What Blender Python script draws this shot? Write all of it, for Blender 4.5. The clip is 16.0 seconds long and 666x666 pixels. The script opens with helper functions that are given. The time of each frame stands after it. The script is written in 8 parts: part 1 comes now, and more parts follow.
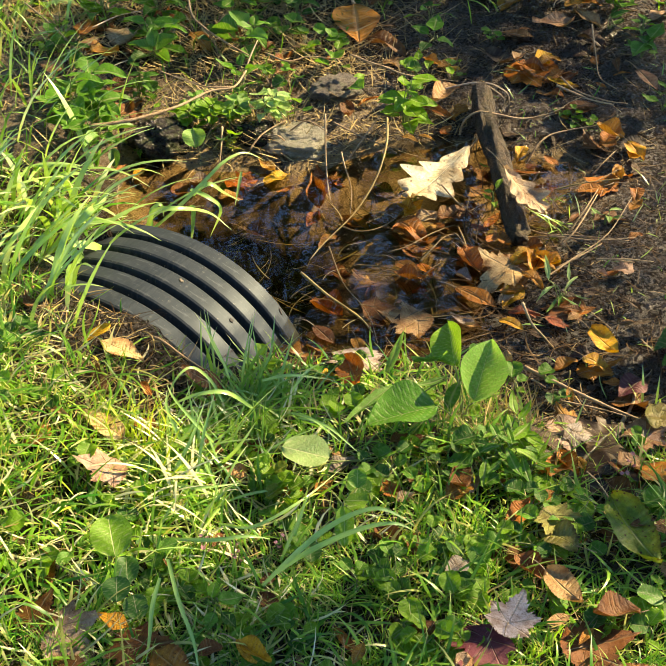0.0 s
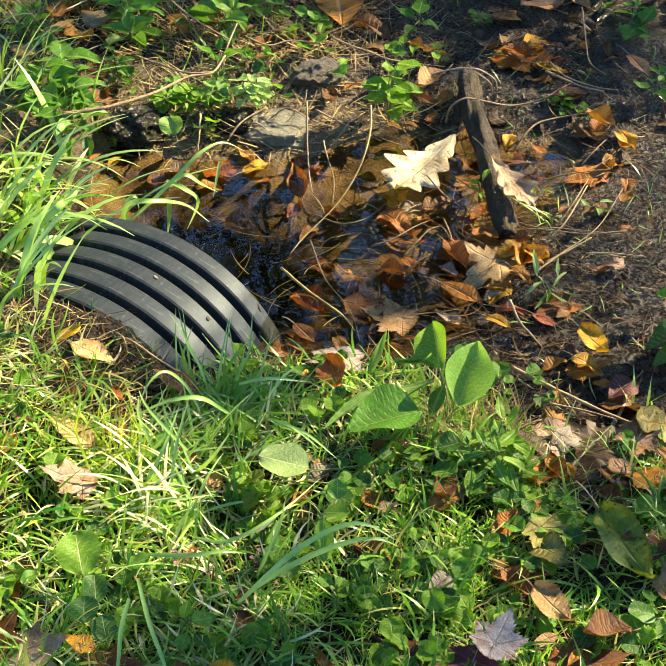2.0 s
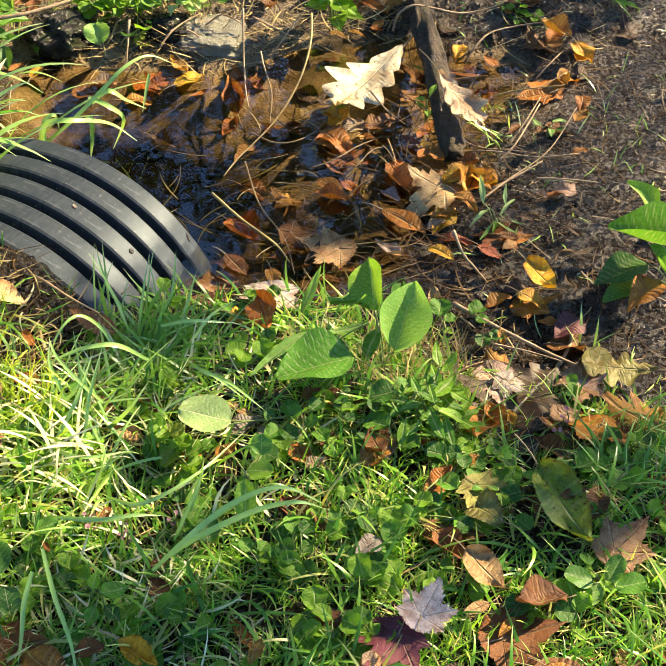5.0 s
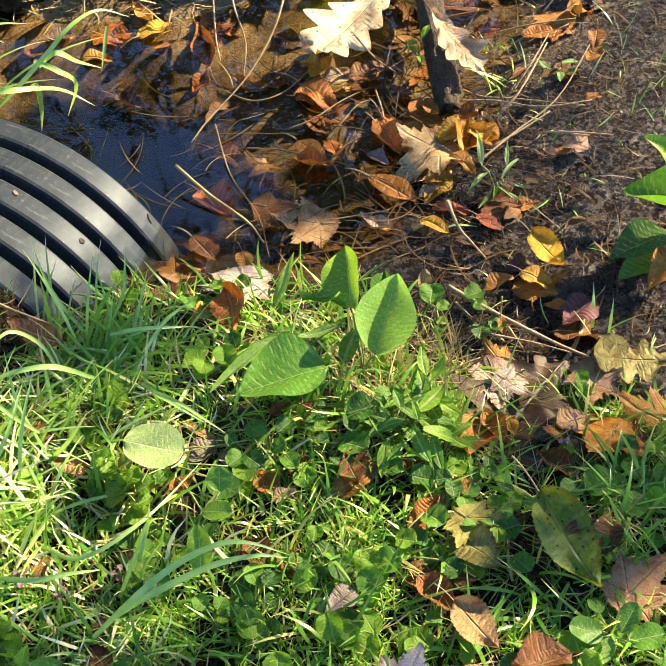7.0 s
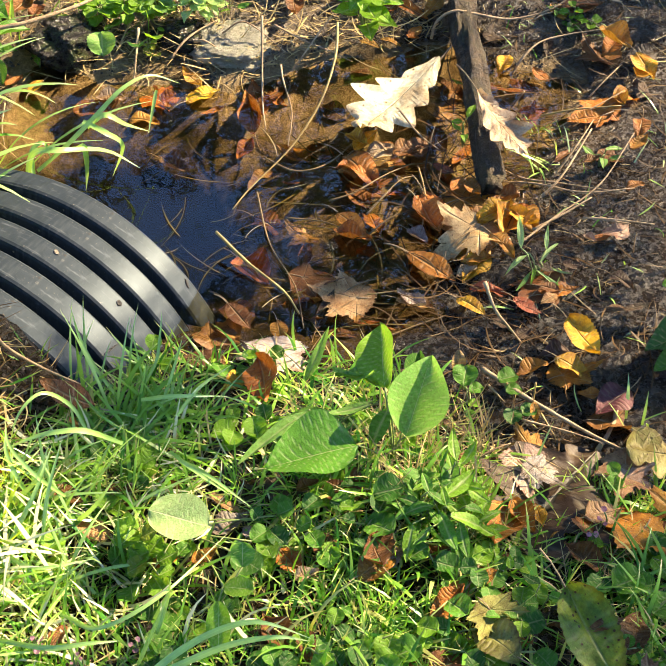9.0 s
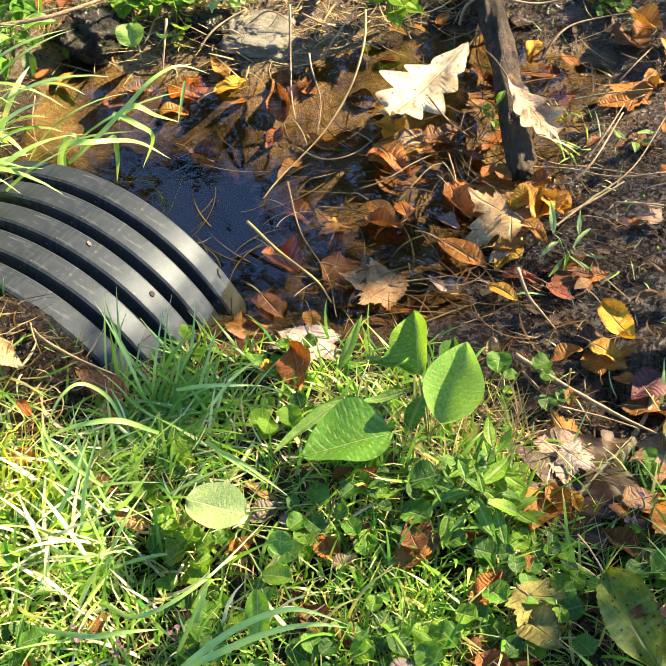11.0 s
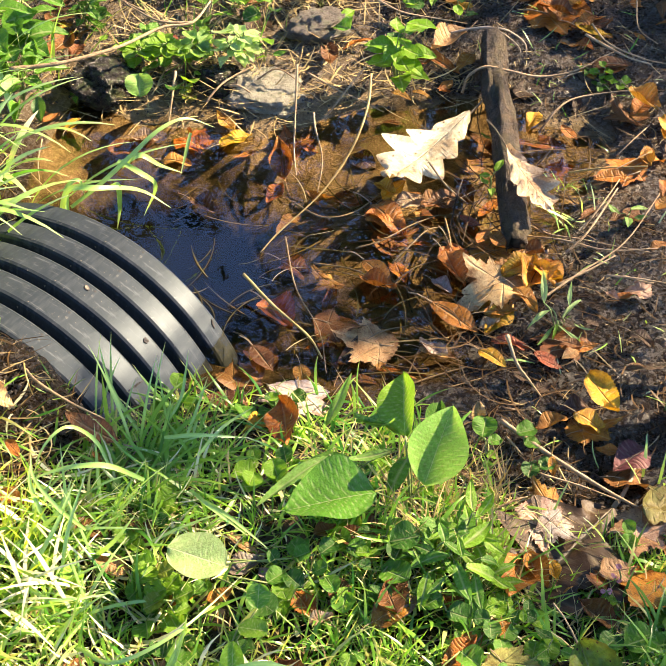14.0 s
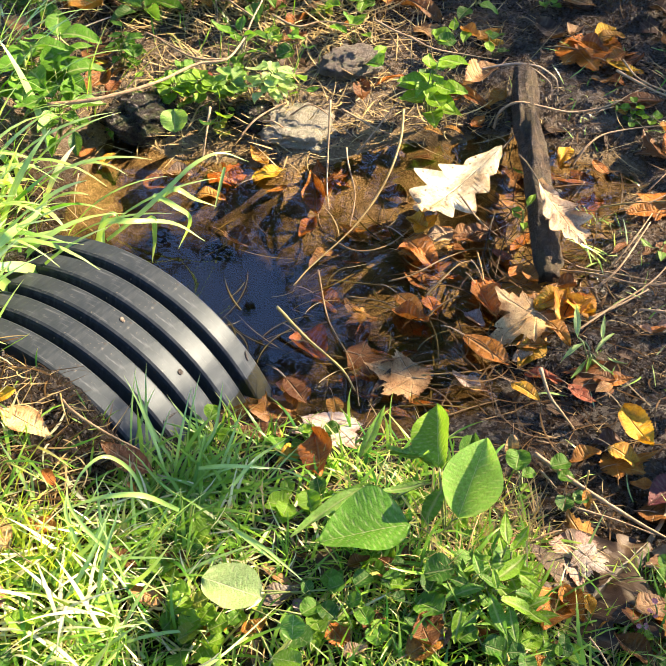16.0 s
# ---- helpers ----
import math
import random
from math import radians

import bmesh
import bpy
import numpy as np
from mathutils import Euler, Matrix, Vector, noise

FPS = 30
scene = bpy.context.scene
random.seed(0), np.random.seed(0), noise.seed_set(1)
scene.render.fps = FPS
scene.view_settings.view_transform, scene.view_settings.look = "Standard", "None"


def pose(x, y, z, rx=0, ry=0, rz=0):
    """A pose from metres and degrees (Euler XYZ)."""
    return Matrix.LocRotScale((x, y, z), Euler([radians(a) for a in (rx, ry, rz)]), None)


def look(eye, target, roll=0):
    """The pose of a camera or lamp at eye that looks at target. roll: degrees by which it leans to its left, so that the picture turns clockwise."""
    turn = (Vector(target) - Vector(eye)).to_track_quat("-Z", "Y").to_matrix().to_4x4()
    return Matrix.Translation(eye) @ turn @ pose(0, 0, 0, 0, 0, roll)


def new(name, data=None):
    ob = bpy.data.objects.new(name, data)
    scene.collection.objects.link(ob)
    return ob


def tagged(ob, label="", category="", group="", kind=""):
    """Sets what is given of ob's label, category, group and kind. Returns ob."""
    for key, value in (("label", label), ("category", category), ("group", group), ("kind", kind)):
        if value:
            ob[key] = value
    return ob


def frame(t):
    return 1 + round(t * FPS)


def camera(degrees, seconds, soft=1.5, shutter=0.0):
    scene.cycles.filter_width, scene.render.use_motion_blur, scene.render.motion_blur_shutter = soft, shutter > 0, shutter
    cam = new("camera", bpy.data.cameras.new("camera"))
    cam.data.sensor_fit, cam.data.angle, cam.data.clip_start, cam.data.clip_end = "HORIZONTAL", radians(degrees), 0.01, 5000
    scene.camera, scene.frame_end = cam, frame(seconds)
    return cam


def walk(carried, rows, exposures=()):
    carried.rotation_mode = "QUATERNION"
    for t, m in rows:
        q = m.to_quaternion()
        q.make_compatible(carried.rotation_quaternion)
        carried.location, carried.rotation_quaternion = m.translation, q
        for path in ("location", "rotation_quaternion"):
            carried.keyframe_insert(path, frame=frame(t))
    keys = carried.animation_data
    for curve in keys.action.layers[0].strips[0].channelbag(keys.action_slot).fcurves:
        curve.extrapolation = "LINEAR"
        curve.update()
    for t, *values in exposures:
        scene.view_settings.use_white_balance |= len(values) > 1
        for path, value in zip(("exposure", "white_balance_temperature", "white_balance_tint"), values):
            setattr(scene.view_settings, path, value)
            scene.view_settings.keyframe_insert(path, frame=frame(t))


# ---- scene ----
cam = camera(31.8, 16.0, 0.75)
PATH = [
    (0, (-0.072, -1.806, 1.372), (-0.212, -0.273, 0.096), 0.5),
    (0.5, (-0.08, -1.786, 1.371), (-0.208, -0.212, 0.144), 1.3),
    (1, (-0.089, -1.781, 1.375), (-0.201, -0.207, 0.146), 1.6),
    (1.5, (-0.078, -1.749, 1.362), (-0.186, -0.227, 0.069), 1.6),
    (2, (-0.068, -1.724, 1.355), (-0.184, -0.215, 0.048), 1.0),
    (2.5, (-0.074, -1.701, 1.351), (-0.193, -0.219, 0.013), 0.7),
    (3, (-0.079, -1.686, 1.342), (-0.201, -0.245, -0.039), 0.3),
    (3.5, (-0.085, -1.681, 1.346), (-0.166, -0.257, -0.057), 2.5),
    (4, (-0.082, -1.671, 1.35), (-0.1, -0.267, -0.074), 3.8),
    (4.2, (-0.074, -1.678, 1.356), (-0.073, -0.271, -0.065), 4.3),
    (6.3, (0.037, -1.369, 1.277), (-0.129, -0.099, -0.259), -1.9),
    (6.5, (0.041, -1.365, 1.271), (-0.126, -0.109, -0.277), -2.5),
    (7, (0.051, -1.339, 1.266), (-0.056, -0.084, -0.288), -1.5),
    (7.5, (0.056, -1.335, 1.28), (-0.03, -0.048, -0.248), -0.6),
    (8, (0.057, -1.334, 1.295), (-0.058, 0.018, -0.174), -0.3),
    (8.5, (0.052, -1.325, 1.293), (-0.068, 0.055, -0.15), 0.6),
    (9, (0.04, -1.317, 1.28), (-0.118, 0.006, -0.211), 0.2),
    (9.5, (0.034, -1.32, 1.28), (-0.133, -0.014, -0.226), -0.1),
    (10, (0.029, -1.32, 1.278), (-0.144, -0.013, -0.226), -0.5),
    (12.3, (0.031, -1.317, 1.278), (-0.183, -0.012, -0.222), -3.3),
    (12.5, (0.034, -1.316, 1.279), (-0.175, -0.006, -0.218), -3.3),
    (13, (0.032, -1.316, 1.285), (-0.16, -0.001, -0.21), -1.9),
    (13.5, (0.032, -1.321, 1.291), (-0.153, 0.024, -0.178), 0.8),
    (14, (0.03, -1.328, 1.299), (-0.162, 0.043, -0.144), 1.8),
    (14.5, (0.024, -1.329, 1.297), (-0.19, 0.044, -0.141), 1.0),
    (15, (0.01, -1.338, 1.3), (-0.217, 0.033, -0.139), 0.9),
    (15.5, (0.019, -1.338, 1.3), (-0.21, 0.058, -0.114), 0.2),
    (16, (0.021, -1.339, 1.299), (-0.223, 0.068, -0.1), 0.7),
]
walk(cam, [(t, look(eye, target, roll)) for t, eye, target, roll in PATH], [(0, 1.88, 7700, 8), (0.5, 1.93, 7300, 7), (1.0, 1.98, 6900, 6), (1.5, 2.0, 6800, 6), (4, 2.08, 6900, 10), (9, 2.33, 6800, 13), (16, 2.42, 6900, 19)])

# ---- world and light ----
SUN_AZ, SUN_EL = 36.0, 31.0
SUN = Vector((math.cos(radians(SUN_AZ)) * math.cos(radians(SUN_EL)), math.sin(radians(SUN_AZ)) * math.cos(radians(SUN_EL)), math.sin(radians(SUN_EL))))
world = bpy.data.worlds.new("sky")
scene.world = world
world.use_nodes = True
wn = world.node_tree
sky = wn.nodes.new("ShaderNodeTexSky")
sky.sky_type, sky.sun_disc, sky.dust_density, sky.ozone_density = "NISHITA", False, 0.3, 2.5
sky.sun_elevation, sky.sun_rotation = radians(SUN_EL), radians(90 - SUN_AZ)
tint = wn.nodes.new("ShaderNodeMix")
tint.data_type, tint.blend_type = "RGBA", "MULTIPLY"
tint.inputs[0].default_value, tint.inputs[7].default_value = 1.0, (0.80, 0.97, 1.18, 1)
wn.links.new(sky.outputs[0], tint.inputs[6])
wn.links.new(tint.outputs[2], wn.nodes["Background"].inputs[0])
wn.nodes["Background"].inputs[1].default_value = 0.072
lamp = bpy.data.lights.new("sun", "SUN")
lamp.energy, lamp.angle, lamp.color = 5.0, radians(0.55), (1.0, 0.82, 0.55)
new("sun", lamp).matrix_world = look(SUN * 20, (0, 0, 0))


# ---- materials ----
class Nodes:
    """A short way to write node trees."""

    def __init__(self, name):
        self.mat = bpy.data.materials.new(name)
        self.mat.use_nodes = True
        self.tree = self.mat.node_tree
        self.tree.nodes.clear()

    def __call__(self, kind, **given):
        node = self.tree.nodes.new("ShaderNode" + kind)
        if "operation" in given:
            node.operation = given["operation"]
        if "attribute_name" in given:
            node.attribute_name = given["attribute_name"]
        for key, value in given.items():
            label = key.replace("_", " ")
            for sock in node.inputs:
                if sock.name in (key, label) and sock.enabled:
                    self.put(value, sock)
                    break
        return node

    def put(self, value, sock):
        if isinstance(value, bpy.types.NodeSocket):
            self.tree.links.new(value, sock)
        elif isinstance(value, bpy.types.Node):
            self.tree.links.new(value.outputs[0], sock)
        else:
            sock.default_value = (*value, 1) if isinstance(value, tuple) and sock.type == "RGBA" and len(value) == 3 else value

    def math(self, op, a, b=0.0, clamp=False):
        node = self.tree.nodes.new("ShaderNodeMath")
        node.operation, node.use_clamp = op, clamp
        self.put(a, node.inputs[0])
        self.put(b, node.inputs[1])
        return node

    def mix(self, fac, a, b, blend="MIX"):
        node = self.tree.nodes.new("ShaderNodeMix")
        node.data_type, node.blend_type = "RGBA", blend
        self.put(fac, node.inputs[0])
        self.put(a, node.inputs[6])
        self.put(b, node.inputs[7])
        return node.outputs[2]

    def ramp(self, fac, *stops):
        node = self.tree.nodes.new("ShaderNodeValToRGB")
        els = node.color_ramp.elements
        while len(els) < len(stops):
            els.new(0.5)
        for el, (at, col) in zip(els, stops):
            el.position = at
            el.color = (*col, 1) if isinstance(col, tuple) else (col, col, col, 1)
        self.put(fac, node.inputs[0])
        return node.outputs[0]

    def noise(self, coord, scale, detail=4.0, rough=0.6):
        return self("TexNoise", Vector=coord, Scale=scale, Detail=detail, Roughness=rough).outputs[0]

    def done(self, shader):
        out = self.tree.nodes.new("ShaderNodeOutputMaterial")
        self.put(shader, out.inputs[0])
        return self.mat


def leafy(name, own=None, translucent=0.3, rough=0.45, blotch=0.5, vein_light=0.35, spots=0.0, dark=(0.05, 0.02, 0.008), second=None, bump=0.35, spec=0.25, rim=0.5, net=0.0):
    """Leaf blade: the object's own colour, blotches, dark spots, veins from the UV map, and light that shines through."""
    n = Nodes(name)
    info = n("ObjectInfo")
    base = n.mix(1.0, info.outputs["Color"], (1, 1, 1), "MULTIPLY") if own is None else n.mix(info.outputs["Random"], own[0], own[1])
    co = n("TexCoord")
    shift = n("VectorMath", operation="ADD")
    n.put(co.outputs["Object"], shift.inputs[0])
    n.put(n("CombineXYZ", X=n.math("MULTIPLY", info.outputs["Random"], 37.0), Y=n.math("MULTIPLY", info.outputs["Random"], 91.0)), shift.inputs[1])
    big = n.noise(shift, 3.0, 5.0, 0.62)
    fine = n.noise(shift, 26.0, 5.0, 0.7)
    col = n.mix(n.math("MULTIPLY", n.ramp(big, (0.42, 0.0), (0.66, 1.0)), blotch), base, n.mix(1.0, base, second or (0.45, 0.28, 0.14), "MULTIPLY"))
    col = n.mix(n.math("MULTIPLY", n.ramp(fine, (0.35, 1.0), (0.62, 0.0)), 0.6), col, n.mix(1.0, col, (0.5, 0.42, 0.34), "MULTIPLY"))
    col = n.mix(n.math("MULTIPLY", n.ramp(n.noise(shift, 9.0, 4.0), (0.52, 0.0), (0.64, 1.0)), blotch * 0.6), col, n.mix(1.0, col, (0.55, 0.4, 0.3), "MULTIPLY"))
    if spots:
        vor = n("TexVoronoi", Vector=shift, Scale=15.0)
        col = n.mix(n.math("MULTIPLY", n.ramp(vor.outputs["Distance"], (0.10, 1.0), (0.24, 0.0)), n.math("MULTIPLY", n.ramp(n.noise(shift, 5.0), (0.38, 0.0), (0.55, 1.0)), spots)), col, dark)
    vein = n("Attribute", attribute_name="vein").outputs["Fac"]
    col = n.mix(n.math("MULTIPLY", vein, vein_light), col, n.mix(0.55, col, (0.75, 0.68, 0.42)))
    edge = n("Attribute", attribute_name="rim").outputs["Fac"]
    worn = n.ramp(n.math("ADD", n.math("MULTIPLY", edge, 0.75), n.math("MULTIPLY", n.math("SUBTRACT", big, 0.5), 1.3)), (0.62, 0.0), (0.85, 1.0))
    col = n.mix(n.math("MULTIPLY", worn, rim), col, n.mix(1.0, col, (0.42, 0.26, 0.16), "MULTIPLY"))
    rise = n.math("ADD", n.math("MULTIPLY", fine, 0.5), n.math("MULTIPLY", vein, -0.8))
    if net:
        cell = n("TexVoronoi", Vector=shift, Scale=42.0).outputs["Distance"]
        rise = n.math("ADD", rise, n.math("MULTIPLY", cell, -net))
        col = n.mix(n.math("MULTIPLY", n.ramp(cell, (0.35, 0.0), (0.75, 0.5)), net), col, n.mix(1.0, col, (1.35, 1.25, 1.3), "MULTIPLY"))
    relief = n("Bump", Strength=bump, Distance=0.004, Height=rise)
    p = n("BsdfPrincipled", Base_Color=col, Roughness=n.math("ADD", n.math("MULTIPLY", fine, 0.35), rough - 0.17), Normal=relief)
    p.inputs["Specular IOR Level"].default_value = spec
    glow = n("BsdfTranslucent", Color=n.mix(1.0, col, (1.0, 0.95, 0.55), "MULTIPLY"), Normal=relief)
    return n.done(mixed(n, translucent, p, glow))


def mixed(n, fac, a, b):
    node = n.tree.nodes.new("ShaderNodeMixShader")
    n.put(fac, node.inputs[0])
    n.put(a, node.inputs[1])
    n.put(b, node.inputs[2])
    return node


def grassy(name, low, high, tip, translucent=0.4, rough=0.32, spec=0.5):
    n = Nodes(name)
    rnd = n("NewGeometry").outputs["Random Per Island"]
    uv = n("TexCoord").outputs["UV"]
    along = n("SeparateXYZ", Vector=uv).outputs[1]
    across = n("SeparateXYZ", Vector=uv).outputs[0]
    col = n.mix(rnd, low, high)
    dry = n.math("MULTIPLY", n.math("GREATER_THAN", n.math("FRACT", n.math("MULTIPLY", rnd, 7.31)), 0.86), 0.75)
    col = n.mix(dry, col, tip)
    col = n.mix(n.ramp(along, (0.72, 0.0), (1.0, 0.55)), col, tip)
    rib = n.math("ABSOLUTE", n.math("SUBTRACT", across, 0.5))
    col = n.mix(n.ramp(rib, (0.0, 0.35), (0.09, 0.0)), col, n.mix(1.0, col, (1.5, 1.5, 1.3), "MULTIPLY"))
    mottle = n.noise(n("TexCoord").outputs["Object"], 55.0, 3.0)
    col = n.mix(n.math("MULTIPLY", n.ramp(mottle, (0.45, 0.0), (0.68, 1.0)), 0.35), col, n.mix(1.0, col, (0.62, 0.66, 0.45), "MULTIPLY"))
    fold = n("Bump", Strength=0.12, Distance=0.002, Height=n.math("ABSOLUTE", n.math("SUBTRACT", across, 0.5)))
    p = n("BsdfPrincipled", Base_Color=col, Roughness=rough, Normal=fold)
    p.inputs["Specular IOR Level"].default_value = spec
    return n.done(mixed(n, translucent, p, n("BsdfTranslucent", Color=n.mix(1.0, col, (1.15, 1.1, 0.5), "MULTIPLY"))))


def barky(name, a, b, scale=60.0, rough=0.75, bump=0.6, wet=0.0):
    n = Nodes(name)
    info = n("ObjectInfo")
    co = n("TexCoord").outputs["Object"]
    big, fine = n.noise(co, scale * 0.25, 4.0), n.noise(co, scale * 2.2, 6.0, 0.7)
    col = n.mix(n.ramp(big, (0.35, 0.0), (0.65, 1.0)), a, b)
    col = n.mix(n.math("MULTIPLY", n.ramp(fine, (0.35, 1.0), (0.6, 0.0)), 0.6), col, n.mix(1.0, col, (0.35, 0.3, 0.25), "MULTIPLY"))
    col = n.mix(n.math("MULTIPLY", info.outputs["Random"], 0.4), col, n.mix(1.0, col, (0.6, 0.5, 0.4), "MULTIPLY"))
    relief = n("Bump", Strength=bump, Distance=0.006, Height=n.math("ADD", big, fine))
    p = n("BsdfPrincipled", Base_Color=col, Roughness=rough, Normal=relief)
    p.inputs["Coat Weight"].default_value, p.inputs["Coat Roughness"].default_value = wet, 0.25
    return n.done(p)


def ground_material():
    """Dark wet mud with crumbs and roots' debris; pale silt where the water has laid it down."""
    n = Nodes("mud")
    co = n("TexCoord").outputs["Object"]
    big, mid, fine = n.noise(co, 5.0, 4.0), n.noise(co, 34.0, 6.0, 0.65), n.noise(co, 170.0, 6.0, 0.75)
    col = n.mix(n.ramp(mid, (0.3, 0.0), (0.7, 1.0)), (0.014, 0.009, 0.006), (0.085, 0.058, 0.034))
    col = n.mix(n.math("MULTIPLY", n.ramp(big, (0.45, 0.0), (0.65, 1.0)), 0.6), col, (0.026, 0.018, 0.012))
    col = n.mix(n.math("MULTIPLY", n.ramp(fine, (0.58, 0.0), (0.75, 1.0)), 0.55), col, (0.17, 0.125, 0.08))
    height = n("SeparateXYZ", Vector=co).outputs[2]
    soaked = n.ramp(n.math("ADD", n.math("ADD", n("SeparateXYZ", Vector=co).outputs[1], 0.5), n.math("MULTIPLY", n.noise(co, 8.0, 3.0), 0.35)), (0.66, 1.0), (0.92, 0.0))
    col = n.mix(n.math("MULTIPLY", soaked, 0.75), col, n.mix(1.0, col, (0.20, 0.18, 0.16), "MULTIPLY"))
    dry = n.math("MULTIPLY", n.ramp(n.math("ADD", height, n.math("MULTIPLY", big, 0.03)), (0.018, 0.0), (0.04, 1.0)), n.ramp(n.math("ADD", n("SeparateXYZ", Vector=co).outputs[0], 0.5), (0.70, 1.0), (0.92, 0.0)))
    dry = n.math("MULTIPLY", dry, n.ramp(n.math("ADD", n("SeparateXYZ", Vector=co).outputs[1], n.math("MULTIPLY", big, 0.3)), (0.78, 1.0), (0.95, 0.0)))
    dry = n.math("MULTIPLY", dry, n.ramp(n("SeparateXYZ", Vector=co).outputs[1], (0.2, 0.0), (0.35, 1.0)))
    dry = n.math("MULTIPLY", dry, n.ramp(n.math("ADD", n("SeparateXYZ", Vector=co).outputs[0], 2.0), (0.5, 0.0), (0.9, 1.0)))
    col = n.mix(n.math("MULTIPLY", dry, 0.65), col, n.mix(mid, (0.11, 0.08, 0.05), (0.40, 0.32, 0.22)))
    silt = n.mix(n.ramp(n.noise(co, 14.0, 6.0, 0.65), (0.35, 0.0), (0.68, 1.0)), (0.15, 0.108, 0.052), (0.54, 0.41, 0.235))
    silt = n.mix(n.math("MULTIPLY", n.ramp(fine, (0.45, 1.0), (0.6, 0.0)), 0.4), silt, (0.06, 0.036, 0.016))
    # Bed painted near-black for the shadowed depth at the pipe mouth.
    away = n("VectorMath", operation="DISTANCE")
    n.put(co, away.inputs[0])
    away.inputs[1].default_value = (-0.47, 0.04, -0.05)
    pool_dark = n.ramp(n.math("ADD", away.outputs["Value"], n.math("MULTIPLY", mid, 0.12)), (0.24, 1.0), (0.38, 0.0))
    rot = n.ramp(n.math("ADD", n.math("ADD", n("SeparateXYZ", Vector=co).outputs[1], 0.5), n.math("MULTIPLY", mid, 0.12)), (0.44, 1.0), (0.60, 0.0))
    silt = n.mix(n.math("MULTIPLY", rot, 0.7), silt, (0.045, 0.030, 0.013))
    silt = n.mix(pool_dark, silt, (0.0035, 0.0026, 0.0012))
    laid = n.math("MULTIPLY", n.ramp(n("SeparateXYZ", Vector=co).outputs[1], (0.26, 0.0), (0.36, 1.0)), n.ramp(n("SeparateXYZ", Vector=co).outputs[1], (0.50, 1.0), (0.58, 0.0)))
    laid = n.math("MULTIPLY", laid, n.ramp(n.math("ABSOLUTE", n.math("ADD", n("SeparateXYZ", Vector=co).outputs[0], 0.35)), (0.55, 1.0), (0.75, 0.0)))
    under = n.ramp(n.math("ADD", n.math("SUBTRACT", n.math("MULTIPLY", height, 60.0), n.math("MULTIPLY", laid, 1.2)), n.math("MULTIPLY", mid, 0.9)), (0.0, 1.0), (0.55, 0.0))
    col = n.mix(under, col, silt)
    relief = n("Bump", Strength=1.0, Distance=0.03, Height=n.math("ADD", n.math("MULTIPLY", mid, 0.6), n.math("ADD", n.math("MULTIPLY", fine, 0.7), n.math("MULTIPLY", n.noise(co, 420.0, 3.0), 0.25))))
    wet = n.ramp(n.noise(co, 120.0, 4.0), (0.44, 0.10), (0.58, 0.45))
    p = n("BsdfPrincipled", Base_Color=col, Roughness=wet, Normal=relief)
    n.put(n.math("MULTIPLY", n.math("SUBTRACT", 1.0, under), 0.5), p.inputs["Specular IOR Level"])
    return n.done(p)


def water_material():
    n = Nodes("water")
    co = n("TexCoord").outputs["Object"]
    swell = n("Bump", Strength=0.06, Distance=0.01, Height=n.math("ADD", n.noise(co, 9.0, 2.0), n.math("MULTIPLY", n.noise(co, 45.0, 2.0), 0.12)))
    gloss = n("BsdfGlossy", Roughness=0.015, Normal=swell)
    clear = n("BsdfTransparent", Color=(0.88, 0.78, 0.58))
    fres = n("Fresnel", IOR=1.74, Normal=swell)
    return n.done(mixed(n, fres, clear, gloss))


def plastic_material():
    """Weathered black polyethylene, greyed by dust, with rain marks, scuffs and specks of dried mud."""
    n = Nodes("black_plastic")
    co = n("TexCoord").outputs["Object"]
    big, fine = n.noise(co, 9.0, 5.0, 0.65), n.noise(co, 150.0, 5.0, 0.7)
    streak = n.noise(n("Mapping", Vector=co, Scale=(14.0, 90.0, 14.0)), 1.6, 4.0, 0.6)
    scuff = n.noise(n("Mapping", Vector=co, Scale=(60.0, 9.0, 9.0)), 2.0, 6.0, 0.7)
    col = n.mix(n.ramp(big, (0.35, 0.0), (0.7, 1.0)), (0.014, 0.019, 0.023), (0.036, 0.043, 0.048))
    col = n.mix(n.math("MULTIPLY", n.ramp(streak, (0.52, 0.0), (0.75, 1.0)), 0.28), col, (0.085, 0.095, 0.10))
    col = n.mix(n.math("MULTIPLY", n.ramp(scuff, (0.58, 0.0), (0.70, 1.0)), 0.45), col, (0.13, 0.14, 0.15))
    col = n.mix(n.math("MULTIPLY", n.ramp(fine, (0.64, 0.0), (0.72, 1.0)), 0.6), col, (0.26, 0.23, 0.18))
    speck = n("TexVoronoi", Vector=co, Scale=24.0)
    spot = n.math("MULTIPLY", n.ramp(speck.outputs["Distance"], (0.05, 1.0), (0.09, 0.0)), n.math("GREATER_THAN", n("SeparateXYZ", Vector=speck.outputs["Color"]).outputs[0], 0.72))
    col = n.mix(n.math("MULTIPLY", spot, 0.8), col, (0.035, 0.028, 0.02))
    relief = n("Bump", Strength=0.10, Distance=0.002, Height=n.math("ADD", n.math("ADD", fine, streak), spot))
    p = n("BsdfPrincipled", Base_Color=col, Roughness=n.math("ADD", n.math("MULTIPLY", big, 0.22), n.math("ADD", n.math("MULTIPLY", scuff, 0.15), 0.27)), Normal=relief)
    p.inputs["Specular IOR Level"].default_value = 0.17
    p.inputs["Specular Tint"].default_value = (0.66, 0.84, 1.0, 1)
    return n.done(p)


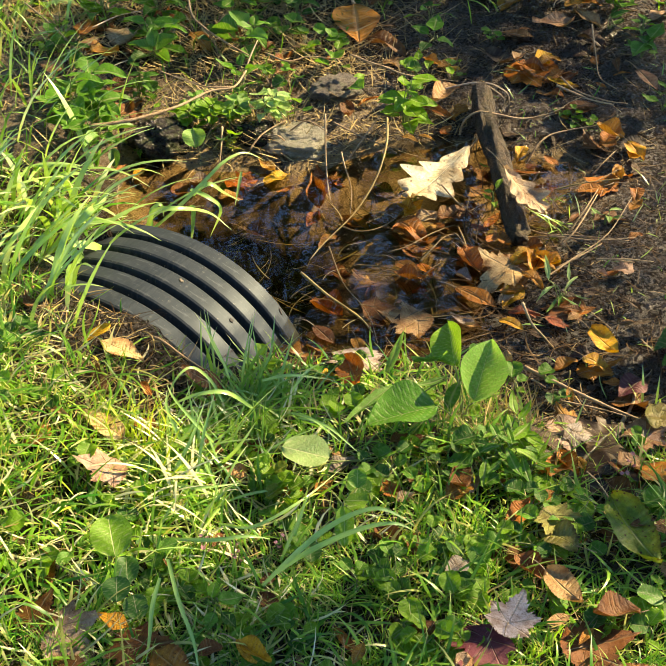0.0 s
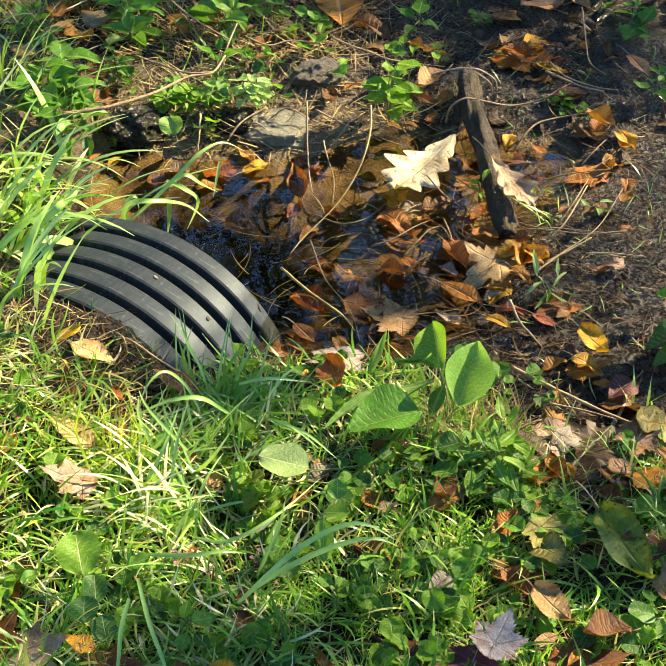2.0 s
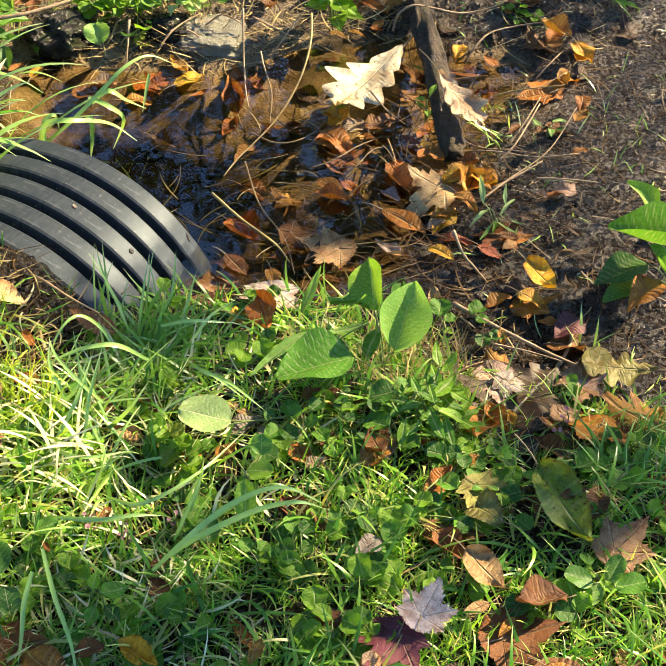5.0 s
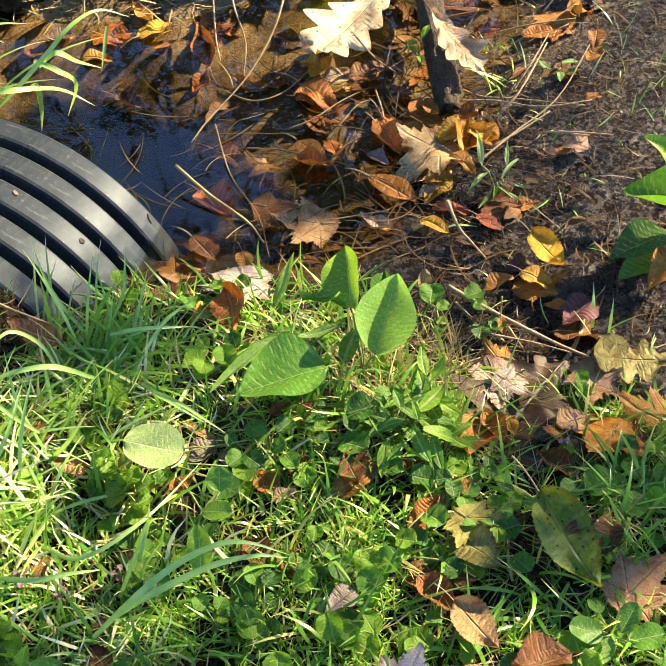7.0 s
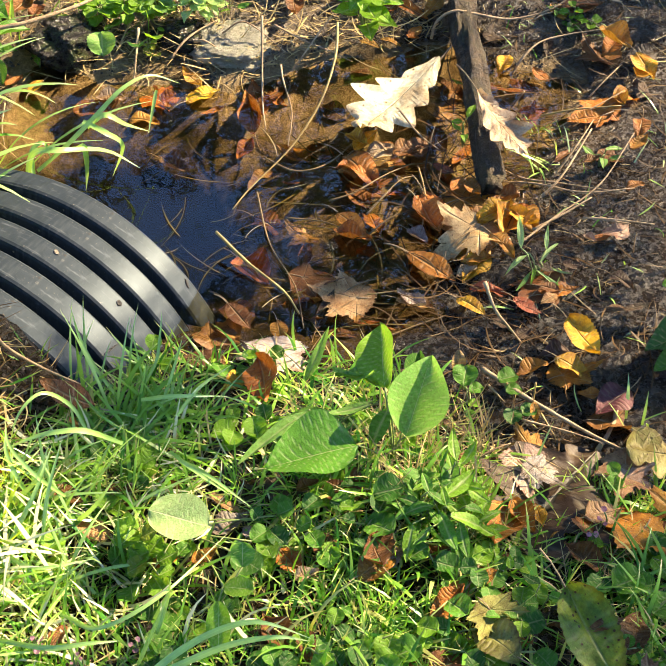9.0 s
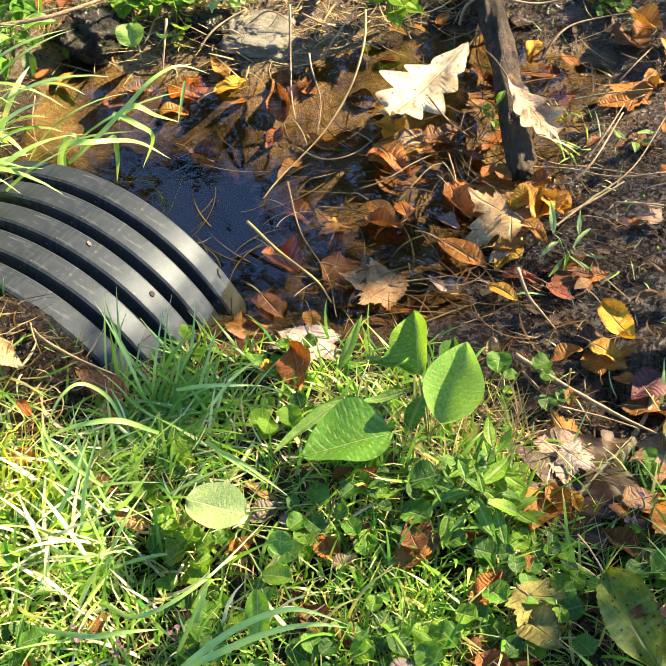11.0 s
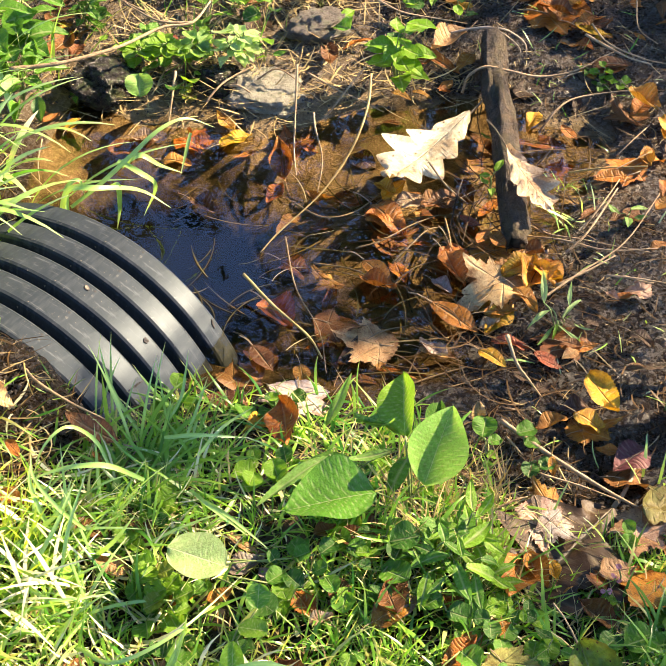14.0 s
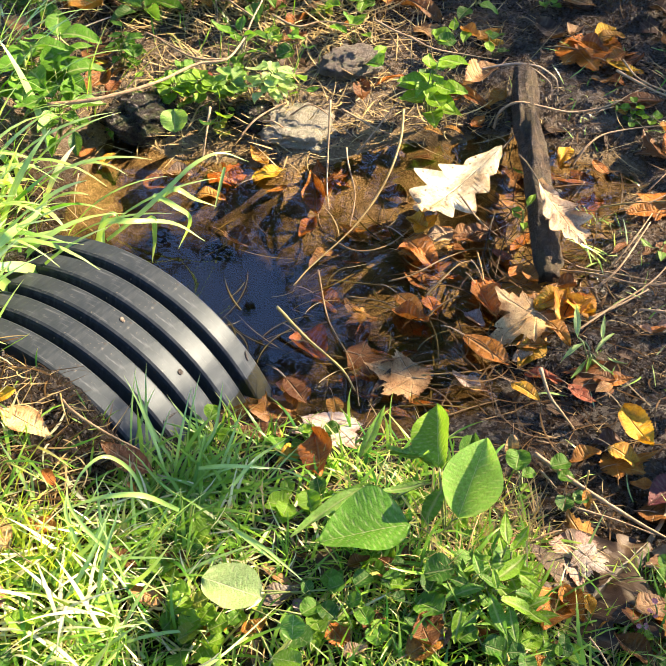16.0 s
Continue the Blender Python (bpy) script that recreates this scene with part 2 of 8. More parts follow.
def stone_material(name, a, b, rough=0.65):
    n = Nodes(name)
    co = n("TexCoord").outputs["Object"]
    big, fine = n.noise(co, 6.0, 5.0, 0.65), n.noise(co, 60.0, 6.0, 0.75)
    pit = n("TexVoronoi", Vector=co, Scale=34.0).outputs["Distance"]
    col = n.mix(n.ramp(big, (0.35, 0.0), (0.65, 1.0)), a, b)
    col = n.mix(n.ramp(pit, (0.05, 0.7), (0.28, 0.0)), col, (0.03, 0.025, 0.02))
    col = n.mix(n.math("MULTIPLY", n.ramp(n.noise(co, 6.0, 5.0), (0.5, 0.0), (0.62, 1.0)), 0.6), col, (0.07, 0.10, 0.03))
    relief = n("Bump", Strength=1.0, Distance=0.008, Height=n.math("ADD", n.math("ADD", n.noise(co, 110.0, 3.0), n.math("ADD", n.math("MULTIPLY", fine, 1.6), n.noise(co, 30.0, 6.0, 0.8))), n.ramp(pit, (0.0, 0.0), (0.3, 1.0))))
    return n.done(n("BsdfPrincipled", Base_Color=col, Roughness=rough, Normal=relief))


def log_material():
    """Wet dark bark with long furrows, pale worn ridges and a little algae."""
    n = Nodes("log_bark")
    co = n("TexCoord").outputs["Object"]
    furrow = n.noise(n("Mapping", Vector=co, Scale=(110.0, 34.0, 70.0)), 1.0, 6.0, 0.7)
    big, fine = n.noise(co, 22.0, 5.0, 0.65), n.noise(co, 240.0, 5.0, 0.7)
    blot = n.noise(co, 55.0, 5.0, 0.7)
    col = n.mix(n.ramp(furrow, (0.36, 0.0), (0.66, 1.0)), (0.016, 0.010, 0.006), (0.085, 0.055, 0.028))
    col = n.mix(n.math("MULTIPLY", n.ramp(blot, (0.50, 0.0), (0.60, 1.0)), 0.75), col, (0.012, 0.008, 0.005))
    col = n.mix(n.math("MULTIPLY", n.ramp(big, (0.50, 0.0), (0.64, 1.0)), 0.6), col, (0.060, 0.050, 0.018))
    col = n.mix(n.math("MULTIPLY", n.ramp(fine, (0.60, 0.0), (0.68, 1.0)), 0.6), col, (0.19, 0.15, 0.09))
    relief = n("Bump", Strength=1.0, Distance=0.012, Height=n.math("ADD", n.math("ADD", n.math("MULTIPLY", furrow, 0.5), blot), n.math("MULTIPLY", fine, 0.5)))
    p = n("BsdfPrincipled", Base_Color=col, Roughness=n.ramp(big, (0.4, 0.35), (0.6, 0.75)), Normal=relief)
    p.inputs["Specular IOR Level"].default_value = 0.3
    return n.done(p)


LOGBARK = log_material()
MUD, WATER, PLASTIC = ground_material(), water_material(), plastic_material()
DRY = leafy("dry_leaf", translucent=0.22, spots=0.9, blotch=0.7, bump=0.8)
SPOTTED = leafy("spotted_leaf", own=((0.10, 0.18, 0.018), (0.13, 0.21, 0.02)), translucent=0.3, spots=2.2, blotch=0.9, second=(3.3, 2.0, 0.6), bump=0.6, rim=0.7)
GREEN = leafy("green_leaf", translucent=0.5, rough=0.42, blotch=0.35, spots=0.25, second=(0.6, 0.75, 0.5), dark=(0.06, 0.04, 0.01), vein_light=0.5, bump=0.4, rim=0.0)
BROAD = leafy("broad_leaf", translucent=0.45, rough=0.40, blotch=0.25, spots=0.15, second=(0.7, 0.85, 0.5), dark=(0.06, 0.04, 0.01), vein_light=0.9, bump=0.25, rim=0.0, spec=0.4, net=0.22)
CROWN = leafy("crown_leaf", own=((0.035, 0.075, 0.012), (0.10, 0.13, 0.015)), translucent=0.35, blotch=0.2, rim=0.0)
LAWN = grassy("lawn_blade", (0.036, 0.20, 0.014), (0.30, 0.56, 0.07), (0.66, 0.62, 0.22), translucent=0.5)
# Lawn grass with the sun's brightness put into its colour.
SUN_TONED = grassy("sun_toned_blade", (0.30, 0.50, 0.02), (0.62, 0.74, 0.10), (0.74, 0.72, 0.25), translucent=0.5)
LUSH = grassy("lush_blade", (0.09, 0.30, 0.016), (0.50, 0.70, 0.22), (0.66, 0.76, 0.42), translucent=0.34, rough=0.27, spec=0.75)
# Dead bleached blades; their paleness also carries highlights of the lit lawn.
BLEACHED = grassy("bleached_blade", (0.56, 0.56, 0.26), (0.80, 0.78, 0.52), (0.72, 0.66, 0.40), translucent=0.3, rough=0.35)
# Grass green darkened in colour for the shaded tufts before the pipe.
SHADE_TONED = grassy("shade_toned_blade", (0.055, 0.19, 0.010), (0.27, 0.50, 0.035), (0.48, 0.58, 0.10))
STRAW = grassy("straw", (0.30, 0.21, 0.09), (0.52, 0.41, 0.20), (0.42, 0.32, 0.15), translucent=0.15, rough=0.55, spec=0.2)
SEDGE = grassy("sunken_straw", (0.022, 0.012, 0.004), (0.10, 0.056, 0.018), (0.07, 0.04, 0.012), translucent=0.1, rough=0.5, spec=0.2)
OLIVE = grassy("wet_stem", (0.045, 0.036, 0.010), (0.15, 0.115, 0.034), (0.11, 0.085, 0.026), translucent=0.15, rough=0.45, spec=0.2)
TWIG = barky("twig_bark", (0.30, 0.20, 0.10), (0.44, 0.33, 0.19), 50.0)
STRAWBARK = barky("yellow_stem", (0.36, 0.25, 0.07), (0.52, 0.38, 0.13), 30.0, 0.55, 0.2)
SEDGEBARK = barky("brown_stem", (0.16, 0.10, 0.03), (0.28, 0.19, 0.07), 30.0, 0.5, 0.2)
ROOT = barky("pale_root", (0.42, 0.32, 0.2), (0.56, 0.46, 0.33), 60.0, 0.7, 0.5)
BARK = barky("wet_bark", (0.012, 0.009, 0.006), (0.17, 0.13, 0.08), 130.0, 0.6, 1.0, 0.0)
STALK = barky("green_stalk", (0.16, 0.24, 0.06), (0.26, 0.30, 0.09), 30.0, 0.5, 0.2)
CRUMB = barky("mud_crumb", (0.013, 0.009, 0.006), (0.07, 0.050, 0.032), 90.0, 0.5, 0.6)
STONE_DARK = stone_material("dark_stone", (0.014, 0.012, 0.010), (0.065, 0.055, 0.045), 0.26)
STONE_PALE = stone_material("pale_stone", (0.20, 0.19, 0.13), (0.62, 0.58, 0.44), 0.75)
CLOD = stone_material("crumbly_soil", (0.07, 0.055, 0.04), (0.30, 0.25, 0.19), 0.6)


# ---- shaping helpers ----
rng = np.random.default_rng(7)


def mesh_of(name, verts, faces, material, smooth=True, uvs=None, vein=None, rim=None):
    me = bpy.data.meshes.new(name)
    me.from_pydata([tuple(v) for v in verts], [], [tuple(f) for f in faces])
    if smooth:
        me.polygons.foreach_set("use_smooth", [True] * len(me.polygons))
    if uvs is not None:
        layer = me.uv_layers.new(name="UVMap")
        loops = np.empty(len(me.loops), dtype=np.int32)
        me.loops.foreach_get("vertex_index", loops)
        layer.data.foreach_set("uv", np.asarray(uvs, float)[loops].ravel())
    if vein is not None:
        me.attributes.new("vein", "FLOAT", "POINT").data.foreach_set("value", np.asarray(vein, float))
    if rim is not None:
        me.attributes.new("rim", "FLOAT", "POINT").data.foreach_set("value", np.asarray(rim, float))
    me.materials.append(material)
    me.update()
    return me


def part(name, mesh, parent, m=None, label=""):
    ob = new(name, mesh)
    ob.parent = parent
    if m is not None:
        ob.matrix_basis = m
    return tagged(ob, label)


def ease(a, b, v):
    s = np.clip((np.asarray(v, float) - a) / (b - a), 0, 1)
    return s * s * (3 - 2 * s)


def waves(x, y):
    return (np.sin(x * 23 + 1.3 * np.sin(y * 17)) * np.sin(y * 19 + 1.1 * np.sin(x * 13 + 2)) * 0.5
            + np.sin(x * 61 + y * 37 + 1) * np.sin(y * 53 - x * 29) * 0.25 + np.sin(x * 7.1 + 0.4) * np.sin(y * 6.3 + 1.2) * 0.6)


def near_edge(x):
    return -0.235 + 0.15 * ease(-0.16, 0.22, x) + 0.012 * np.sin(np.asarray(x) * 31)


def far_edge(x):
    return 0.37 + 0.17 * ease(-0.42, -0.05, x) - 0.08 * ease(0.05, 0.24, x) + 0.015 * np.sin(np.asarray(x) * 26 + 1)


def height(x, y):
    """The ground: a silted channel at z 0, a grassy bank on its near side, a muddy flat to the right, a low far bank."""
    x, y = np.asarray(x, float), np.asarray(y, float)
    left = -0.74 + 0.02 * np.sin(y * 21)
    right = 0.20 + 0.06 * ease(0.2, 0.4, y) - 0.14 * ease(0.15, -0.05, y)
    inside = np.minimum(np.minimum(y - near_edge(x), far_edge(x) - y), np.minimum(x - left, right - x))
    bed = -0.045 * ease(-0.015, 0.15, inside) - 0.02 * ease(-0.1, -0.35, x) * ease(0.05, 0.2, inside)
    bed = bed - 0.035 * np.exp(-((x + 0.42) ** 2 + (y - 0.03) ** 2) / 0.02)
    bed = bed + 0.030 * np.exp(-((x + 0.10) / 0.15) ** 2 - ((y - 0.18) / 0.085) ** 2)
    shore = -0.22 - 0.17 * ease(-0.02, 0.22, x)
    bank = (0.075 + 0.055 * ease(-0.32, -0.62, x)) * ease(0.0, 0.30, shore - y) + 0.03 * ease(0.3, 0.8, shore - y)
    flat = 0.012 * ease(0.0, -0.06, inside)
    rise = 0.038 * ease(0.0, 0.22, y - far_edge(x)) + 0.05 * ease(0.2, 1.0, y - far_edge(x))
    side = 0.03 * ease(0.2, 0.55, x) * ease(-0.4, 0.1, y)
    levee = 0.10 * ease(-0.70, -0.92, x) * ease(-0.5, -0.3, y)
    z = bed + np.maximum(np.maximum(bank, flat), np.maximum(rise, levee)) + side
    run = (x + 0.5614) * 0.322 + (y + 0.0655) * 0.937
    aside = (x + 0.5614) * 0.946 - (y + 0.0655) * 0.326
    over = -0.2288 - run * 0.1426 + np.sqrt(np.maximum(0.0, 0.119 - aside ** 2)) + 0.019
    heap = np.maximum(over, 0.095 * ease(-0.08, -0.14, aside))
    sunk = np.maximum(ease(-0.222, -0.245, run + 0.010 * np.sin(x * 40)), ease(-0.085, -0.115, aside + 0.10 * run + 0.012 * np.sin(y * 33)) * ease(0.07, 0.0, run))
    z = np.maximum(z, np.where(np.abs(aside) < 0.345, heap, 0.09 * ease(-0.3, -0.4, aside)) * sunk + z * (1 - sunk))
    rough = np.where(inside > 0, 0.004, 0.007)
    reach = np.maximum(np.abs(x), np.abs(y))
    return z + waves(x, y) * rough * ease(6, 2, reach) + 0.5 * ease(4, 40, reach) * ease(0, 1, reach) * 0.3


def axis_steps():
    near = np.arange(-1.6, 1.8001, 0.012)
    far = np.array([2.0, 2.4, 3.0, 4.0, 6.0, 10.0, 18.0, 35.0, 80.0, 200.0, 600.0, 1500.0])
    return np.concatenate([-far[::-1], near, far])


gx = axis_steps()
GX, GY = np.meshgrid(gx, gx)
GZ = height(GX, GY)
nn = len(gx)
idx = np.arange(nn * nn).reshape(nn, nn)
quads = np.stack([idx[:-1, :-1], idx[:-1, 1:], idx[1:, 1:], idx[1:, :-1]], -1).reshape(-1, 4)
crumb = np.array([noise.fractal(Vector((a * 24, b * 24, 0)), 0.8, 2.2, 4) if abs(a) < 1.65 and abs(b) < 1.65 else 0.0 for a, b in zip(GX.ravel(), GY.ravel())])
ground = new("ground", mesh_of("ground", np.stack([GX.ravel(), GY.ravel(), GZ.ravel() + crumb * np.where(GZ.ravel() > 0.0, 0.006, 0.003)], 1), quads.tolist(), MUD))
tagged(ground, "dark wet mud and silt of a small stream bank", "ground", kind="structure")

wx, wy = np.meshgrid(np.linspace(-1.3, 0.75, 60), np.linspace(-0.42, 0.75, 40))
wi = np.arange(2400).reshape(40, 60)
wq = np.stack([wi[:-1, :-1], wi[:-1, 1:], wi[1:, 1:], wi[1:, :-1]], -1).reshape(-1, 4)
water = new("water", mesh_of("water", np.stack([wx.ravel(), wy.ravel(), np.zeros(2400)], 1), wq.tolist(), WATER))
water.visible_shadow = False
tagged(water, "shallow clear still water over brown silt", "water", kind="structure")


# ---- corrugated pipe ----
def ring_band(name, radius_steps, segments=160):
    """A surface of revolution round +x from (along, radius) steps, with a crease at each step."""
    k = len(radius_steps)
    ang = np.linspace(0, 2 * math.pi, segments, endpoint=False)
    verts, faces = [], []
    for i in range(k):
        for a, r in (radius_steps[i], radius_steps[(i + 1) % k]):
            verts += [(a, r * math.cos(t), r * math.sin(t)) for t in ang]
        o = i * 2 * segments
        faces += [(o + j, o + (j + 1) % segments, o + segments + (j + 1) % segments, o + segments + j) for j in range(segments)]
    return mesh_of(name, verts, faces, PLASTIC)


def corrugated_pipe(mouth, yaw, dip, radius, pitch, crest, count):
    thing = new("drain_pipe")
    thing.matrix_basis = pose(*mouth, 0, -dip, yaw)
    tagged(thing, "black corrugated plastic drain pipe half buried in the bank", "pipe")
    depth = 0.038
    rib = ring_band("rib", [(0.002, radius - depth), (-0.0005, radius - 0.006), (-0.0018, radius - 0.0022), (-0.005, radius), (-crest + 0.006, radius), (-crest + 0.002, radius - 0.002), (-crest + 0.0004, radius - 0.006), (-crest - 0.004, radius - depth), (-crest * 0.5, radius - depth - 0.004)])
    ribs = [part("rib", rib, thing, pose(-i * pitch, 0, 0)) for i in range(count)]
    inner = radius - depth
    long = count * pitch + 0.4
    part("liner", ring_band("liner", [(0.0, inner + 0.001), (-long, inner + 0.001), (-long, inner - 0.006), (0.0, inner - 0.006)]), thing)
    return ribs


def pipe_mark(name, rib, along, angle, size, material, label, radius=0.345, turn=0.0):
    """A thin uneven patch that lies on the pipe's crest: size is its length along the pipe and round it."""
    rim = [(math.cos(a) * size[0] * 0.5 * (1 + 0.18 * math.sin(3 * a + along * 90)), math.sin(a) * size[1] * 0.5 * (1 + 0.15 * math.cos(2 * a + angle))) for a in np.linspace(0, 2 * math.pi, 14, endpoint=False)]
    t = radians(turn)
    rim = [(u * math.cos(t) - v * math.sin(t), u * math.sin(t) + v * math.cos(t)) for u, v in rim]
    verts = []
    for lift in (0.0002, 0.0016):
        for u, v in rim:
            a = radians(angle) + v / radius
            verts.append((along + u, math.cos(a) * (radius + lift), math.sin(a) * (radius + lift)))
    k = len(rim)
    faces = [tuple(range(k, 2 * k))] + [(i, (i + 1) % k, k + (i + 1) % k, k + i) for i in range(k)]
    return part(name, mesh_of(name, verts, faces, material, smooth=False), rib, None, label)


ribs = corrugated_pipe((-0.5614, -0.0655, -0.2288), 71.0, -8.2, 0.345, 0.0598, 0.0445, 9)
pipe_mark("mud_spot", ribs[2], -0.0143, 126.4, (0.008, 0.010), CRUMB, "small dark fleck of dried mud")
pipe_mark("crack", ribs[3], -0.0205, 132.6, (0.0349, 0.0032), CRUMB, "narrow dark crack across the rib", turn=-173.7)
pipe_mark("scuff_mark", ribs[0], -0.0126, 134.7, (0.004, 0.014), CRUMB, "small dark scuff mark", turn=25)
pipe_mark("dried_fleck", ribs[2], -0.0148, 107.4, (0.006, 0.011), CLOD, "pale scrap of dry leaf stuck to the rib", turn=20)


# ---- leaf and blade shapes ----
def sheet_leaf(name, profile, material, curl=0.1, cup=0.15, wave=0.03, rows=14, cols=9, teeth=0.0, laterals=7, seed=0, droop=0.0, quilt=0.004, sweep=0.10):
    """A leaf of length 1 along +y with a half-width profile, cupped, curled and waved; veins as a vertex attribute."""
    r = np.random.default_rng(seed)
    verts, uvs, vein, rim = [], [], [], []
    ph = r.uniform(0, 6, 4)
    for i in range(rows * 2 + 1):
        s = i / (rows * 2)
        w = profile(s) * (1 + teeth * (1 if i % 2 else -1))
        for j in range(cols):
            c = j / (cols - 1) * 2 - 1
            c *= abs(c) ** 0.8
            x = c * w
            y = s + (0.10 * (1 - s) if sweep < 0.2 else sweep) * abs(c) * w
            z = cup * (abs(x) ** 1.5) * 2.0 + curl * (s - 0.4) ** 2 * (1 if seed % 2 else -0.6) + wave * (math.sin(s * 9 + ph[0] + c * 2) * abs(c) + 0.6 * math.sin(c * 4 + ph[1] + s * 4)) - droop * s * s
            lat = (s * laterals - abs(c) * w * laterals * 0.9) % 1.0
            lateral = max(0.0, 1 - abs(lat - 0.5) * 9) * 0.6
            verts.append((x, y, z - lateral * quilt))
            uvs.append((c * 0.5 + 0.5, s))
            vein.append(1.0 if j == cols // 2 else lateral)
            rim.append(max(abs(c), abs(s * 2 - 1) ** 3))
    faces = [(i * cols + j, i * cols + j + 1, (i + 1) * cols + j + 1, (i + 1) * cols + j) for i in range(rows * 2) for j in range(cols - 1)]
    return mesh_of(name, verts, faces, material, uvs=uvs, vein=vein, rim=rim)


def lobed_leaf(name, lobes, material, core=0.2, sharp=3.0, curl=0.2, seed=0, jag=0.05, steps=120, rings=6):
    """A lobed leaf in polar form about its stem end: lobes are (angle from +y in degrees, length, half-width in degrees)."""
    r = np.random.default_rng(seed)
    ph = r.uniform(0, 6, 5)
    verts, uvs, vein, rim = [(0, 0, 0)], [(0.5, 0)], [1.0], [0.0]
    for k in range(steps):
        a = -180 + 360 * k / steps
        best, on = core, 0.0
        for number, (at, length, half) in enumerate(lobes):
            d = abs(a - at) / half
            if d < 1:
                tooth = 1 - 0.22 * max(0.0, 1 - abs(d - 0.42) * 6)
                best = max(best, core + (length - core) * (1 - d) ** sharp * tooth)
            if number < 5 and abs(a - at) <= 180 / steps + 0.01:
                on = 1.0
        best *= 1 + jag * math.sin(a * 0.9 + ph[0]) + jag * 0.6 * math.sin(a * 0.37 + ph[1])
        t = radians(a)
        for q in range(1, rings + 1):
            f = q / rings
            rad = best * f
            x, y = math.sin(t) * rad, math.cos(t) * rad
            z = curl * (rad ** 2) * math.sin(2 * t + ph[2]) + curl * 0.6 * rad ** 2 * math.cos(3 * t + ph[3]) + 0.025 * math.sin(rad * 14 + t * 3 + ph[4]) * rad
            verts.append((x, y, z - on * 0.002))
            uvs.append((0.5 + x * 0.5, y))
            vein.append(on * (1.1 - 0.7 * f))
            rim.append(f)
    faces = []
    for k in range(steps):
        a0, b0 = 1 + k * rings, 1 + ((k + 1) % steps) * rings
        faces.append((0, b0, a0))
        faces += [(a0 + q, b0 + q, b0 + q + 1, a0 + q + 1) for q in range(rings - 1)]
    return mesh_of(name, verts, faces, material, uvs=uvs, vein=vein, rim=rim)


def oak_profile(s):
    env = math.sin(math.pi * min(1, s * 0.96 + 0.02)) ** 0.7 * (0.16 + 0.22 * s)
    return env * (0.50 + 0.66 * (0.5 + 0.5 * math.cos((s - 0.08) * 2 * math.pi * 3.6)) ** 0.7) + 0.006


def red_oak(s):
    """Half-width of an oak leaf with blunt fingers and deep bays between them."""
    lobe = max(amp * max(0.0, 1 - (abs(s - at) / half) ** 1.35) for at, amp, half in ((0.18, 0.07, 0.12), (0.37, 0.18, 0.13), (0.58, 0.26, 0.135), (0.79, 0.17, 0.12), (0.94, 0.07, 0.09)))
    return 0.15 * math.sin(math.pi * min(1.0, s * 0.96 + 0.04)) ** 0.6 + lobe + 0.003


def ovate(s):
    return 0.31 * math.sin(math.pi * s ** 0.82) ** 0.85 * (1.08 - 0.35 * s) + 0.004


def lance(s):
    return 0.155 * math.sin(math.pi * s ** 0.85) ** 0.9 + 0.003


def round_leaf(s):
    return 0.48 * math.sqrt(max(0.0, 1 - (2 * s - 1) ** 2)) ** 0.9 + 0.003


def dock_profile(s):
    return 0.36 * math.sin(math.pi * s ** 0.78) ** 0.75 * (1.04 - 0.18 * s) + 0.004


MAPLE = [(0, 1.0, 40), (48, 0.76, 36), (-48, 0.76, 36), (98, 0.52, 34), (-98, 0.52, 34), (152, 0.30, 26), (-152, 0.30, 26), (17, 0.74, 13), (-17, 0.74, 13), (33, 0.66, 10), (-33, 0.66, 10), (68, 0.54, 12), (-68, 0.54, 12)]
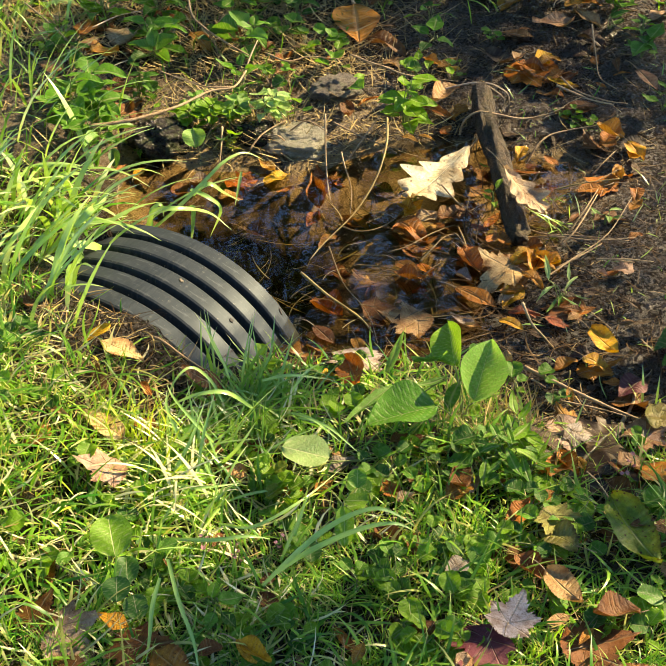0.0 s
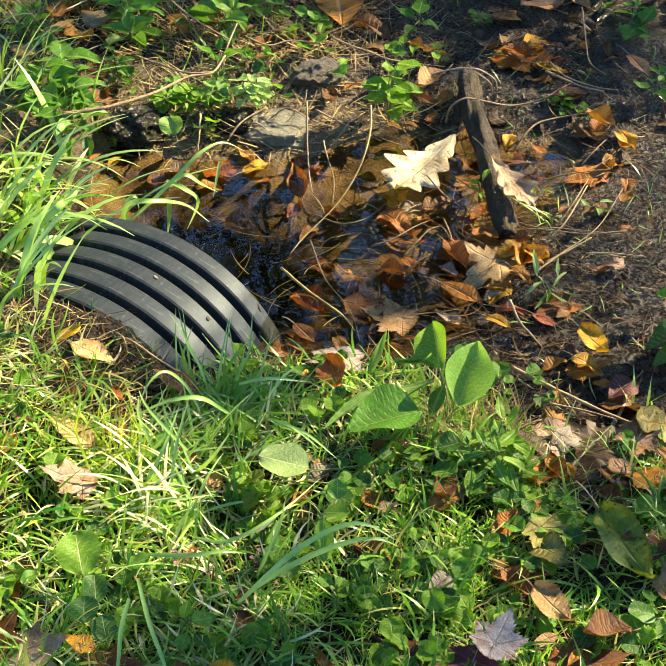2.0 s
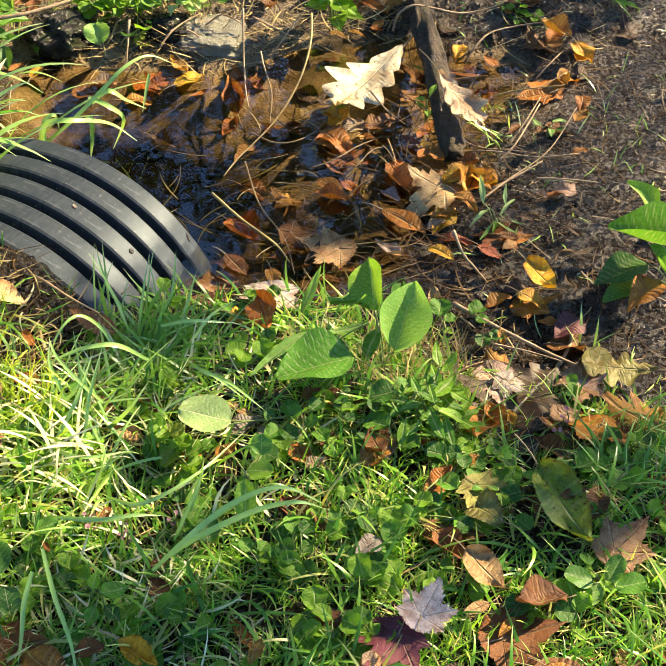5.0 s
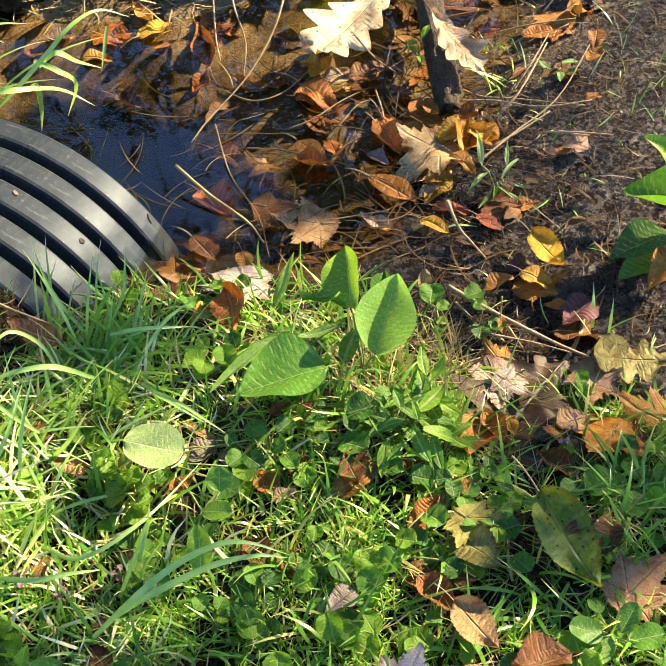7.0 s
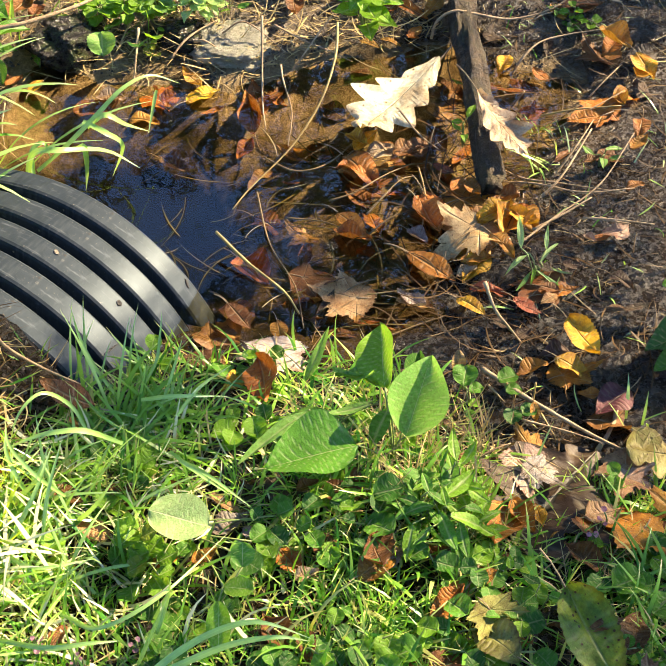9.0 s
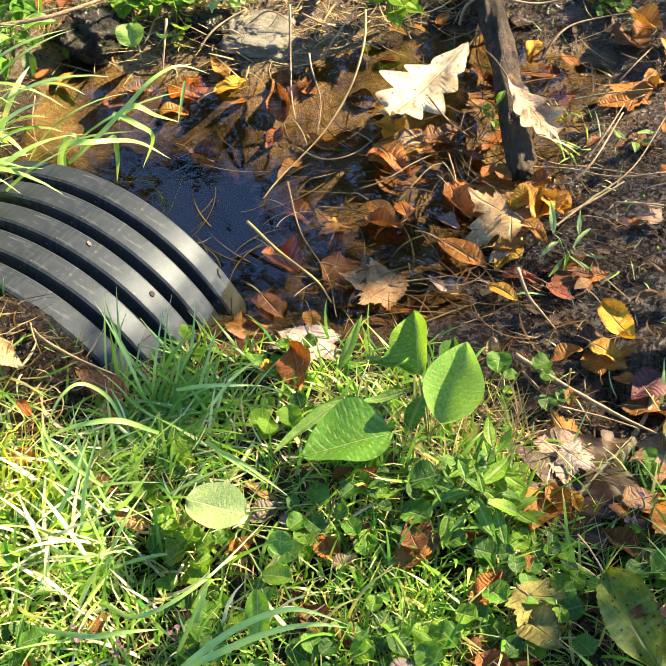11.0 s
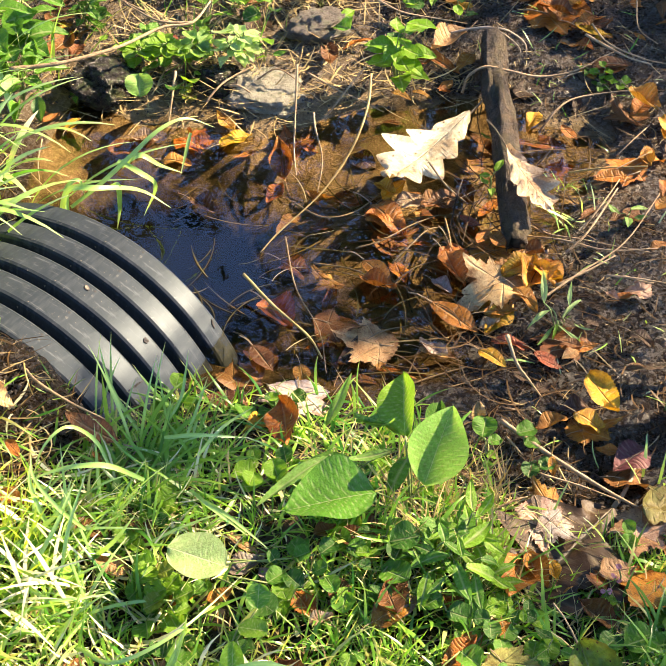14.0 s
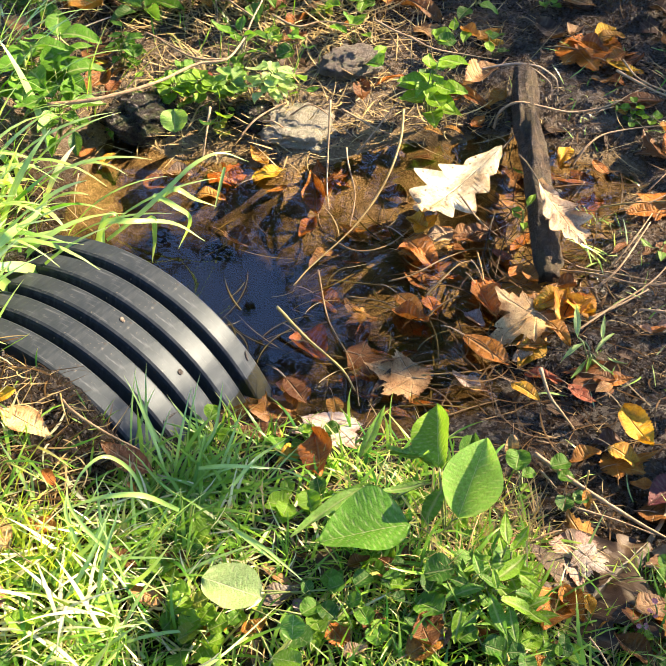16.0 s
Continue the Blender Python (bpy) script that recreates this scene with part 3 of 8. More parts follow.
SHAPES = {
    "maple": [lobed_leaf("maple_leaf", [(a, d, w * (1 - 0.1 * (k % 2))) for a, d, w in MAPLE], DRY, 0.38 - 0.04 * (k % 2), 1.10 + 0.08 * (k % 2), c, k) for k, c in enumerate((0.2, 0.3, -0.3, 0.45))],
    "fan": [sheet_leaf("oak_leaf", red_oak, DRY, 0.2, c, 0.03, 48, 13, 0.0, 5, k, sweep=0.38) for k, c in ((3, 0.12), (5, 0.2))],
    "oak": [sheet_leaf("oak_leaf", oak_profile, DRY, c, 0.1, 0.035, 28, 11, 0.0, 6, k) for k, c in enumerate((0.15, 0.35, 0.25))],
    "ovate": [sheet_leaf("elm_leaf", ovate, DRY, c, d, 0.055, 14, 9, 0.035, 9, k) for k, (c, d) in enumerate(((0.3, 0.2), (0.5, 0.5), (0.9, 0.3), (0.4, 0.9)))],
    "elm": [sheet_leaf("elm_leaf", ovate, DRY, 0.10, 0.08, 0.025, 16, 11, 0.05, 11, 4)],
    "lance": [sheet_leaf("willow_leaf", lance, DRY, c, 0.5, 0.02, 12, 7, 0.02, 10, k) for k, c in enumerate((0.1, 0.3, 0.5))],
    "round": [sheet_leaf("round_leaf", round_leaf, BROAD, 0.1, 0.12, 0.03, 16, 13, 0.006, 5, k, 0.0, 0.002) for k in range(3)],
    "dock": [sheet_leaf("dock_leaf", dock_profile, BROAD, c, d, 0.03, 26, 19, 0.006, 9, k, 0.0, 0.005) for k, (c, d) in enumerate(((0.2, 0.5), (0.3, 1.15), (0.4, 0.35)))],
    "weed": [sheet_leaf("weed_leaf", ovate, GREEN, c, 0.3, 0.03, 9, 7, 0.03, 5, k) for k, c in enumerate((0.2, 0.4, 0.7))],
    "blade": [sheet_leaf("weed_blade", lance, GREEN, c, 0.3, 0.02, 10, 5, 0.0, 4, k) for k, c in enumerate((0.2, 0.5, 0.8))],
    "penny": [sheet_leaf("penny_leaf", round_leaf, GREEN, 0.1, 0.30, 0.05, 9, 9, 0.035, 4, k, 0.0, 0.002) for k in range(3)],
}
KINDS = {"maple": "maple leaf", "oak": "oak leaf", "fan": "oak leaf", "ovate": "elm leaf", "elm": "elm leaf", "lance": "willow leaf"}
COLOURS = {
    "orange": (0.42, 0.155, 0.018), "amber": (0.47, 0.225, 0.025), "yellow": (0.66, 0.38, 0.02), "tan": (0.43, 0.265, 0.115), "brown": (0.20, 0.083, 0.02),
    "pale": (0.44, 0.34, 0.23), "parch": (0.56, 0.44, 0.27), "frost": (0.34, 0.50, 0.19), "pink": (0.62, 0.30, 0.42), "silver": (0.52, 0.455, 0.40), "grey": (0.33, 0.28, 0.24), "cream": (0.72, 0.68, 0.43), "buff": (0.64, 0.48, 0.20), "purple": (0.17, 0.045, 0.055), "red": (0.30, 0.075, 0.03),
    "olive": (0.22, 0.22, 0.05), "lime": (0.26, 0.34, 0.035), "dark": (0.075, 0.045, 0.025),
    # sunny holds sunlight in the leaf colour; deep doubles as shade on weeds
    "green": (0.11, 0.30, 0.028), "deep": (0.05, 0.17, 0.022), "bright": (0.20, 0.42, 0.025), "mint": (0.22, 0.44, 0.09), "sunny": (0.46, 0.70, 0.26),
}
ON = {"w": "floating on the water", "b": "sunken in the shallow water", "m": "lying on wet mud", "g": "lying in the grass", "p": "lying by the pipe"}


def aim(base, tip, wide=1.0, roll=0.0):
    """The pose of a unit leaf from its stem end to its tip, turned by roll degrees about its length."""
    base, tip = Vector(base), Vector(tip)
    along = tip - base
    size = along.length
    y = along / size
    x = y.cross(Vector((0, 0, 1))).normalized()
    z = x.cross(y)
    m = Matrix((x, y, z)).transposed().to_4x4()
    return Matrix.Translation(base) @ m @ pose(0, 0, 0, 0, roll, 0) @ Matrix.Diagonal((size * wide, size, size, 1))


def stem_mesh(name, points, radii, material, sides=6):
    """A tube through points with a radius at each."""
    verts, faces = [], []
    pts = [Vector(p) for p in points]
    for i, p in enumerate(pts):
        along = (pts[min(i + 1, len(pts) - 1)] - pts[max(i - 1, 0)]).normalized()
        side = along.cross(Vector((0.3, 0.2, 0.93))).normalized()
        up = side.cross(along)
        for k in range(sides):
            a = 2 * math.pi * k / sides
            verts.append(p + (side * math.cos(a) + up * math.sin(a)) * radii[i])
    for i in range(len(pts) - 1):
        faces += [(i * sides + k, i * sides + (k + 1) % sides, (i + 1) * sides + (k + 1) % sides, (i + 1) * sides + k) for k in range(sides)]
    faces += [tuple(range(sides))[::-1], tuple((len(pts) - 1) * sides + k for k in range(sides))]
    return mesh_of(name, verts, faces, material)


def smooth_path(points, steps=6):
    """A Catmull-Rom path through points."""
    pts = [Vector(p) for p in points]
    pts = [2 * pts[0] - pts[1], *pts, 2 * pts[-1] - pts[-2]]
    out = []
    for i in range(1, len(pts) - 2):
        a, b, c, d = pts[i - 1:i + 3]
        for k in range(steps):
            t = k / steps
            out.append(0.5 * ((2 * b) + (c - a) * t + (2 * a - 5 * b + 4 * c - d) * t * t + (3 * b - a - 3 * c + d) * t ** 3))
    return out + [pts[-2]]


PETIOLE = stem_mesh("stem", [(0, 0.02, 0.003), (0.01, -0.12, 0.02), (0.03, -0.26, 0.03), (0.07, -0.40, 0.02)], [0.013, 0.010, 0.009, 0.012], TWIG, 5)
count_of = {}


def fallen(kind, base, tip, colour, where="m", wide=1.0, roll=0.0, stem=True):
    """A fallen leaf from its stem end to its tip."""
    kin = "ovate" if kind == "elm" else kind
    k = count_of[kin] = count_of.get(kin, -1) + 1
    if where == "b":
        base, tip = [(x, y, max(z, float(height(x, y)) + 0.004)) for x, y, z in (base, tip)]
    ob = new(KINDS[kind].replace(" ", "_"), SHAPES[kind][k % len(SHAPES[kind])])
    ob.matrix_basis = aim(base, tip, wide, roll)
    shade = rng.uniform(0.8, 1.2)
    ob.color = (*[min(0.9, c * shade * rng.uniform(0.92, 1.08)) for c in COLOURS[colour]], 1)
    words = {"pale": "pale pinkish", "parch": "parchment-coloured", "silver": "silvery white", "grey": "greyish", "dark": "dark rotting", "lime": "yellow-green spotted"}.get(colour, colour)
    tagged(ob, f"{words} fallen {KINDS[kind]} {ON[where]}", "leaf", "fallen leaves")
    if colour == "lime":
        ob.material_slots[0].link = "OBJECT"
        ob.material_slots[0].material = SPOTTED
    if stem:
        part("stem", PETIOLE, ob)
    return ob


def twig(points, thick, material=TWIG, label="thin dry bent twig lying on mud", name="twig", taper=0.45, cat="twig"):
    path = smooth_path(points)
    n = len(path)
    jag = 0.3 if cat == "log" else 0.12
    radii = [thick * 0.5 * (1 - (1 - taper) * i / (n - 1)) * rng.uniform(1 - jag, 1 + jag) for i in range(n)]
    ob = new(name, stem_mesh(name, [p - path[0] for p in path], radii, material, 7))
    ob.location = path[0]
    return tagged(ob, label, cat, "twigs" if cat == "twig" else "")


def ribbon(points, wide, label, material=None):
    """One long grass blade that follows points."""
    path = smooth_path(points, 6)
    n = len(path)
    verts, uvs, faces = [], [], []
    for i, p in enumerate(path):
        s = i / (n - 1)
        along = (path[min(i + 1, n - 1)] - path[max(i - 1, 0)]).normalized()
        side = along.cross(Vector((0.15, -0.5, 0.85))).normalized()
        up = side.cross(along)
        w = wide * 0.68 * (0.7 + 0.3 * min(1, s * 4)) * max(0.03, 1 - s ** 3)
        for c, k in ((-1, 0.25), (0, 0.0), (1, 0.25)):
            verts.append(p - path[0] + side * c * w + up * k * w)
            uvs.append((c * 0.5 + 0.5, s))
    for i in range(n - 1):
        faces += [(i * 3 + k, i * 3 + k + 1, i * 3 + k + 4, i * 3 + k + 3) for k in (0, 1)]
    ob = new("long_grass", mesh_of("long_grass", verts, faces, material or LUSH, uvs=uvs))
    ob.location = path[0]
    return tagged(ob, label, "grass", "long grass blades")


def log(top, end, radius, label):
    """A short branch with bark ridges, knots and a broken end."""
    a, b = Vector(top), Vector(end)
    run = b - a
    along = run.normalized()
    side = along.cross(Vector((0, 0, 1))).normalized()
    up = side.cross(along)
    rings, sides = 60, 28
    verts = []
    for i in range(rings + 1):
        s = i / rings
        mid = run * s + side * (0.004 * math.sin(s * 7)) + up * (0.003 * math.sin(s * 11 + 1))
        for k in range(sides):
            t = 2 * math.pi * k / sides
            q = Vector((math.cos(t) * 2.2, math.sin(t) * 2.2, s * 9))
            r = radius * (1 - 0.12 * s) * (1 + 0.26 * noise.noise(q * 0.7) + 0.22 * noise.noise(Vector((q.x * 3, q.y * 3, q.z * 0.8))) + 0.07 * noise.noise(q * 5))
            if i > rings - 3:
                r *= 0.75 + 0.3 * noise.noise(q * 3)
            ragged = along * (0.012 * noise.noise(q * 2)) if i == rings else Vector()
            verts.append(mid + ragged + (side * math.cos(t) + up * math.sin(t)) * r)
    faces = [(i * sides + k, i * sides + (k + 1) % sides, (i + 1) * sides + (k + 1) % sides, (i + 1) * sides + k) for i in range(rings) for k in range(sides)]
    faces += [tuple(range(sides))[::-1], tuple(rings * sides + k for k in range(sides))]
    ob = new("log", mesh_of("log", verts, faces, LOGBARK))
    ob.location = a
    return tagged(ob, label, "log")


def stone(centre, size, material, label, seed, flat=0.7, turn=0.0):
    bm = bmesh.new()
    bmesh.ops.create_icosphere(bm, subdivisions=5, radius=0.5)
    off = Vector((seed * 3.1, seed * 1.7, 0))
    for v in bm.verts:
        d = v.co.normalized()
        q = Vector((round(d.x * 1.6) / 1.6, round(d.y * 1.6) / 1.6, round(d.z * 1.6) / 1.6))
        v.co = v.co.lerp(q * 0.55, 0.14) * (1 + 0.32 * noise.noise(d * 1.7 + off) + 0.10 * noise.noise(d * 4 + off) + 0.07 * noise.noise(d * 11 + off) + 0.06 * noise.noise(d * 24 + off) + 0.035 * noise.noise(d * 47 + off))
        v.co.z *= flat
    me = bpy.data.meshes.new("stone")
    bm.to_mesh(me)
    bm.free()
    me.polygons.foreach_set("use_smooth", [True] * len(me.polygons))
    me.materials.append(material)
    ob = new("stone", me)
    ob.matrix_basis = pose(*centre, 0, 0, turn) @ Matrix.Diagonal((size[0], size[1], size[2], 1))
    return tagged(ob, label, "stone", "stones on the bank")


def plant(name, at, leaves, label, stalks=True, category="plant", thick=0.0011):
    """A rooted plant: leaves are (kind, base, tip, colour, wide, roll), each on a stalk from the root."""
    thing = new(name)
    thing.location = at
    tagged(thing, label, category, "small plants")
    back = Matrix.Translation(-Vector(at))
    for i, (kind, base, tip, colour, wide, roll) in enumerate(leaves):
        ob = part("leaf", SHAPES[kind][i % len(SHAPES[kind])], thing, back @ aim(base, tip, wide, roll))
        sh = rng.uniform(0.85, 1.15)
        ob.color = (*[c * sh for c in COLOURS[colour]], 1)
        if stalks:
            a, b = Vector((0, 0, 0)), Vector(base) - Vector(at)
            mid = a.lerp(b, 0.5) + Vector((rng.uniform(-0.006, 0.006), rng.uniform(-0.006, 0.006), 0.012))
            part("stalk", stem_mesh("stalk", smooth_path([a, mid, b], 3), [thick] * 7, STALK, 5), thing)
    return thing


def rosette(name, at, kind, count, size, colour, label, rise=0.03, tilt=0.5, wide=1.0, spread=1.0):
    """Leaves in a loose whorl about a stem that stands at a place."""
    at = Vector(at)
    leaves = []
    for i in range(count):
        a = i * 2.4 + rng.uniform(-0.4, 0.4)
        up = rise * (0.4 + 0.8 * i / max(1, count - 1)) * rng.uniform(0.8, 1.2)
        reach = size * 0.35 * spread * rng.uniform(0.5, 1.2) * (1.15 - 0.5 * i / count)
        base = at + Vector((math.cos(a) * reach, math.sin(a) * reach, up))
        s = size * rng.uniform(0.65, 1.1)
        tip = base + Vector((math.cos(a) * s, math.sin(a) * s, s * rng.uniform(-0.25, tilt)))
        leaves.append((kind, base, tip, colour, wide, rng.uniform(-20, 20)))
    return plant(name, at, leaves, label)


def blade_mesh(name, roots, length, width, heading, lean, bend, material, segs=5, swerve=0.0):
    """Many grass blades in one mesh: tapering strips that lean and bend."""
    roots = np.asarray(roots, float)
    n = len(roots)
    pos = roots.copy()
    heading0 = heading
    V, U = [], []
    for j in range(segs + 1):
        s = j / segs
        heading = heading0 + swerve * (s - 0.5)
        out = np.stack([np.cos(heading), np.sin(heading), np.zeros(n)], 1)
        side0 = np.stack([-np.sin(heading), np.cos(heading), np.zeros(n)], 1)
        w = width * np.where(s < 0.5, 0.75 + 0.5 * s, np.maximum(0.02, (1 - s) * 2) ** 0.75)
        twist = (s - 0.3) * 0.9 * np.sin(heading0 * 5 + bend)
        side = side0 * np.cos(twist)[:, None] + np.array([0, 0, 1]) * np.sin(twist)[:, None]
        V.append(np.stack([pos - side * w[:, None] / 2, pos + side * w[:, None] / 2], 1))
        U.append(np.tile(np.array([[0, s], [1, s]]), (n, 1, 1)))
        ang = lean + bend * (s + 0.5 / segs)
        pos = pos + (out * np.sin(ang)[:, None] + np.array([0, 0, 1]) * np.cos(ang)[:, None]) * (length / segs)[:, None]
    V = np.stack(V, 1).reshape(-1, 3)
    U = np.stack(U, 1).reshape(-1, 2)
    base = np.arange(n)[:, None, None] * (2 * (segs + 1))
    j = np.arange(segs)[None, :, None] * 2
    F = (base + j + np.array([0, 1, 3, 2])[None, None, :]).reshape(-1, 4)
    return mesh_of(name, V, F.tolist(), material, uvs=U)


def scatter(n, box, keep):
    """n places in a box of the plan where keep(x, y) allows them, with the ground's height."""
    pts = np.empty((0, 2))
    while len(pts) < n:
        p = rng.uniform((box[0], box[1]), (box[2], box[3]), (n * 3, 2))
        pts = np.concatenate([pts, p[rng.uniform(0, 1, len(p)) < keep(p[:, 0], p[:, 1])]])
    pts = pts[:n]
    return np.concatenate([pts, height(pts[:, 0], pts[:, 1])[:, None] - 0.004], 1)


AX = Vector((math.cos(radians(71)) * math.cos(radians(8.2)), math.sin(radians(71)) * math.cos(radians(8.2)), -math.sin(radians(8.2))))


def off_pipe(x, y):
    """0 over the bare stretch of the pipe, 1 elsewhere."""
    z = height(x, y)
    rel = np.stack([x + 0.5614, y + 0.0655, z + 0.2288], -1)
    along = rel @ np.array(AX)
    rad = np.linalg.norm(rel - along[..., None] * np.array(AX), axis=-1)
    return np.where((rad < 0.352) & (along < 0.02) & (along > -0.34), 0.0, 1.0)


def grass(name, label, n, box, keep, length, width, lean, bend, material, heading=None, segs=5, level=None, swerve=0.5):
    roots = scatter(n, box, keep)
    if level is not None:
        roots[:, 2] = rng.uniform(level[0], level[1], n)
    head = rng.uniform(0, 2 * math.pi, n) if heading is None else rng.normal(heading[0], heading[1], n)
    u = lambda r: rng.uniform(r[0], r[1], n)
    ob = new(name, blade_mesh(name, roots, u(length), u(width), head, u(lean), u(bend), material, segs, rng.normal(0, swerve, n)))
    return tagged(ob, label, "grass", kind="stuff")


def tuft(at, blades, length, width, label, heading=None, lean=(0.15, 0.9), bend=(0.4, 1.4), spread=0.03, material=None):
    """A clump of long grass whose blades are parts."""
    thing = new("grass_tuft")
    thing.location = at
    tagged(thing, label, "grass tuft", "grass tufts")
    for i in range(blades):
        h = rng.uniform(0, 2 * math.pi) if heading is None else rng.normal(heading[0], heading[1])
        root = [(rng.normal(0, spread), rng.normal(0, spread), -0.005)]
        one = np.array([1.0])
        part("blade", blade_mesh("blade", root, one * rng.uniform(*length), one * rng.uniform(*width), one * h, one * rng.uniform(*lean), one * rng.uniform(*bend), material or LUSH, 9), thing)
    return thing


# ---- placed things ----
fallen("maple", (0.117, 0.034, 0.011), (0.030, 0.088, 0.010), "tan", "w")
fallen("ovate", (0.013, 0.135, 0.012), (0.048, 0.041, 0.012), "orange", "w", 0.9, 0)
fallen("ovate", (0.154, 0.113, 0.020), (0.105, 0.052, 0.020), "yellow", "w")
fallen("ovate", (0.167, 0.116, 0.016), (0.197, 0.050, 0.032), "amber", "w")
fallen("ovate", (0.172, 0.112, 0.012), (0.143, 0.016, 0.027), "amber", "w")
fallen("lance", (-0.001, -0.008, 0.010), (0.078, -0.064, 0.013), "orange", "w", 1.5, 0)
fallen("ovate", (0.123, -0.010, 0.025), (0.087, -0.067, 0.015), "yellow", "w")
fallen("lance", (0.076, 0.168, 0.020), (0.059, 0.128, 0.020), "orange", "w", 1.6, 0)
fallen("ovate", (0.082, 0.159, 0.020), (0.106, 0.121, 0.020), "orange", "w")
fallen("ovate", (0.118, 0.003, 0.020), (0.063, -0.010, 0.009), "amber", "w")
fallen("ovate", (-0.004, 0.046, 0.006), (0.030, 0.017, 0.006), "grey", "w")
fallen("ovate", (-0.076, 0.207, 0.004), (-0.135, 0.186, 0.004), "orange", "w", 1.3, 0)
fallen("ovate", (-0.110, 0.231, 0.006), (-0.072, 0.266, 0.020), "yellow", "w")
fallen("ovate", (-0.089, 0.227, 0.008), (-0.036, 0.252, 0.008), "pale", "w")
fallen("ovate", (-0.043, 0.217, 0.008), (0.007, 0.255, 0.008), "brown", "w")
fallen("ovate", (-0.239, 0.286, -0.052), (-0.184, 0.239, -0.048), "amber", "b")
fallen("ovate", (-0.197, 0.278, -0.050), (-0.143, 0.243, -0.046), "orange", "b")
fallen("lance", (-0.121, 0.078, 0.003), (-0.068, 0.030, 0.003), "orange", "w", 1.6, 0)
fallen("lance", (0.108, 0.466, -0.013), (0.201, 0.453, -0.002), "brown", "b", 1.4, 0)
fallen("ovate", (0.145, 0.520, 0.024), (0.127, 0.475, 0.011), "yellow", "m")
fallen("lance", (0.189, 0.499, 0.009), (0.219, 0.461, 0.006), "orange", "m", 1.5, 0)
fallen("ovate", (-0.010, 0.708, 0.058), (-0.070, 0.635, 0.047), "tan", "m")
fallen("lance", (-0.114, 0.655, 0.049), (-0.011, 0.613, 0.029), "orange", "m", 0.7, 30)
fallen("ovate", (0.011, 0.657, 0.043), (-0.019, 0.614, 0.029), "amber", "m")
fallen("lance", (-0.069, 0.630, 0.036), (-0.109, 0.603, 0.035), "orange", "m", 1.4, 0)
fallen("lance", (-0.023, 0.588, 0.022), (-0.044, 0.553, 0.016), "orange", "m", 1.8, 0)
fallen("lance", (-0.095, 0.544, 0.021), (-0.055, 0.536, 0.015), "amber", "m")
fallen("maple", (0.192, 0.853, 0.055), (0.138, 0.777, 0.046), "orange", "m")
fallen("ovate", (0.195, 0.766, 0.052), (0.274, 0.781, 0.062), "brown", "m")
fallen("lance", (0.220, 0.634, 0.043), (0.314, 0.664, 0.056), "brown", "m", 1.8, 0)
fallen("ovate", (0.241, 0.745, 0.047), (0.275, 0.763, 0.056), "yellow", "m")
fallen("ovate", (0.176, 0.874, 0.055), (0.212, 0.854, 0.055), "yellow", "m")
fallen("ovate", (-0.049, 0.838, 0.047), (0.001, 0.803, 0.046), "yellow", "m")
fallen("ovate", (-0.034, 0.754, 0.045), (0.017, 0.809, 0.044), "dark", "m")
fallen("maple", (0.314, 0.372, 0.029), (0.252, 0.345, 0.014), "orange", "m")
fallen("ovate", (0.347, 0.579, 0.038), (0.313, 0.530, 0.024), "orange", "m")
fallen("maple", (0.324, 0.047, 0.037), (0.287, 0.066, 0.035), "pale", "m")
fallen("lance", (0.279, 0.032, 0.030), (0.311, 0.042, 0.034), "orange", "m", 1.4, 0)
fallen("ovate", (0.200, 0.102, 0.017), (0.156, 0.083, 0.010), "orange", "w")
fallen("maple", (0.075, 0.129, 0.006), (0.137, 0.160, 0.006), "amber", "w")
fallen("maple", (0.310, 0.244, 0.029), (0.339, 0.211, 0.027), "brown", "m")
fallen("maple", (-0.068, -0.110, 0.004), (-0.141, -0.104, 0.006), "tan", "w", 1.15, 0)
fallen("ovate", (-0.187, -0.090, -0.048), (-0.123, -0.097, -0.042), "orange", "b")
fallen("lance", (0.080, -0.100, 0.014), (0.123, -0.133, 0.024), "yellow", "w", 1.6, 0)
fallen("lance", (0.163, -0.100, 0.026), (0.200, -0.130, 0.025), "red", "m", 1.6, 0)
fallen("lance", (0.204, -0.090, 0.026), (0.258, -0.085, 0.038), "orange", "m", 1.3, 0)
fallen("ovate", (0.240, -0.150, 0.042), (0.282, -0.218, 0.036), "yellow", "m")
fallen("ovate", (0.223, -0.221, 0.040), (0.276, -0.241, 0.026), "yellow", "m")
fallen("ovate", (0.213, -0.237, 0.040), (0.170, -0.255, 0.022), "amber", "m", 1, 20)
fallen("ovate", (0.325, -0.263, 0.033), (0.278, -0.306, 0.030), "purple", "m", 1.3, 0)
fallen("ovate", (0.288, -0.269, 0.024), (0.255, -0.273, 0.021), "orange", "m")
fallen("ovate", (0.088, -0.245, 0.061), (0.089, -0.273, 0.030), "tan", "m", 0.8, 0)
fallen("lance", (0.193, -0.306, 0.040), (0.199, -0.328, 0.023), "amber", "m", 1.6, 0)
fallen("maple", (0.196, -0.377, 0.024), (0.140, -0.377, 0.029), "amber", "m")
fallen("maple", (0.180, -0.403, 0.039), (0.189, -0.464, 0.031), "pale", "m")
fallen("maple", (0.195, -0.418, 0.044), (0.232, -0.448, 0.036), "grey", "m")
fallen("oak", (0.282, -0.362, 0.022), (0.169, -0.533, 0.051), "dark", "g", 1.5, 0)
fallen("ovate", (0.164, -0.481, 0.056), (0.193, -0.524, 0.049), "amber", "m")
fallen("ovate", (0.195, -0.473, 0.043), (0.205, -0.509, 0.050), "yellow", "m")
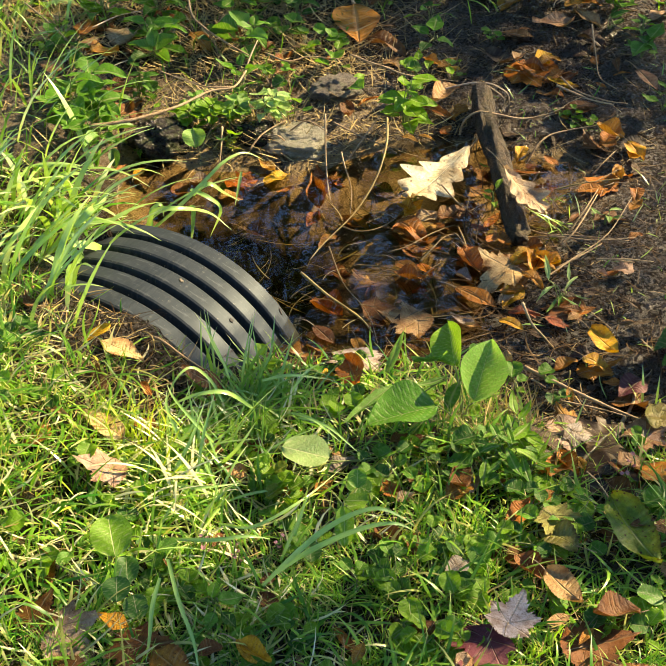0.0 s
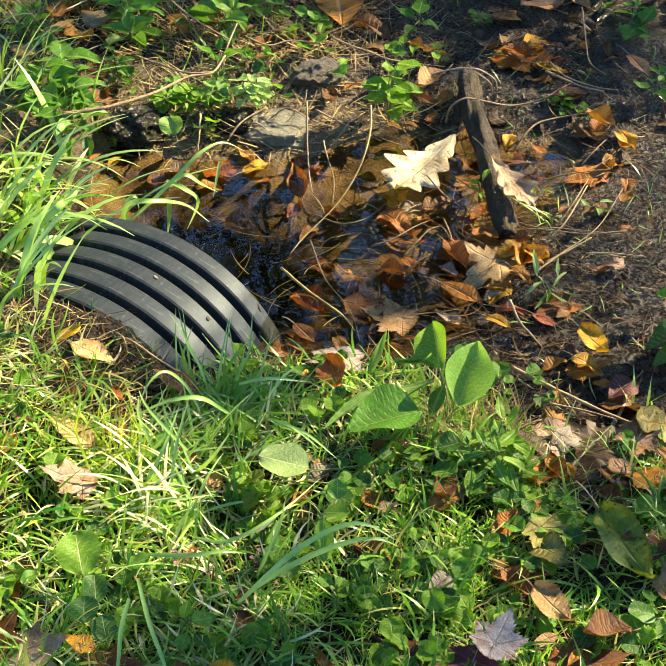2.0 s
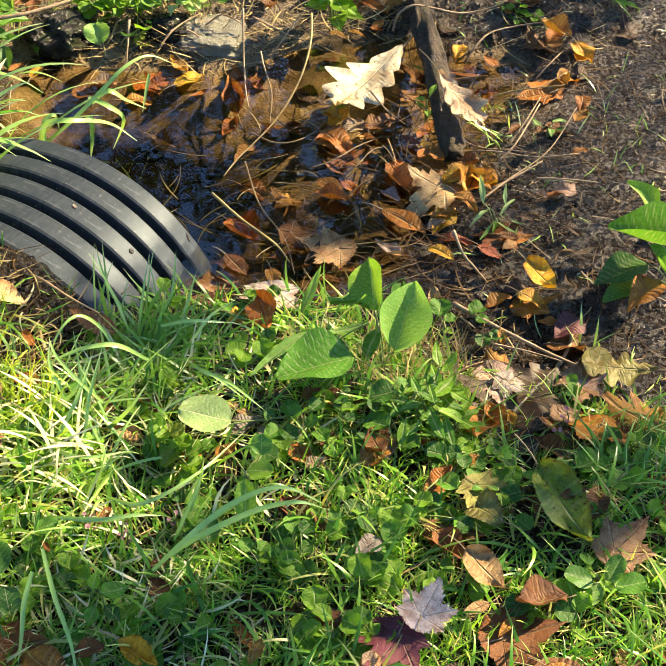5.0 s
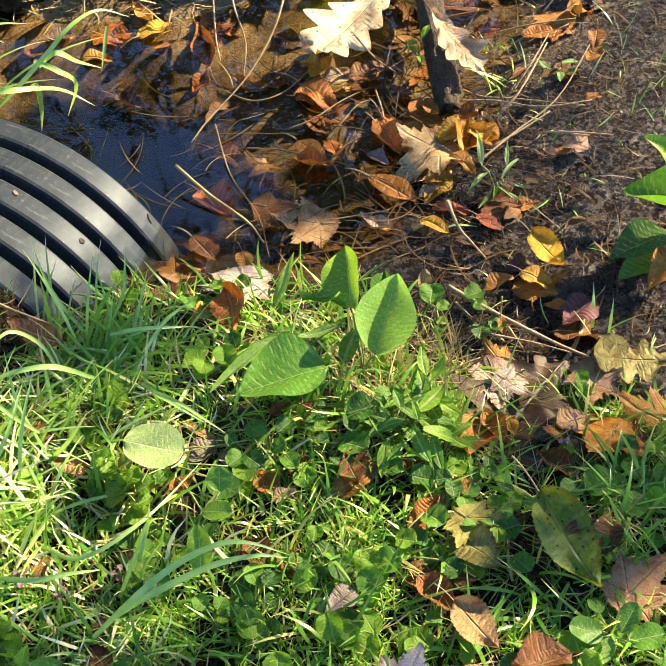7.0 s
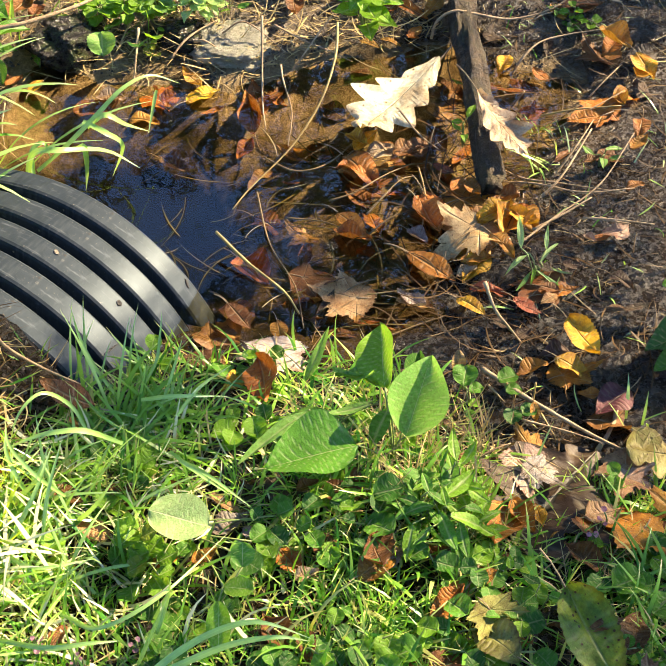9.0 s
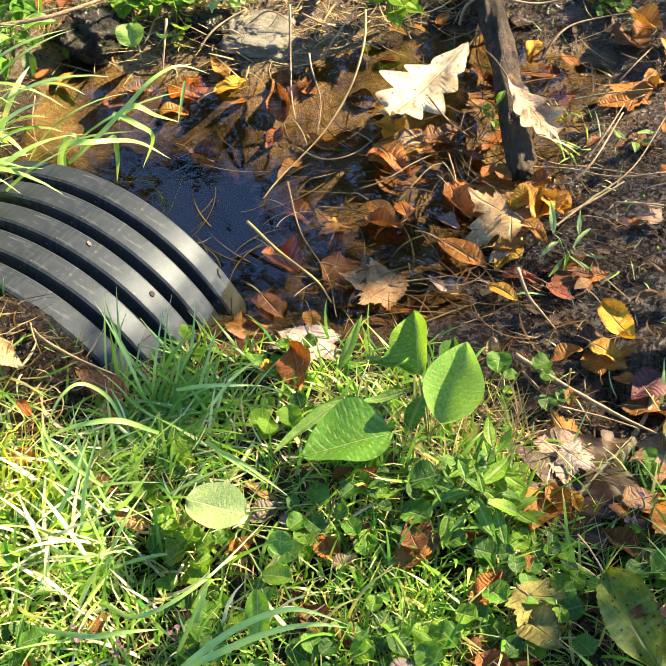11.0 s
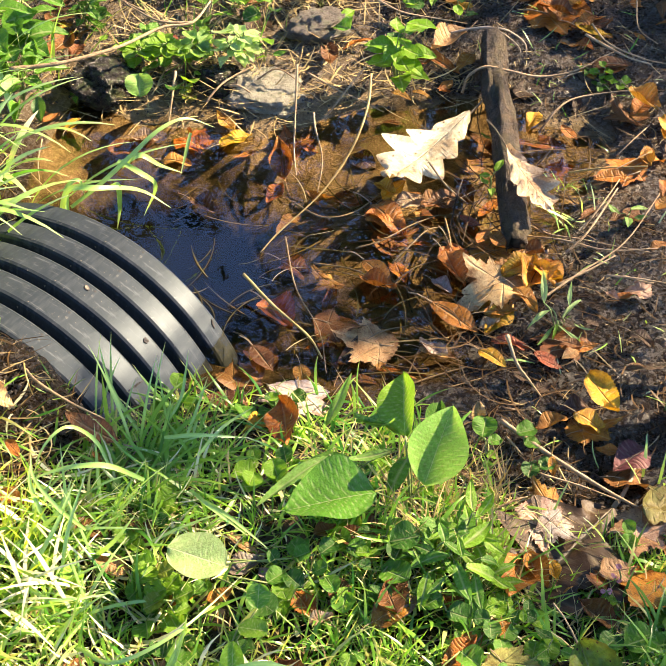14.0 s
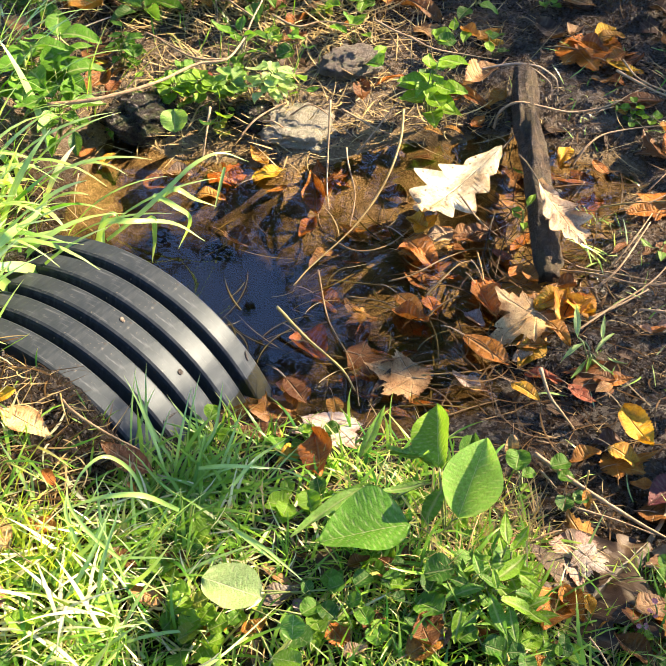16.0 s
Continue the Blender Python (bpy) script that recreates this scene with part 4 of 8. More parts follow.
fallen("ovate", (0.162, -0.477, 0.040), (0.140, -0.575, 0.080), "orange", "g", 0.9, 0)
fallen("lance", (0.231, -0.514, 0.050), (0.211, -0.533, 0.038), "amber", "g", 1.6, 0)
fallen("maple", (0.312, -0.395, 0.037), (0.299, -0.458, 0.039), "tan", "g")
fallen("ovate", (0.258, -0.495, 0.047), (0.308, -0.475, 0.042), "tan", "g")
fallen("maple", (0.305, -0.475, 0.032), (0.305, -0.575, 0.074), "orange", "g", 1.1, 0)
fallen("ovate", (0.024, -0.581, 0.107), (-0.005, -0.617, 0.100), "brown", "g", 1.1, 0)
fallen("ovate", (-0.064, -0.580, 0.095), (-0.040, -0.628, 0.099), "brown", "g")
fallen("lance", (0.115, -0.628, 0.102), (0.080, -0.670, 0.097), "orange", "g", 1.5, 0)
fallen("ovate", (0.135, -0.597, 0.087), (0.119, -0.623, 0.091), "amber", "g")
fallen("ovate", (-0.057, -0.488, 0.085), (-0.006, -0.506, 0.086), "brown", "g")
fallen("ovate", (-0.099, -0.527, 0.096), (-0.073, -0.511, 0.097), "brown", "g")
fallen("elm", (-0.568, -0.427, 0.178), (-0.494, -0.449, 0.165), "buff", "p", 0.95, -8)
fallen("maple", (-0.172, -0.233, 0.015), (-0.173, -0.306, 0.027), "silver", "w", 1.2, 0)
fallen("ovate", (-0.185, -0.283, 0.043), (-0.154, -0.380, 0.062), "orange", "w", 0.8, 25)
fallen("ovate", (-0.198, -0.297, 0.027), (-0.232, -0.331, 0.035), "yellow", "w")
fallen("ovate", (-0.230, -0.208, -0.005), (-0.272, -0.166, -0.027), "tan", "b")
fallen("lance", (-0.279, -0.079, -0.062), (-0.220, -0.169, -0.021), "brown", "b", 1.4, 0)
fallen("ovate", (-0.180, -0.173, 0.008), (-0.165, -0.216, 0.008), "amber", "w")
fallen("lance", (-0.302, -0.266, 0.011), (-0.232, -0.264, 0.010), "brown", "b", 1.6, 0)
fallen("lance", (-0.374, -0.431, 0.095), (-0.446, -0.421, 0.123), "brown", "g", 1.6, 0)
fallen("ovate", (-0.490, -0.498, 0.159), (-0.475, -0.504, 0.136), "orange", "g")
fallen("lance", (-0.394, -0.466, 0.118), (-0.376, -0.485, 0.121), "orange", "g")
fallen("ovate", (-0.250, -0.650, 0.099), (-0.222, -0.633, 0.098), "orange", "g")
fallen("ovate", (-0.188, -0.600, 0.096), (-0.150, -0.568, 0.092), "grey", "g")
fallen("ovate", (-0.421, 0.329, 0.006), (-0.369, 0.373, 0.007), "yellow", "w")
fallen("ovate", (-0.404, 0.378, 0.004), (-0.444, 0.409, 0.010), "amber", "b")
fallen("ovate", (-0.513, 0.270, 0.004), (-0.458, 0.276, 0.004), "amber", "w")
fallen("ovate", (-0.534, 0.335, -0.005), (-0.588, 0.325, -0.005), "pale", "b")
fallen("ovate", (-0.435, 0.352, -0.003), (-0.496, 0.330, -0.010), "orange", "b")
fallen("ovate", (-0.298, 0.294, -0.041), (-0.317, 0.247, -0.055), "orange", "b")
fallen("ovate", (-0.183, 0.178, -0.048), (-0.235, 0.198, -0.055), "brown", "b")
fallen("ovate", (-0.275, 0.024, -0.072), (-0.212, -0.056, -0.054), "orange", "b")
fallen("ovate", (-0.288, 0.368, -0.010), (-0.254, 0.412, -0.006), "brown", "b")
fallen("ovate", (-0.758, 0.538, 0.059), (-0.777, 0.454, 0.059), "brown", "m")
fallen("ovate", (-0.731, 0.532, 0.054), (-0.748, 0.483, 0.046), "brown", "m")
fallen("lance", (-0.702, 0.314, 0.009), (-0.689, 0.354, 0.011), "yellow", "m", 1.8, 0)
fallen("ovate", (-0.746, 0.317, 0.016), (-0.725, 0.352, 0.010), "orange", "m")
fallen("ovate", (-0.672, -0.075, 0.062), (-0.692, -0.124, 0.071), "orange", "p")
fallen("lance", (-0.352, 0.336, -0.005), (-0.391, 0.316, -0.013), "amber", "b")
fallen("lance", (-0.356, 0.486, 0.031), (-0.387, 0.472, 0.024), "yellow", "m")
fallen("elm", (-0.557, -0.401, 0.190), (-0.601, -0.426, 0.170), "yellow", "p", 0.7, -5)
fallen("maple", (-0.618, -0.455, 0.150), (-0.668, -0.491, 0.140), "brown", "g", 1.0, 8)
twig([(-0.599, -0.479, 0.150), (-0.569, -0.468, 0.155), (-0.538, -0.449, 0.160)], 0.004, ROOT, "pale dry stalk lying in the grass")
fallen("ovate", (-0.665, -0.072, 0.056), (-0.693, -0.138, 0.070), "orange", "p")
fallen("ovate", (-0.682, -0.122, 0.049), (-0.703, -0.143, 0.059), "brown", "p")
fallen("elm", (-0.490, -0.611, 0.150), (-0.564, -0.565, 0.160), "buff", "g", 0.85, 10)
fallen("maple", (-0.489, -0.681, 0.156), (-0.541, -0.690, 0.179), "pale", "g")
fallen("ovate", (-0.408, -0.935, 0.141), (-0.448, -0.933, 0.156), "yellow", "g")
fallen("maple", (-0.496, -0.949, 0.150), (-0.435, -0.989, 0.150), "pale", "g", 1.05, 6)
fallen("maple", (-0.529, -0.947, 0.155), (-0.510, -0.903, 0.160), "brown", "g", 1.1, 0)
fallen("maple", (-0.509, -1.023, 0.145), (-0.474, -1.004, 0.150), "red", "g", 1.0, 0)
fallen("maple", (-0.462, -1.007, 0.150), (-0.483, -1.052, 0.157), "brown", "g")
fallen("maple", (-0.403, -0.953, 0.131), (-0.348, -0.996, 0.123), "brown", "g")
fallen("ovate", (-0.374, -0.959, 0.135), (-0.311, -0.998, 0.130), "amber", "g")
fallen("ovate", (-0.287, -0.943, 0.128), (-0.321, -0.963, 0.131), "brown", "g")
fallen("lance", (-0.270, -0.938, 0.139), (-0.223, -0.963, 0.128), "yellow", "g", 1.8, 0)
fallen("ovate", (-0.238, -0.809, 0.111), (-0.260, -0.827, 0.108), "brown", "g")
fallen("ovate", (-0.252, -0.846, 0.110), (-0.223, -0.876, 0.117), "brown", "g")
fallen("ovate", (-0.182, -0.974, 0.132), (-0.153, -0.989, 0.131), "orange", "g")
fallen("lance", (-0.111, -0.920, 0.130), (-0.122, -0.954, 0.129), "amber", "g", 1.4, 0)
fallen("lance", (-0.377, -0.826, 0.129), (-0.391, -0.809, 0.129), "orange", "g")
fallen("maple", (0.069, -0.886, 0.150), (0.090, -0.841, 0.156), "silver", "g", 1.2, 0)
fallen("maple", (0.045, -0.903, 0.136), (0.015, -0.960, 0.128), "purple", "g", 1.15, 8)
fallen("ovate", (0.018, -0.935, 0.148), (0.006, -0.960, 0.146), "parch", "g", 1.1, 0)
fallen("ovate", (0.026, -0.940, 0.148), (0.000, -0.953, 0.147), "tan", "g", 1.3, 0)
fallen("ovate", (0.124, -0.774, 0.123), (0.169, -0.826, 0.116), "tan", "g", 1.1, 0)
fallen("ovate", (0.170, -0.724, 0.119), (0.117, -0.677, 0.105), "olive", "g", 1.1, 0)
fallen("ovate", (0.085, -0.741, 0.109), (0.128, -0.781, 0.104), "brown", "g")
fallen("ovate", (0.020, -0.763, 0.119), (-0.011, -0.796, 0.128), "grey", "g")
fallen("ovate", (0.219, -0.639, 0.128), (0.277, -0.752, 0.110), "lime", "g", 0.88, 0)
fallen("ovate", (0.287, -0.695, 0.103), (0.310, -0.647, 0.101), "brown", "g")
fallen("ovate", (0.245, -0.828, 0.118), (0.180, -0.850, 0.128), "brown", "g", 1.2, 20)
fallen("maple", (0.167, -0.885, 0.112), (0.238, -0.864, 0.113), "brown", "g")
fallen("lance", (0.182, -0.858, 0.118), (0.161, -0.889, 0.122), "amber", "g")
fallen("ovate", (0.200, -0.922, 0.120), (0.272, -0.940, 0.122), "brown", "g")
fallen("lance", (0.153, -0.843, 0.119), (0.118, -0.868, 0.128), "tan", "g", 1.2, 0)
fallen("maple", (-0.027, -0.883, 0.122), (-0.047, -0.913, 0.120), "brown", "g")
fallen("ovate", (-0.069, -0.519, 0.088), (-0.012, -0.521, 0.088), "brown", "g")
fallen("ovate", (-0.011, -0.642, 0.111), (0.031, -0.605, 0.110), "amber", "g", 1.1, 0)
fallen("ovate", (-0.066, -0.613, 0.088), (-0.031, -0.626, 0.091), "brown", "g")
fallen("lance", (0.111, -0.640, 0.104), (0.072, -0.689, 0.110), "orange", "g", 1.5, 0)
fallen("ovate", (0.119, -0.616, 0.090), (0.133, -0.621, 0.091), "orange", "g")
fallen("ovate", (0.278, 1.039, 0.086), (0.170, 1.006, 0.081), "tan", "m")
fallen("lance", (-0.289, 1.075, 0.092), (-0.258, 0.884, 0.078), "amber", "m", 2, 0)
fallen("ovate", (-0.249, 0.937, 0.069), (-0.140, 0.889, 0.066), "brown", "m")
fallen("ovate", (0.219, 0.899, 0.059), (0.172, 0.861, 0.053), "yellow", "m")
fallen("maple", (0.145, 0.822, 0.049), (0.260, 0.792, 0.054), "orange", "m")
fallen("lance", (0.225, 0.787, 0.048), (0.275, 0.743, 0.050), "tan", "m")
fallen("ovate", (0.106, 0.989, 0.062), (0.169, 0.966, 0.064), "dark", "m")
fallen("lance", (0.358, 1.140, 0.093), (0.273, 1.168, 0.088), "amber", "m")
fallen("ovate", (-0.061, 0.820, 0.049), (-0.015, 0.863, 0.048), "amber", "m")
twig([(-0.782, 0.304, 0.135), (-0.735, 0.323, 0.135), (-0.689, 0.348, 0.135), (-0.617, 0.419, 0.130), (-0.564, 0.501, 0.125), (-0.515, 0.537, 0.120), (-0.499, 0.617, 0.120)], .009, TWIG, "long pale dry twig lying across the bank weeds")
twig([(-0.515, 0.537, 0.120), (-0.570, 0.521, 0.125), (-0.626, 0.558, 0.120), (-0.663, 0.597, 0.110)], .005, TWIG, "pale dry side twig lying across the bank weeds")
twig([(-0.299, 0.448, 0.114), (-0.292, 0.390, 0.050), (-0.280, 0.315, 0.020), (-0.269, 0.276, 0.000)], .0045, TWIG, "thin upright dry stalk standing in the shallow water")
twig([(-0.297, -0.026, 0.035), (-0.244, -0.068, 0.020), (-0.179, -0.112, 0.006), (-0.150, -0.151, 0.002)], .006, STRAWBARK, "yellow broken reed stem leaning over the water")
twig([(-0.257, 0.382, 0.060), (-0.248, 0.350, 0.050), (-0.229, 0.315, 0.010), (-0.224, 0.235, 0.000)], .004, TWIG, "thin bent twig standing in the shallow water")
twig([(-0.462, 0.412, 0.036), (-0.445, 0.439, 0.052), (-0.423, 0.473, 0.057), (-0.393, 0.507, 0.060)], .005, TWIG, "pale forked root on the far bank")
twig([(-0.428, 0.457, 0.044), (-0.405, 0.442, 0.057), (-0.388, 0.458, 0.033)], .005, TWIG, "pale curved root on the far bank")
twig([(-0.381, 0.481, 0.049), (-0.339, 0.496, 0.066), (-0.259, 0.462, 0.030)], .004, TWIG, "dry stalk lying on the far bank")
twig([(-0.531, 0.460, 0.061), (-0.526, 0.409, 0.040), (-0.528, 0.378, 0.001)], .006, TWIG, "short upright root stub at the water's edge")
twig([(-0.711, 0.229, 0.050), (-0.708, 0.189, 0.030), (-0.700, 0.163, 0.000)], .003, TWIG, "thin dark stem standing in the water")
twig([(-0.163, 0.435, 0.120), (-0.160, 0.383, 0.090), (-0.170, 0.319, 0.060), (-0.191, 0.260, 0.035), (-0.221, 0.196, 0.018), (-0.269, 0.118, 0.003), (-0.290, 0.066, 0.000)], .005, STRAWBARK, "long bowed yellow stem dipping into the water")
twig([(-0.001, 0.558, 0.018), (0.007, 0.567, 0.050), (0.037, 0.574, 0.070), (0.081, 0.580, 0.063), (0.141, 0.601, 0.044), (0.205, 0.628, 0.047), (0.254, 0.667, 0.058), (0.277, 0.688, 0.060)], .006, TWIG, "bent brown root lying over the log")
twig([(-0.045, 0.696, 0.057), (0.013, 0.700, 0.074), (0.058, 0.697, 0.079), (0.083, 0.696, 0.071), (0.106, 0.681, 0.062), (0.113, 0.673, 0.040)], .005, ROOT, "twisted pale root with frayed end on mud")
twig([(0.051, 0.694, 0.077), (0.075, 0.687, 0.067), (0.096, 0.673, 0.057), (0.102, 0.669, 0.037)], .003, ROOT, "fine pale rootlet on mud")
twig([(0.221, 0.730, 0.066), (0.268, 0.701, 0.060), (0.304, 0.669, 0.063), (0.346, 0.649, 0.066)], .006, TWIG, "dry brown twig lying on dark mud")
twig([(0.151, 0.492, -0.006), (0.172, 0.516, 0.024), (0.201, 0.547, 0.036), (0.251, 0.575, 0.037), (0.323, 0.587, 0.048)], .005, TWIG, "curved brown twig lying on wet mud")
twig([(0.097, 0.269, -0.011), (0.128, 0.232, -0.002), (0.173, 0.185, 0.014), (0.222, 0.167, 0.026), (0.269, 0.145, 0.040), (0.336, 0.134, 0.044)], .004, TWIG, "long thin curved twig on the mud")
twig([(0.189, 0.036, 0.038), (0.232, 0.066, 0.046), (0.279, 0.107, 0.052)], .005, TWIG, "straight dry stalk lying on mud")
twig([(0.228, 0.314, 0.019), (0.270, 0.334, 0.040), (0.338, 0.385, 0.056)], .004, TWIG, "dry stalk lying on mud")
twig([(0.226, 0.194, 0.016), (0.256, 0.234, 0.046), (0.286, 0.297, 0.058)], .004, TWIG, "dry stalk lying on mud")
twig([(0.286, 0.399, 0.030), (0.310, 0.423, 0.049), (0.341, 0.470, 0.053)], .0035, TWIG, "thin dry stalk lying on mud")
twig([(0.292, 0.072, 0.043), (0.322, 0.063, 0.044), (0.339, 0.060, 0.046)], .004, TWIG, "dry stalk lying on mud")
twig([(-0.038, 0.291, 0.050), (-0.003, 0.258, 0.030), (0.032, 0.247, 0.010)], .004, TWIG, "thin stem lying in the shallow water")
twig([(-0.073, 0.080, 0.000), (-0.047, 0.128, 0.004), (-0.025, 0.165, 0.006), (-0.000, 0.183, 0.003)], .0035, SEDGEBARK, "curved brown stem lying in the water")
twig([(0.001, 0.200, 0.010), (0.017, 0.131, 0.012), (0.019, 0.072, 0.006), (0.016, 0.041, 0.000)], .0035, SEDGEBARK, "curved brown stem lying in the water")
twig([(-0.064, 0.035, 0.000), (-0.034, 0.072, 0.005), (0.007, 0.101, 0.003)], .003, SEDGEBARK, "thin brown stem lying in the water")
twig([(-0.283, 0.474, 0.080), (-0.224, 0.471, 0.051), (-0.184, 0.474, 0.034), (-0.141, 0.484, 0.006)], .004, TWIG, "pale dry twig on the far bank")
twig([(-0.244, 0.420, 0.020), (-0.208, 0.459, 0.065), (-0.181, 0.511, 0.085)], .004, TWIG, "pale dry twig on the far bank")
twig([(-0.191, 0.751, 0.081), (-0.140, 0.717, 0.081), (-0.080, 0.732, 0.066), (-0.010, 0.727, 0.064)], .004, TWIG, "brown dry twig on the far bank")
LOGTOP = (0.042, 0.691, 0.054)
LOGEND = (0.126, 0.138, 0.022)
log(LOGTOP, LOGEND, 0.026, "dark wet barked log lying from the mud into the water")
twig([(0.123, -0.240, 0.020), (0.177, -0.286, 0.028), (0.225, -0.318, 0.030), (0.276, -0.348, 0.030), (0.330, -0.374, 0.030)], .008, TWIG, "long straight grey-brown stick on dark mud")
twig([(0.179, -0.333, 0.031), (0.235, -0.343, 0.030), (0.286, -0.357, 0.029)], .004, TWIG, "thin dry stick beside the long stick")
twig([(0.118, -0.110, 0.062), (0.136, -0.145, 0.043), (0.156, -0.167, 0.034), (0.177, -0.186, 0.022)], .006, TWIG, "short broken stick on mud")
twig([(0.133, -0.268, 0.019), (0.153, -0.313, 0.042)], .004, TWIG, "thin dry stick on mud")
twig([(0.192, -0.298, 0.069), (0.194, -0.301, 0.020)], .003, STRAWBARK, "pale dry straw on mud")
twig([(0.204, -0.319, 0.032), (0.226, -0.352, 0.021)], .003, STRAWBARK, "pale dry straw on mud")
twig([(0.117, -0.404, 0.026), (0.145, -0.390, 0.038), (0.164, -0.380, 0.039)], .004, TWIG, "dry stick lying in the leaves")
twig([(0.040, -0.492, 0.078), (0.045, -0.472, 0.112), (0.053, -0.430, 0.113)], .003, STRAWBARK, "pale dry straw standing among weeds")
twig([(-0.054, -0.103, 0.006), (0.005, -0.086, 0.006), (0.034, -0.077, 0.006)], .0025, STRAWBARK, "fine thread of straw on the water")
twig([(-0.016, -0.179, 0.000), (0.029, -0.151, 0.003), (0.079, -0.121, 0.001)], .003, SEDGEBARK, "dark straw lying in the water")
twig([(-0.006, -0.193, 0.000), (0.043, -0.183, 0.012), (0.091, -0.152, 0.008)], .003, SEDGEBARK, "dark straw lying in the water")
twig([(-0.643, -0.238, 0.057), (-0.570, -0.281, 0.064), (-0.485, -0.406, 0.173), (-0.442, -0.410, 0.141), (-0.398, -0.390, 0.084)], .006, TWIG, "bent dry twig lying by the pipe")
twig([(-0.574, -0.256, 0.057), (-0.493, -0.406, 0.179), (-0.484, -0.418, 0.153)], .003, STRAWBARK, "dry straw lying by the pipe")
stone((-0.665, 0.446, 0.028), (0.135, 0.12, 0.11), STONE_DARK, "dark wet mossy stone at the water's edge", 1, 0.75, 20)
stone((-0.375, 0.490, 0.020), (0.16, 0.14, 0.10), STONE_PALE, "pale pitted stone with lichen at the water's edge", 4, 0.5, -15)
stone((-0.294, 0.664, 0.064), (0.12, 0.09, 0.08), CLOD, "grey crumbly clod of soil on the far bank", 7, 0.6, 30)
# Dark lump added where the bank has only a black shaded hollow.
stone((-0.457, 0.490, 0.030), (0.10, 0.08, 0.06), STONE_DARK, "dark lump standing for the shaded hollow under the overhanging weeds", 9, 0.7, 0)
rosette("bank_weed", (-0.126, 0.545, 0.020), "weed", 22, 0.056, "bright", "leafy green weed with broad pointed leaves on the bank", 0.10, 0.1, 1.2, 0.8)
rosette("seedling", (0.291, 0.610, 0.031), "penny", 5, 0.018, "bright", "tiny bright green seedlings on mud", 0.012, 0.2)
rosette("water_weed", (0.072, 0.272, 0.000), "weed", 5, 0.028, "bright", "small bright green sprout standing in the water", 0.05, 0.6, 0.9)
rosette("seedling", (0.229, 0.645, 0.035), "weed", 3, 0.02, "green", "tiny green seedling on mud", 0.01, 0.2)
rosette("seedling", (0.074, 0.417, 0.000), "blade", 3, 0.035, "bright", "small green shoot beside the log", 0.02, 0.8)
rosette("seedling", (0.253, 0.605, 0.025), "penny", 4, 0.018, "green", "tiny green seedlings on mud", 0.012, 0.2)
rosette("seedling", (0.299, 0.223, 0.019), "blade", 4, 0.035, "mint", "small green shoot on the mud", 0.03, 0.5, 1.2)
plant("knotgrass", (0.196, -0.044, 0.012), [("blade", (0.171, -0.021, 0.050), (0.164, 0.027, 0.075), "sunny", 0.62, 0), ("blade", (0.208, -0.021, 0.050), (0.208, 0.015, 0.065), "sunny", 0.56, 0), ("blade", (0.183, -0.018, 0.040), (0.149, -0.054, 0.030), "sunny", 0.50, 0), ("blade", (0.195, -0.053, 0.040), (0.244, -0.081, 0.020), "sunny", 0.43, 0), ("blade", (0.188, -0.054, 0.035), (0.168, -0.086, 0.020), "mint", 0.50, 0), ("blade", (0.199, -0.040, 0.045), (0.226, -0.001, 0.055), "sunny", 0.50, 0), ("blade", (0.195, -0.044, 0.040), (0.188, -0.076, 0.030), "bright", 0.50, 0), ("blade", (0.213, -0.042, 0.035), (0.248, -0.050, 0.030), "sunny", 0.37, 0)], "pale green knotgrass sprout with narrow leaves on wet mud", thick=0.0012)
tuft((0.206, 0.337, -0.011), 10, (0.04, 0.08), (0.002, 0.004), "small tuft of bright grass on mud", None, (0.2, 1.0), (0.1, 1.0), 0.012)
tuft((0.212, 0.227, 0.003), 9, (0.05, 0.10), (0.0025, 0.005), "small tuft of bright grass on mud", (3.0, 1.0), (0.5, 1.2), (0.1, 0.9), 0.012)
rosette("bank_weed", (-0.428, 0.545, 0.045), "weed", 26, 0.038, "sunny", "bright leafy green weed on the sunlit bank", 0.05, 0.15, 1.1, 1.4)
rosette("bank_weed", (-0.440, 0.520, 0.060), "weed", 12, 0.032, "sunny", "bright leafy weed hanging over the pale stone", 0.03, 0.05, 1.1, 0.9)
rosette("seedling", (-0.571, -0.232, 0.104), "blade", 5, 0.016, "bright", "tiny green seedling sprouting on the pipe", 0.012, 0.5)
rosette("bank_weed", (-0.520, 0.659, 0.037), "weed", 7, 0.055, "green", "leafy green weed on the bank", 0.06, 0.4)
rosette("pennywort", (-0.612, 0.500, 0.050), "penny", 11, 0.036, "bright", "pennywort with round scalloped leaves on the bank", 0.025, 0.2, 1.0)
rosette("pennywort", (-0.560, 0.510, 0.050), "penny", 15, 0.03, "bright", "small-leaved pennywort on the bank", 0.03, 0.2, 1.0)
rosette("pennywort", (-0.508, 0.525, 0.050), "penny", 15, 0.03, "mint", "small-leaved pennywort on the bank", 0.03, 0.2, 1.0)
rosette("bank_weed", (-0.751, 0.609, 0.033), "weed", 9, 0.035, "green", "leafy green weed on the bank", 0.05, 0.3)
rosette("pennywort", (-0.506, 0.435, 0.012), "penny", 10, 0.014, "lime", "tiny yellow-green cress at the water's edge", 0.03, 0.3)
rosette("seedling", (-0.709, 0.401, 0.001), "weed", 4, 0.02, "green", "small green shoot at the water's edge", 0.03, 0.3)
plant("pennywort", (-0.601, 0.438, 0.010), [("penny", (-0.578, 0.379, 0.053), (-0.586, 0.415, 0.080), "mint", 1.15, 0)], "single round scalloped pennywort leaf over the water")
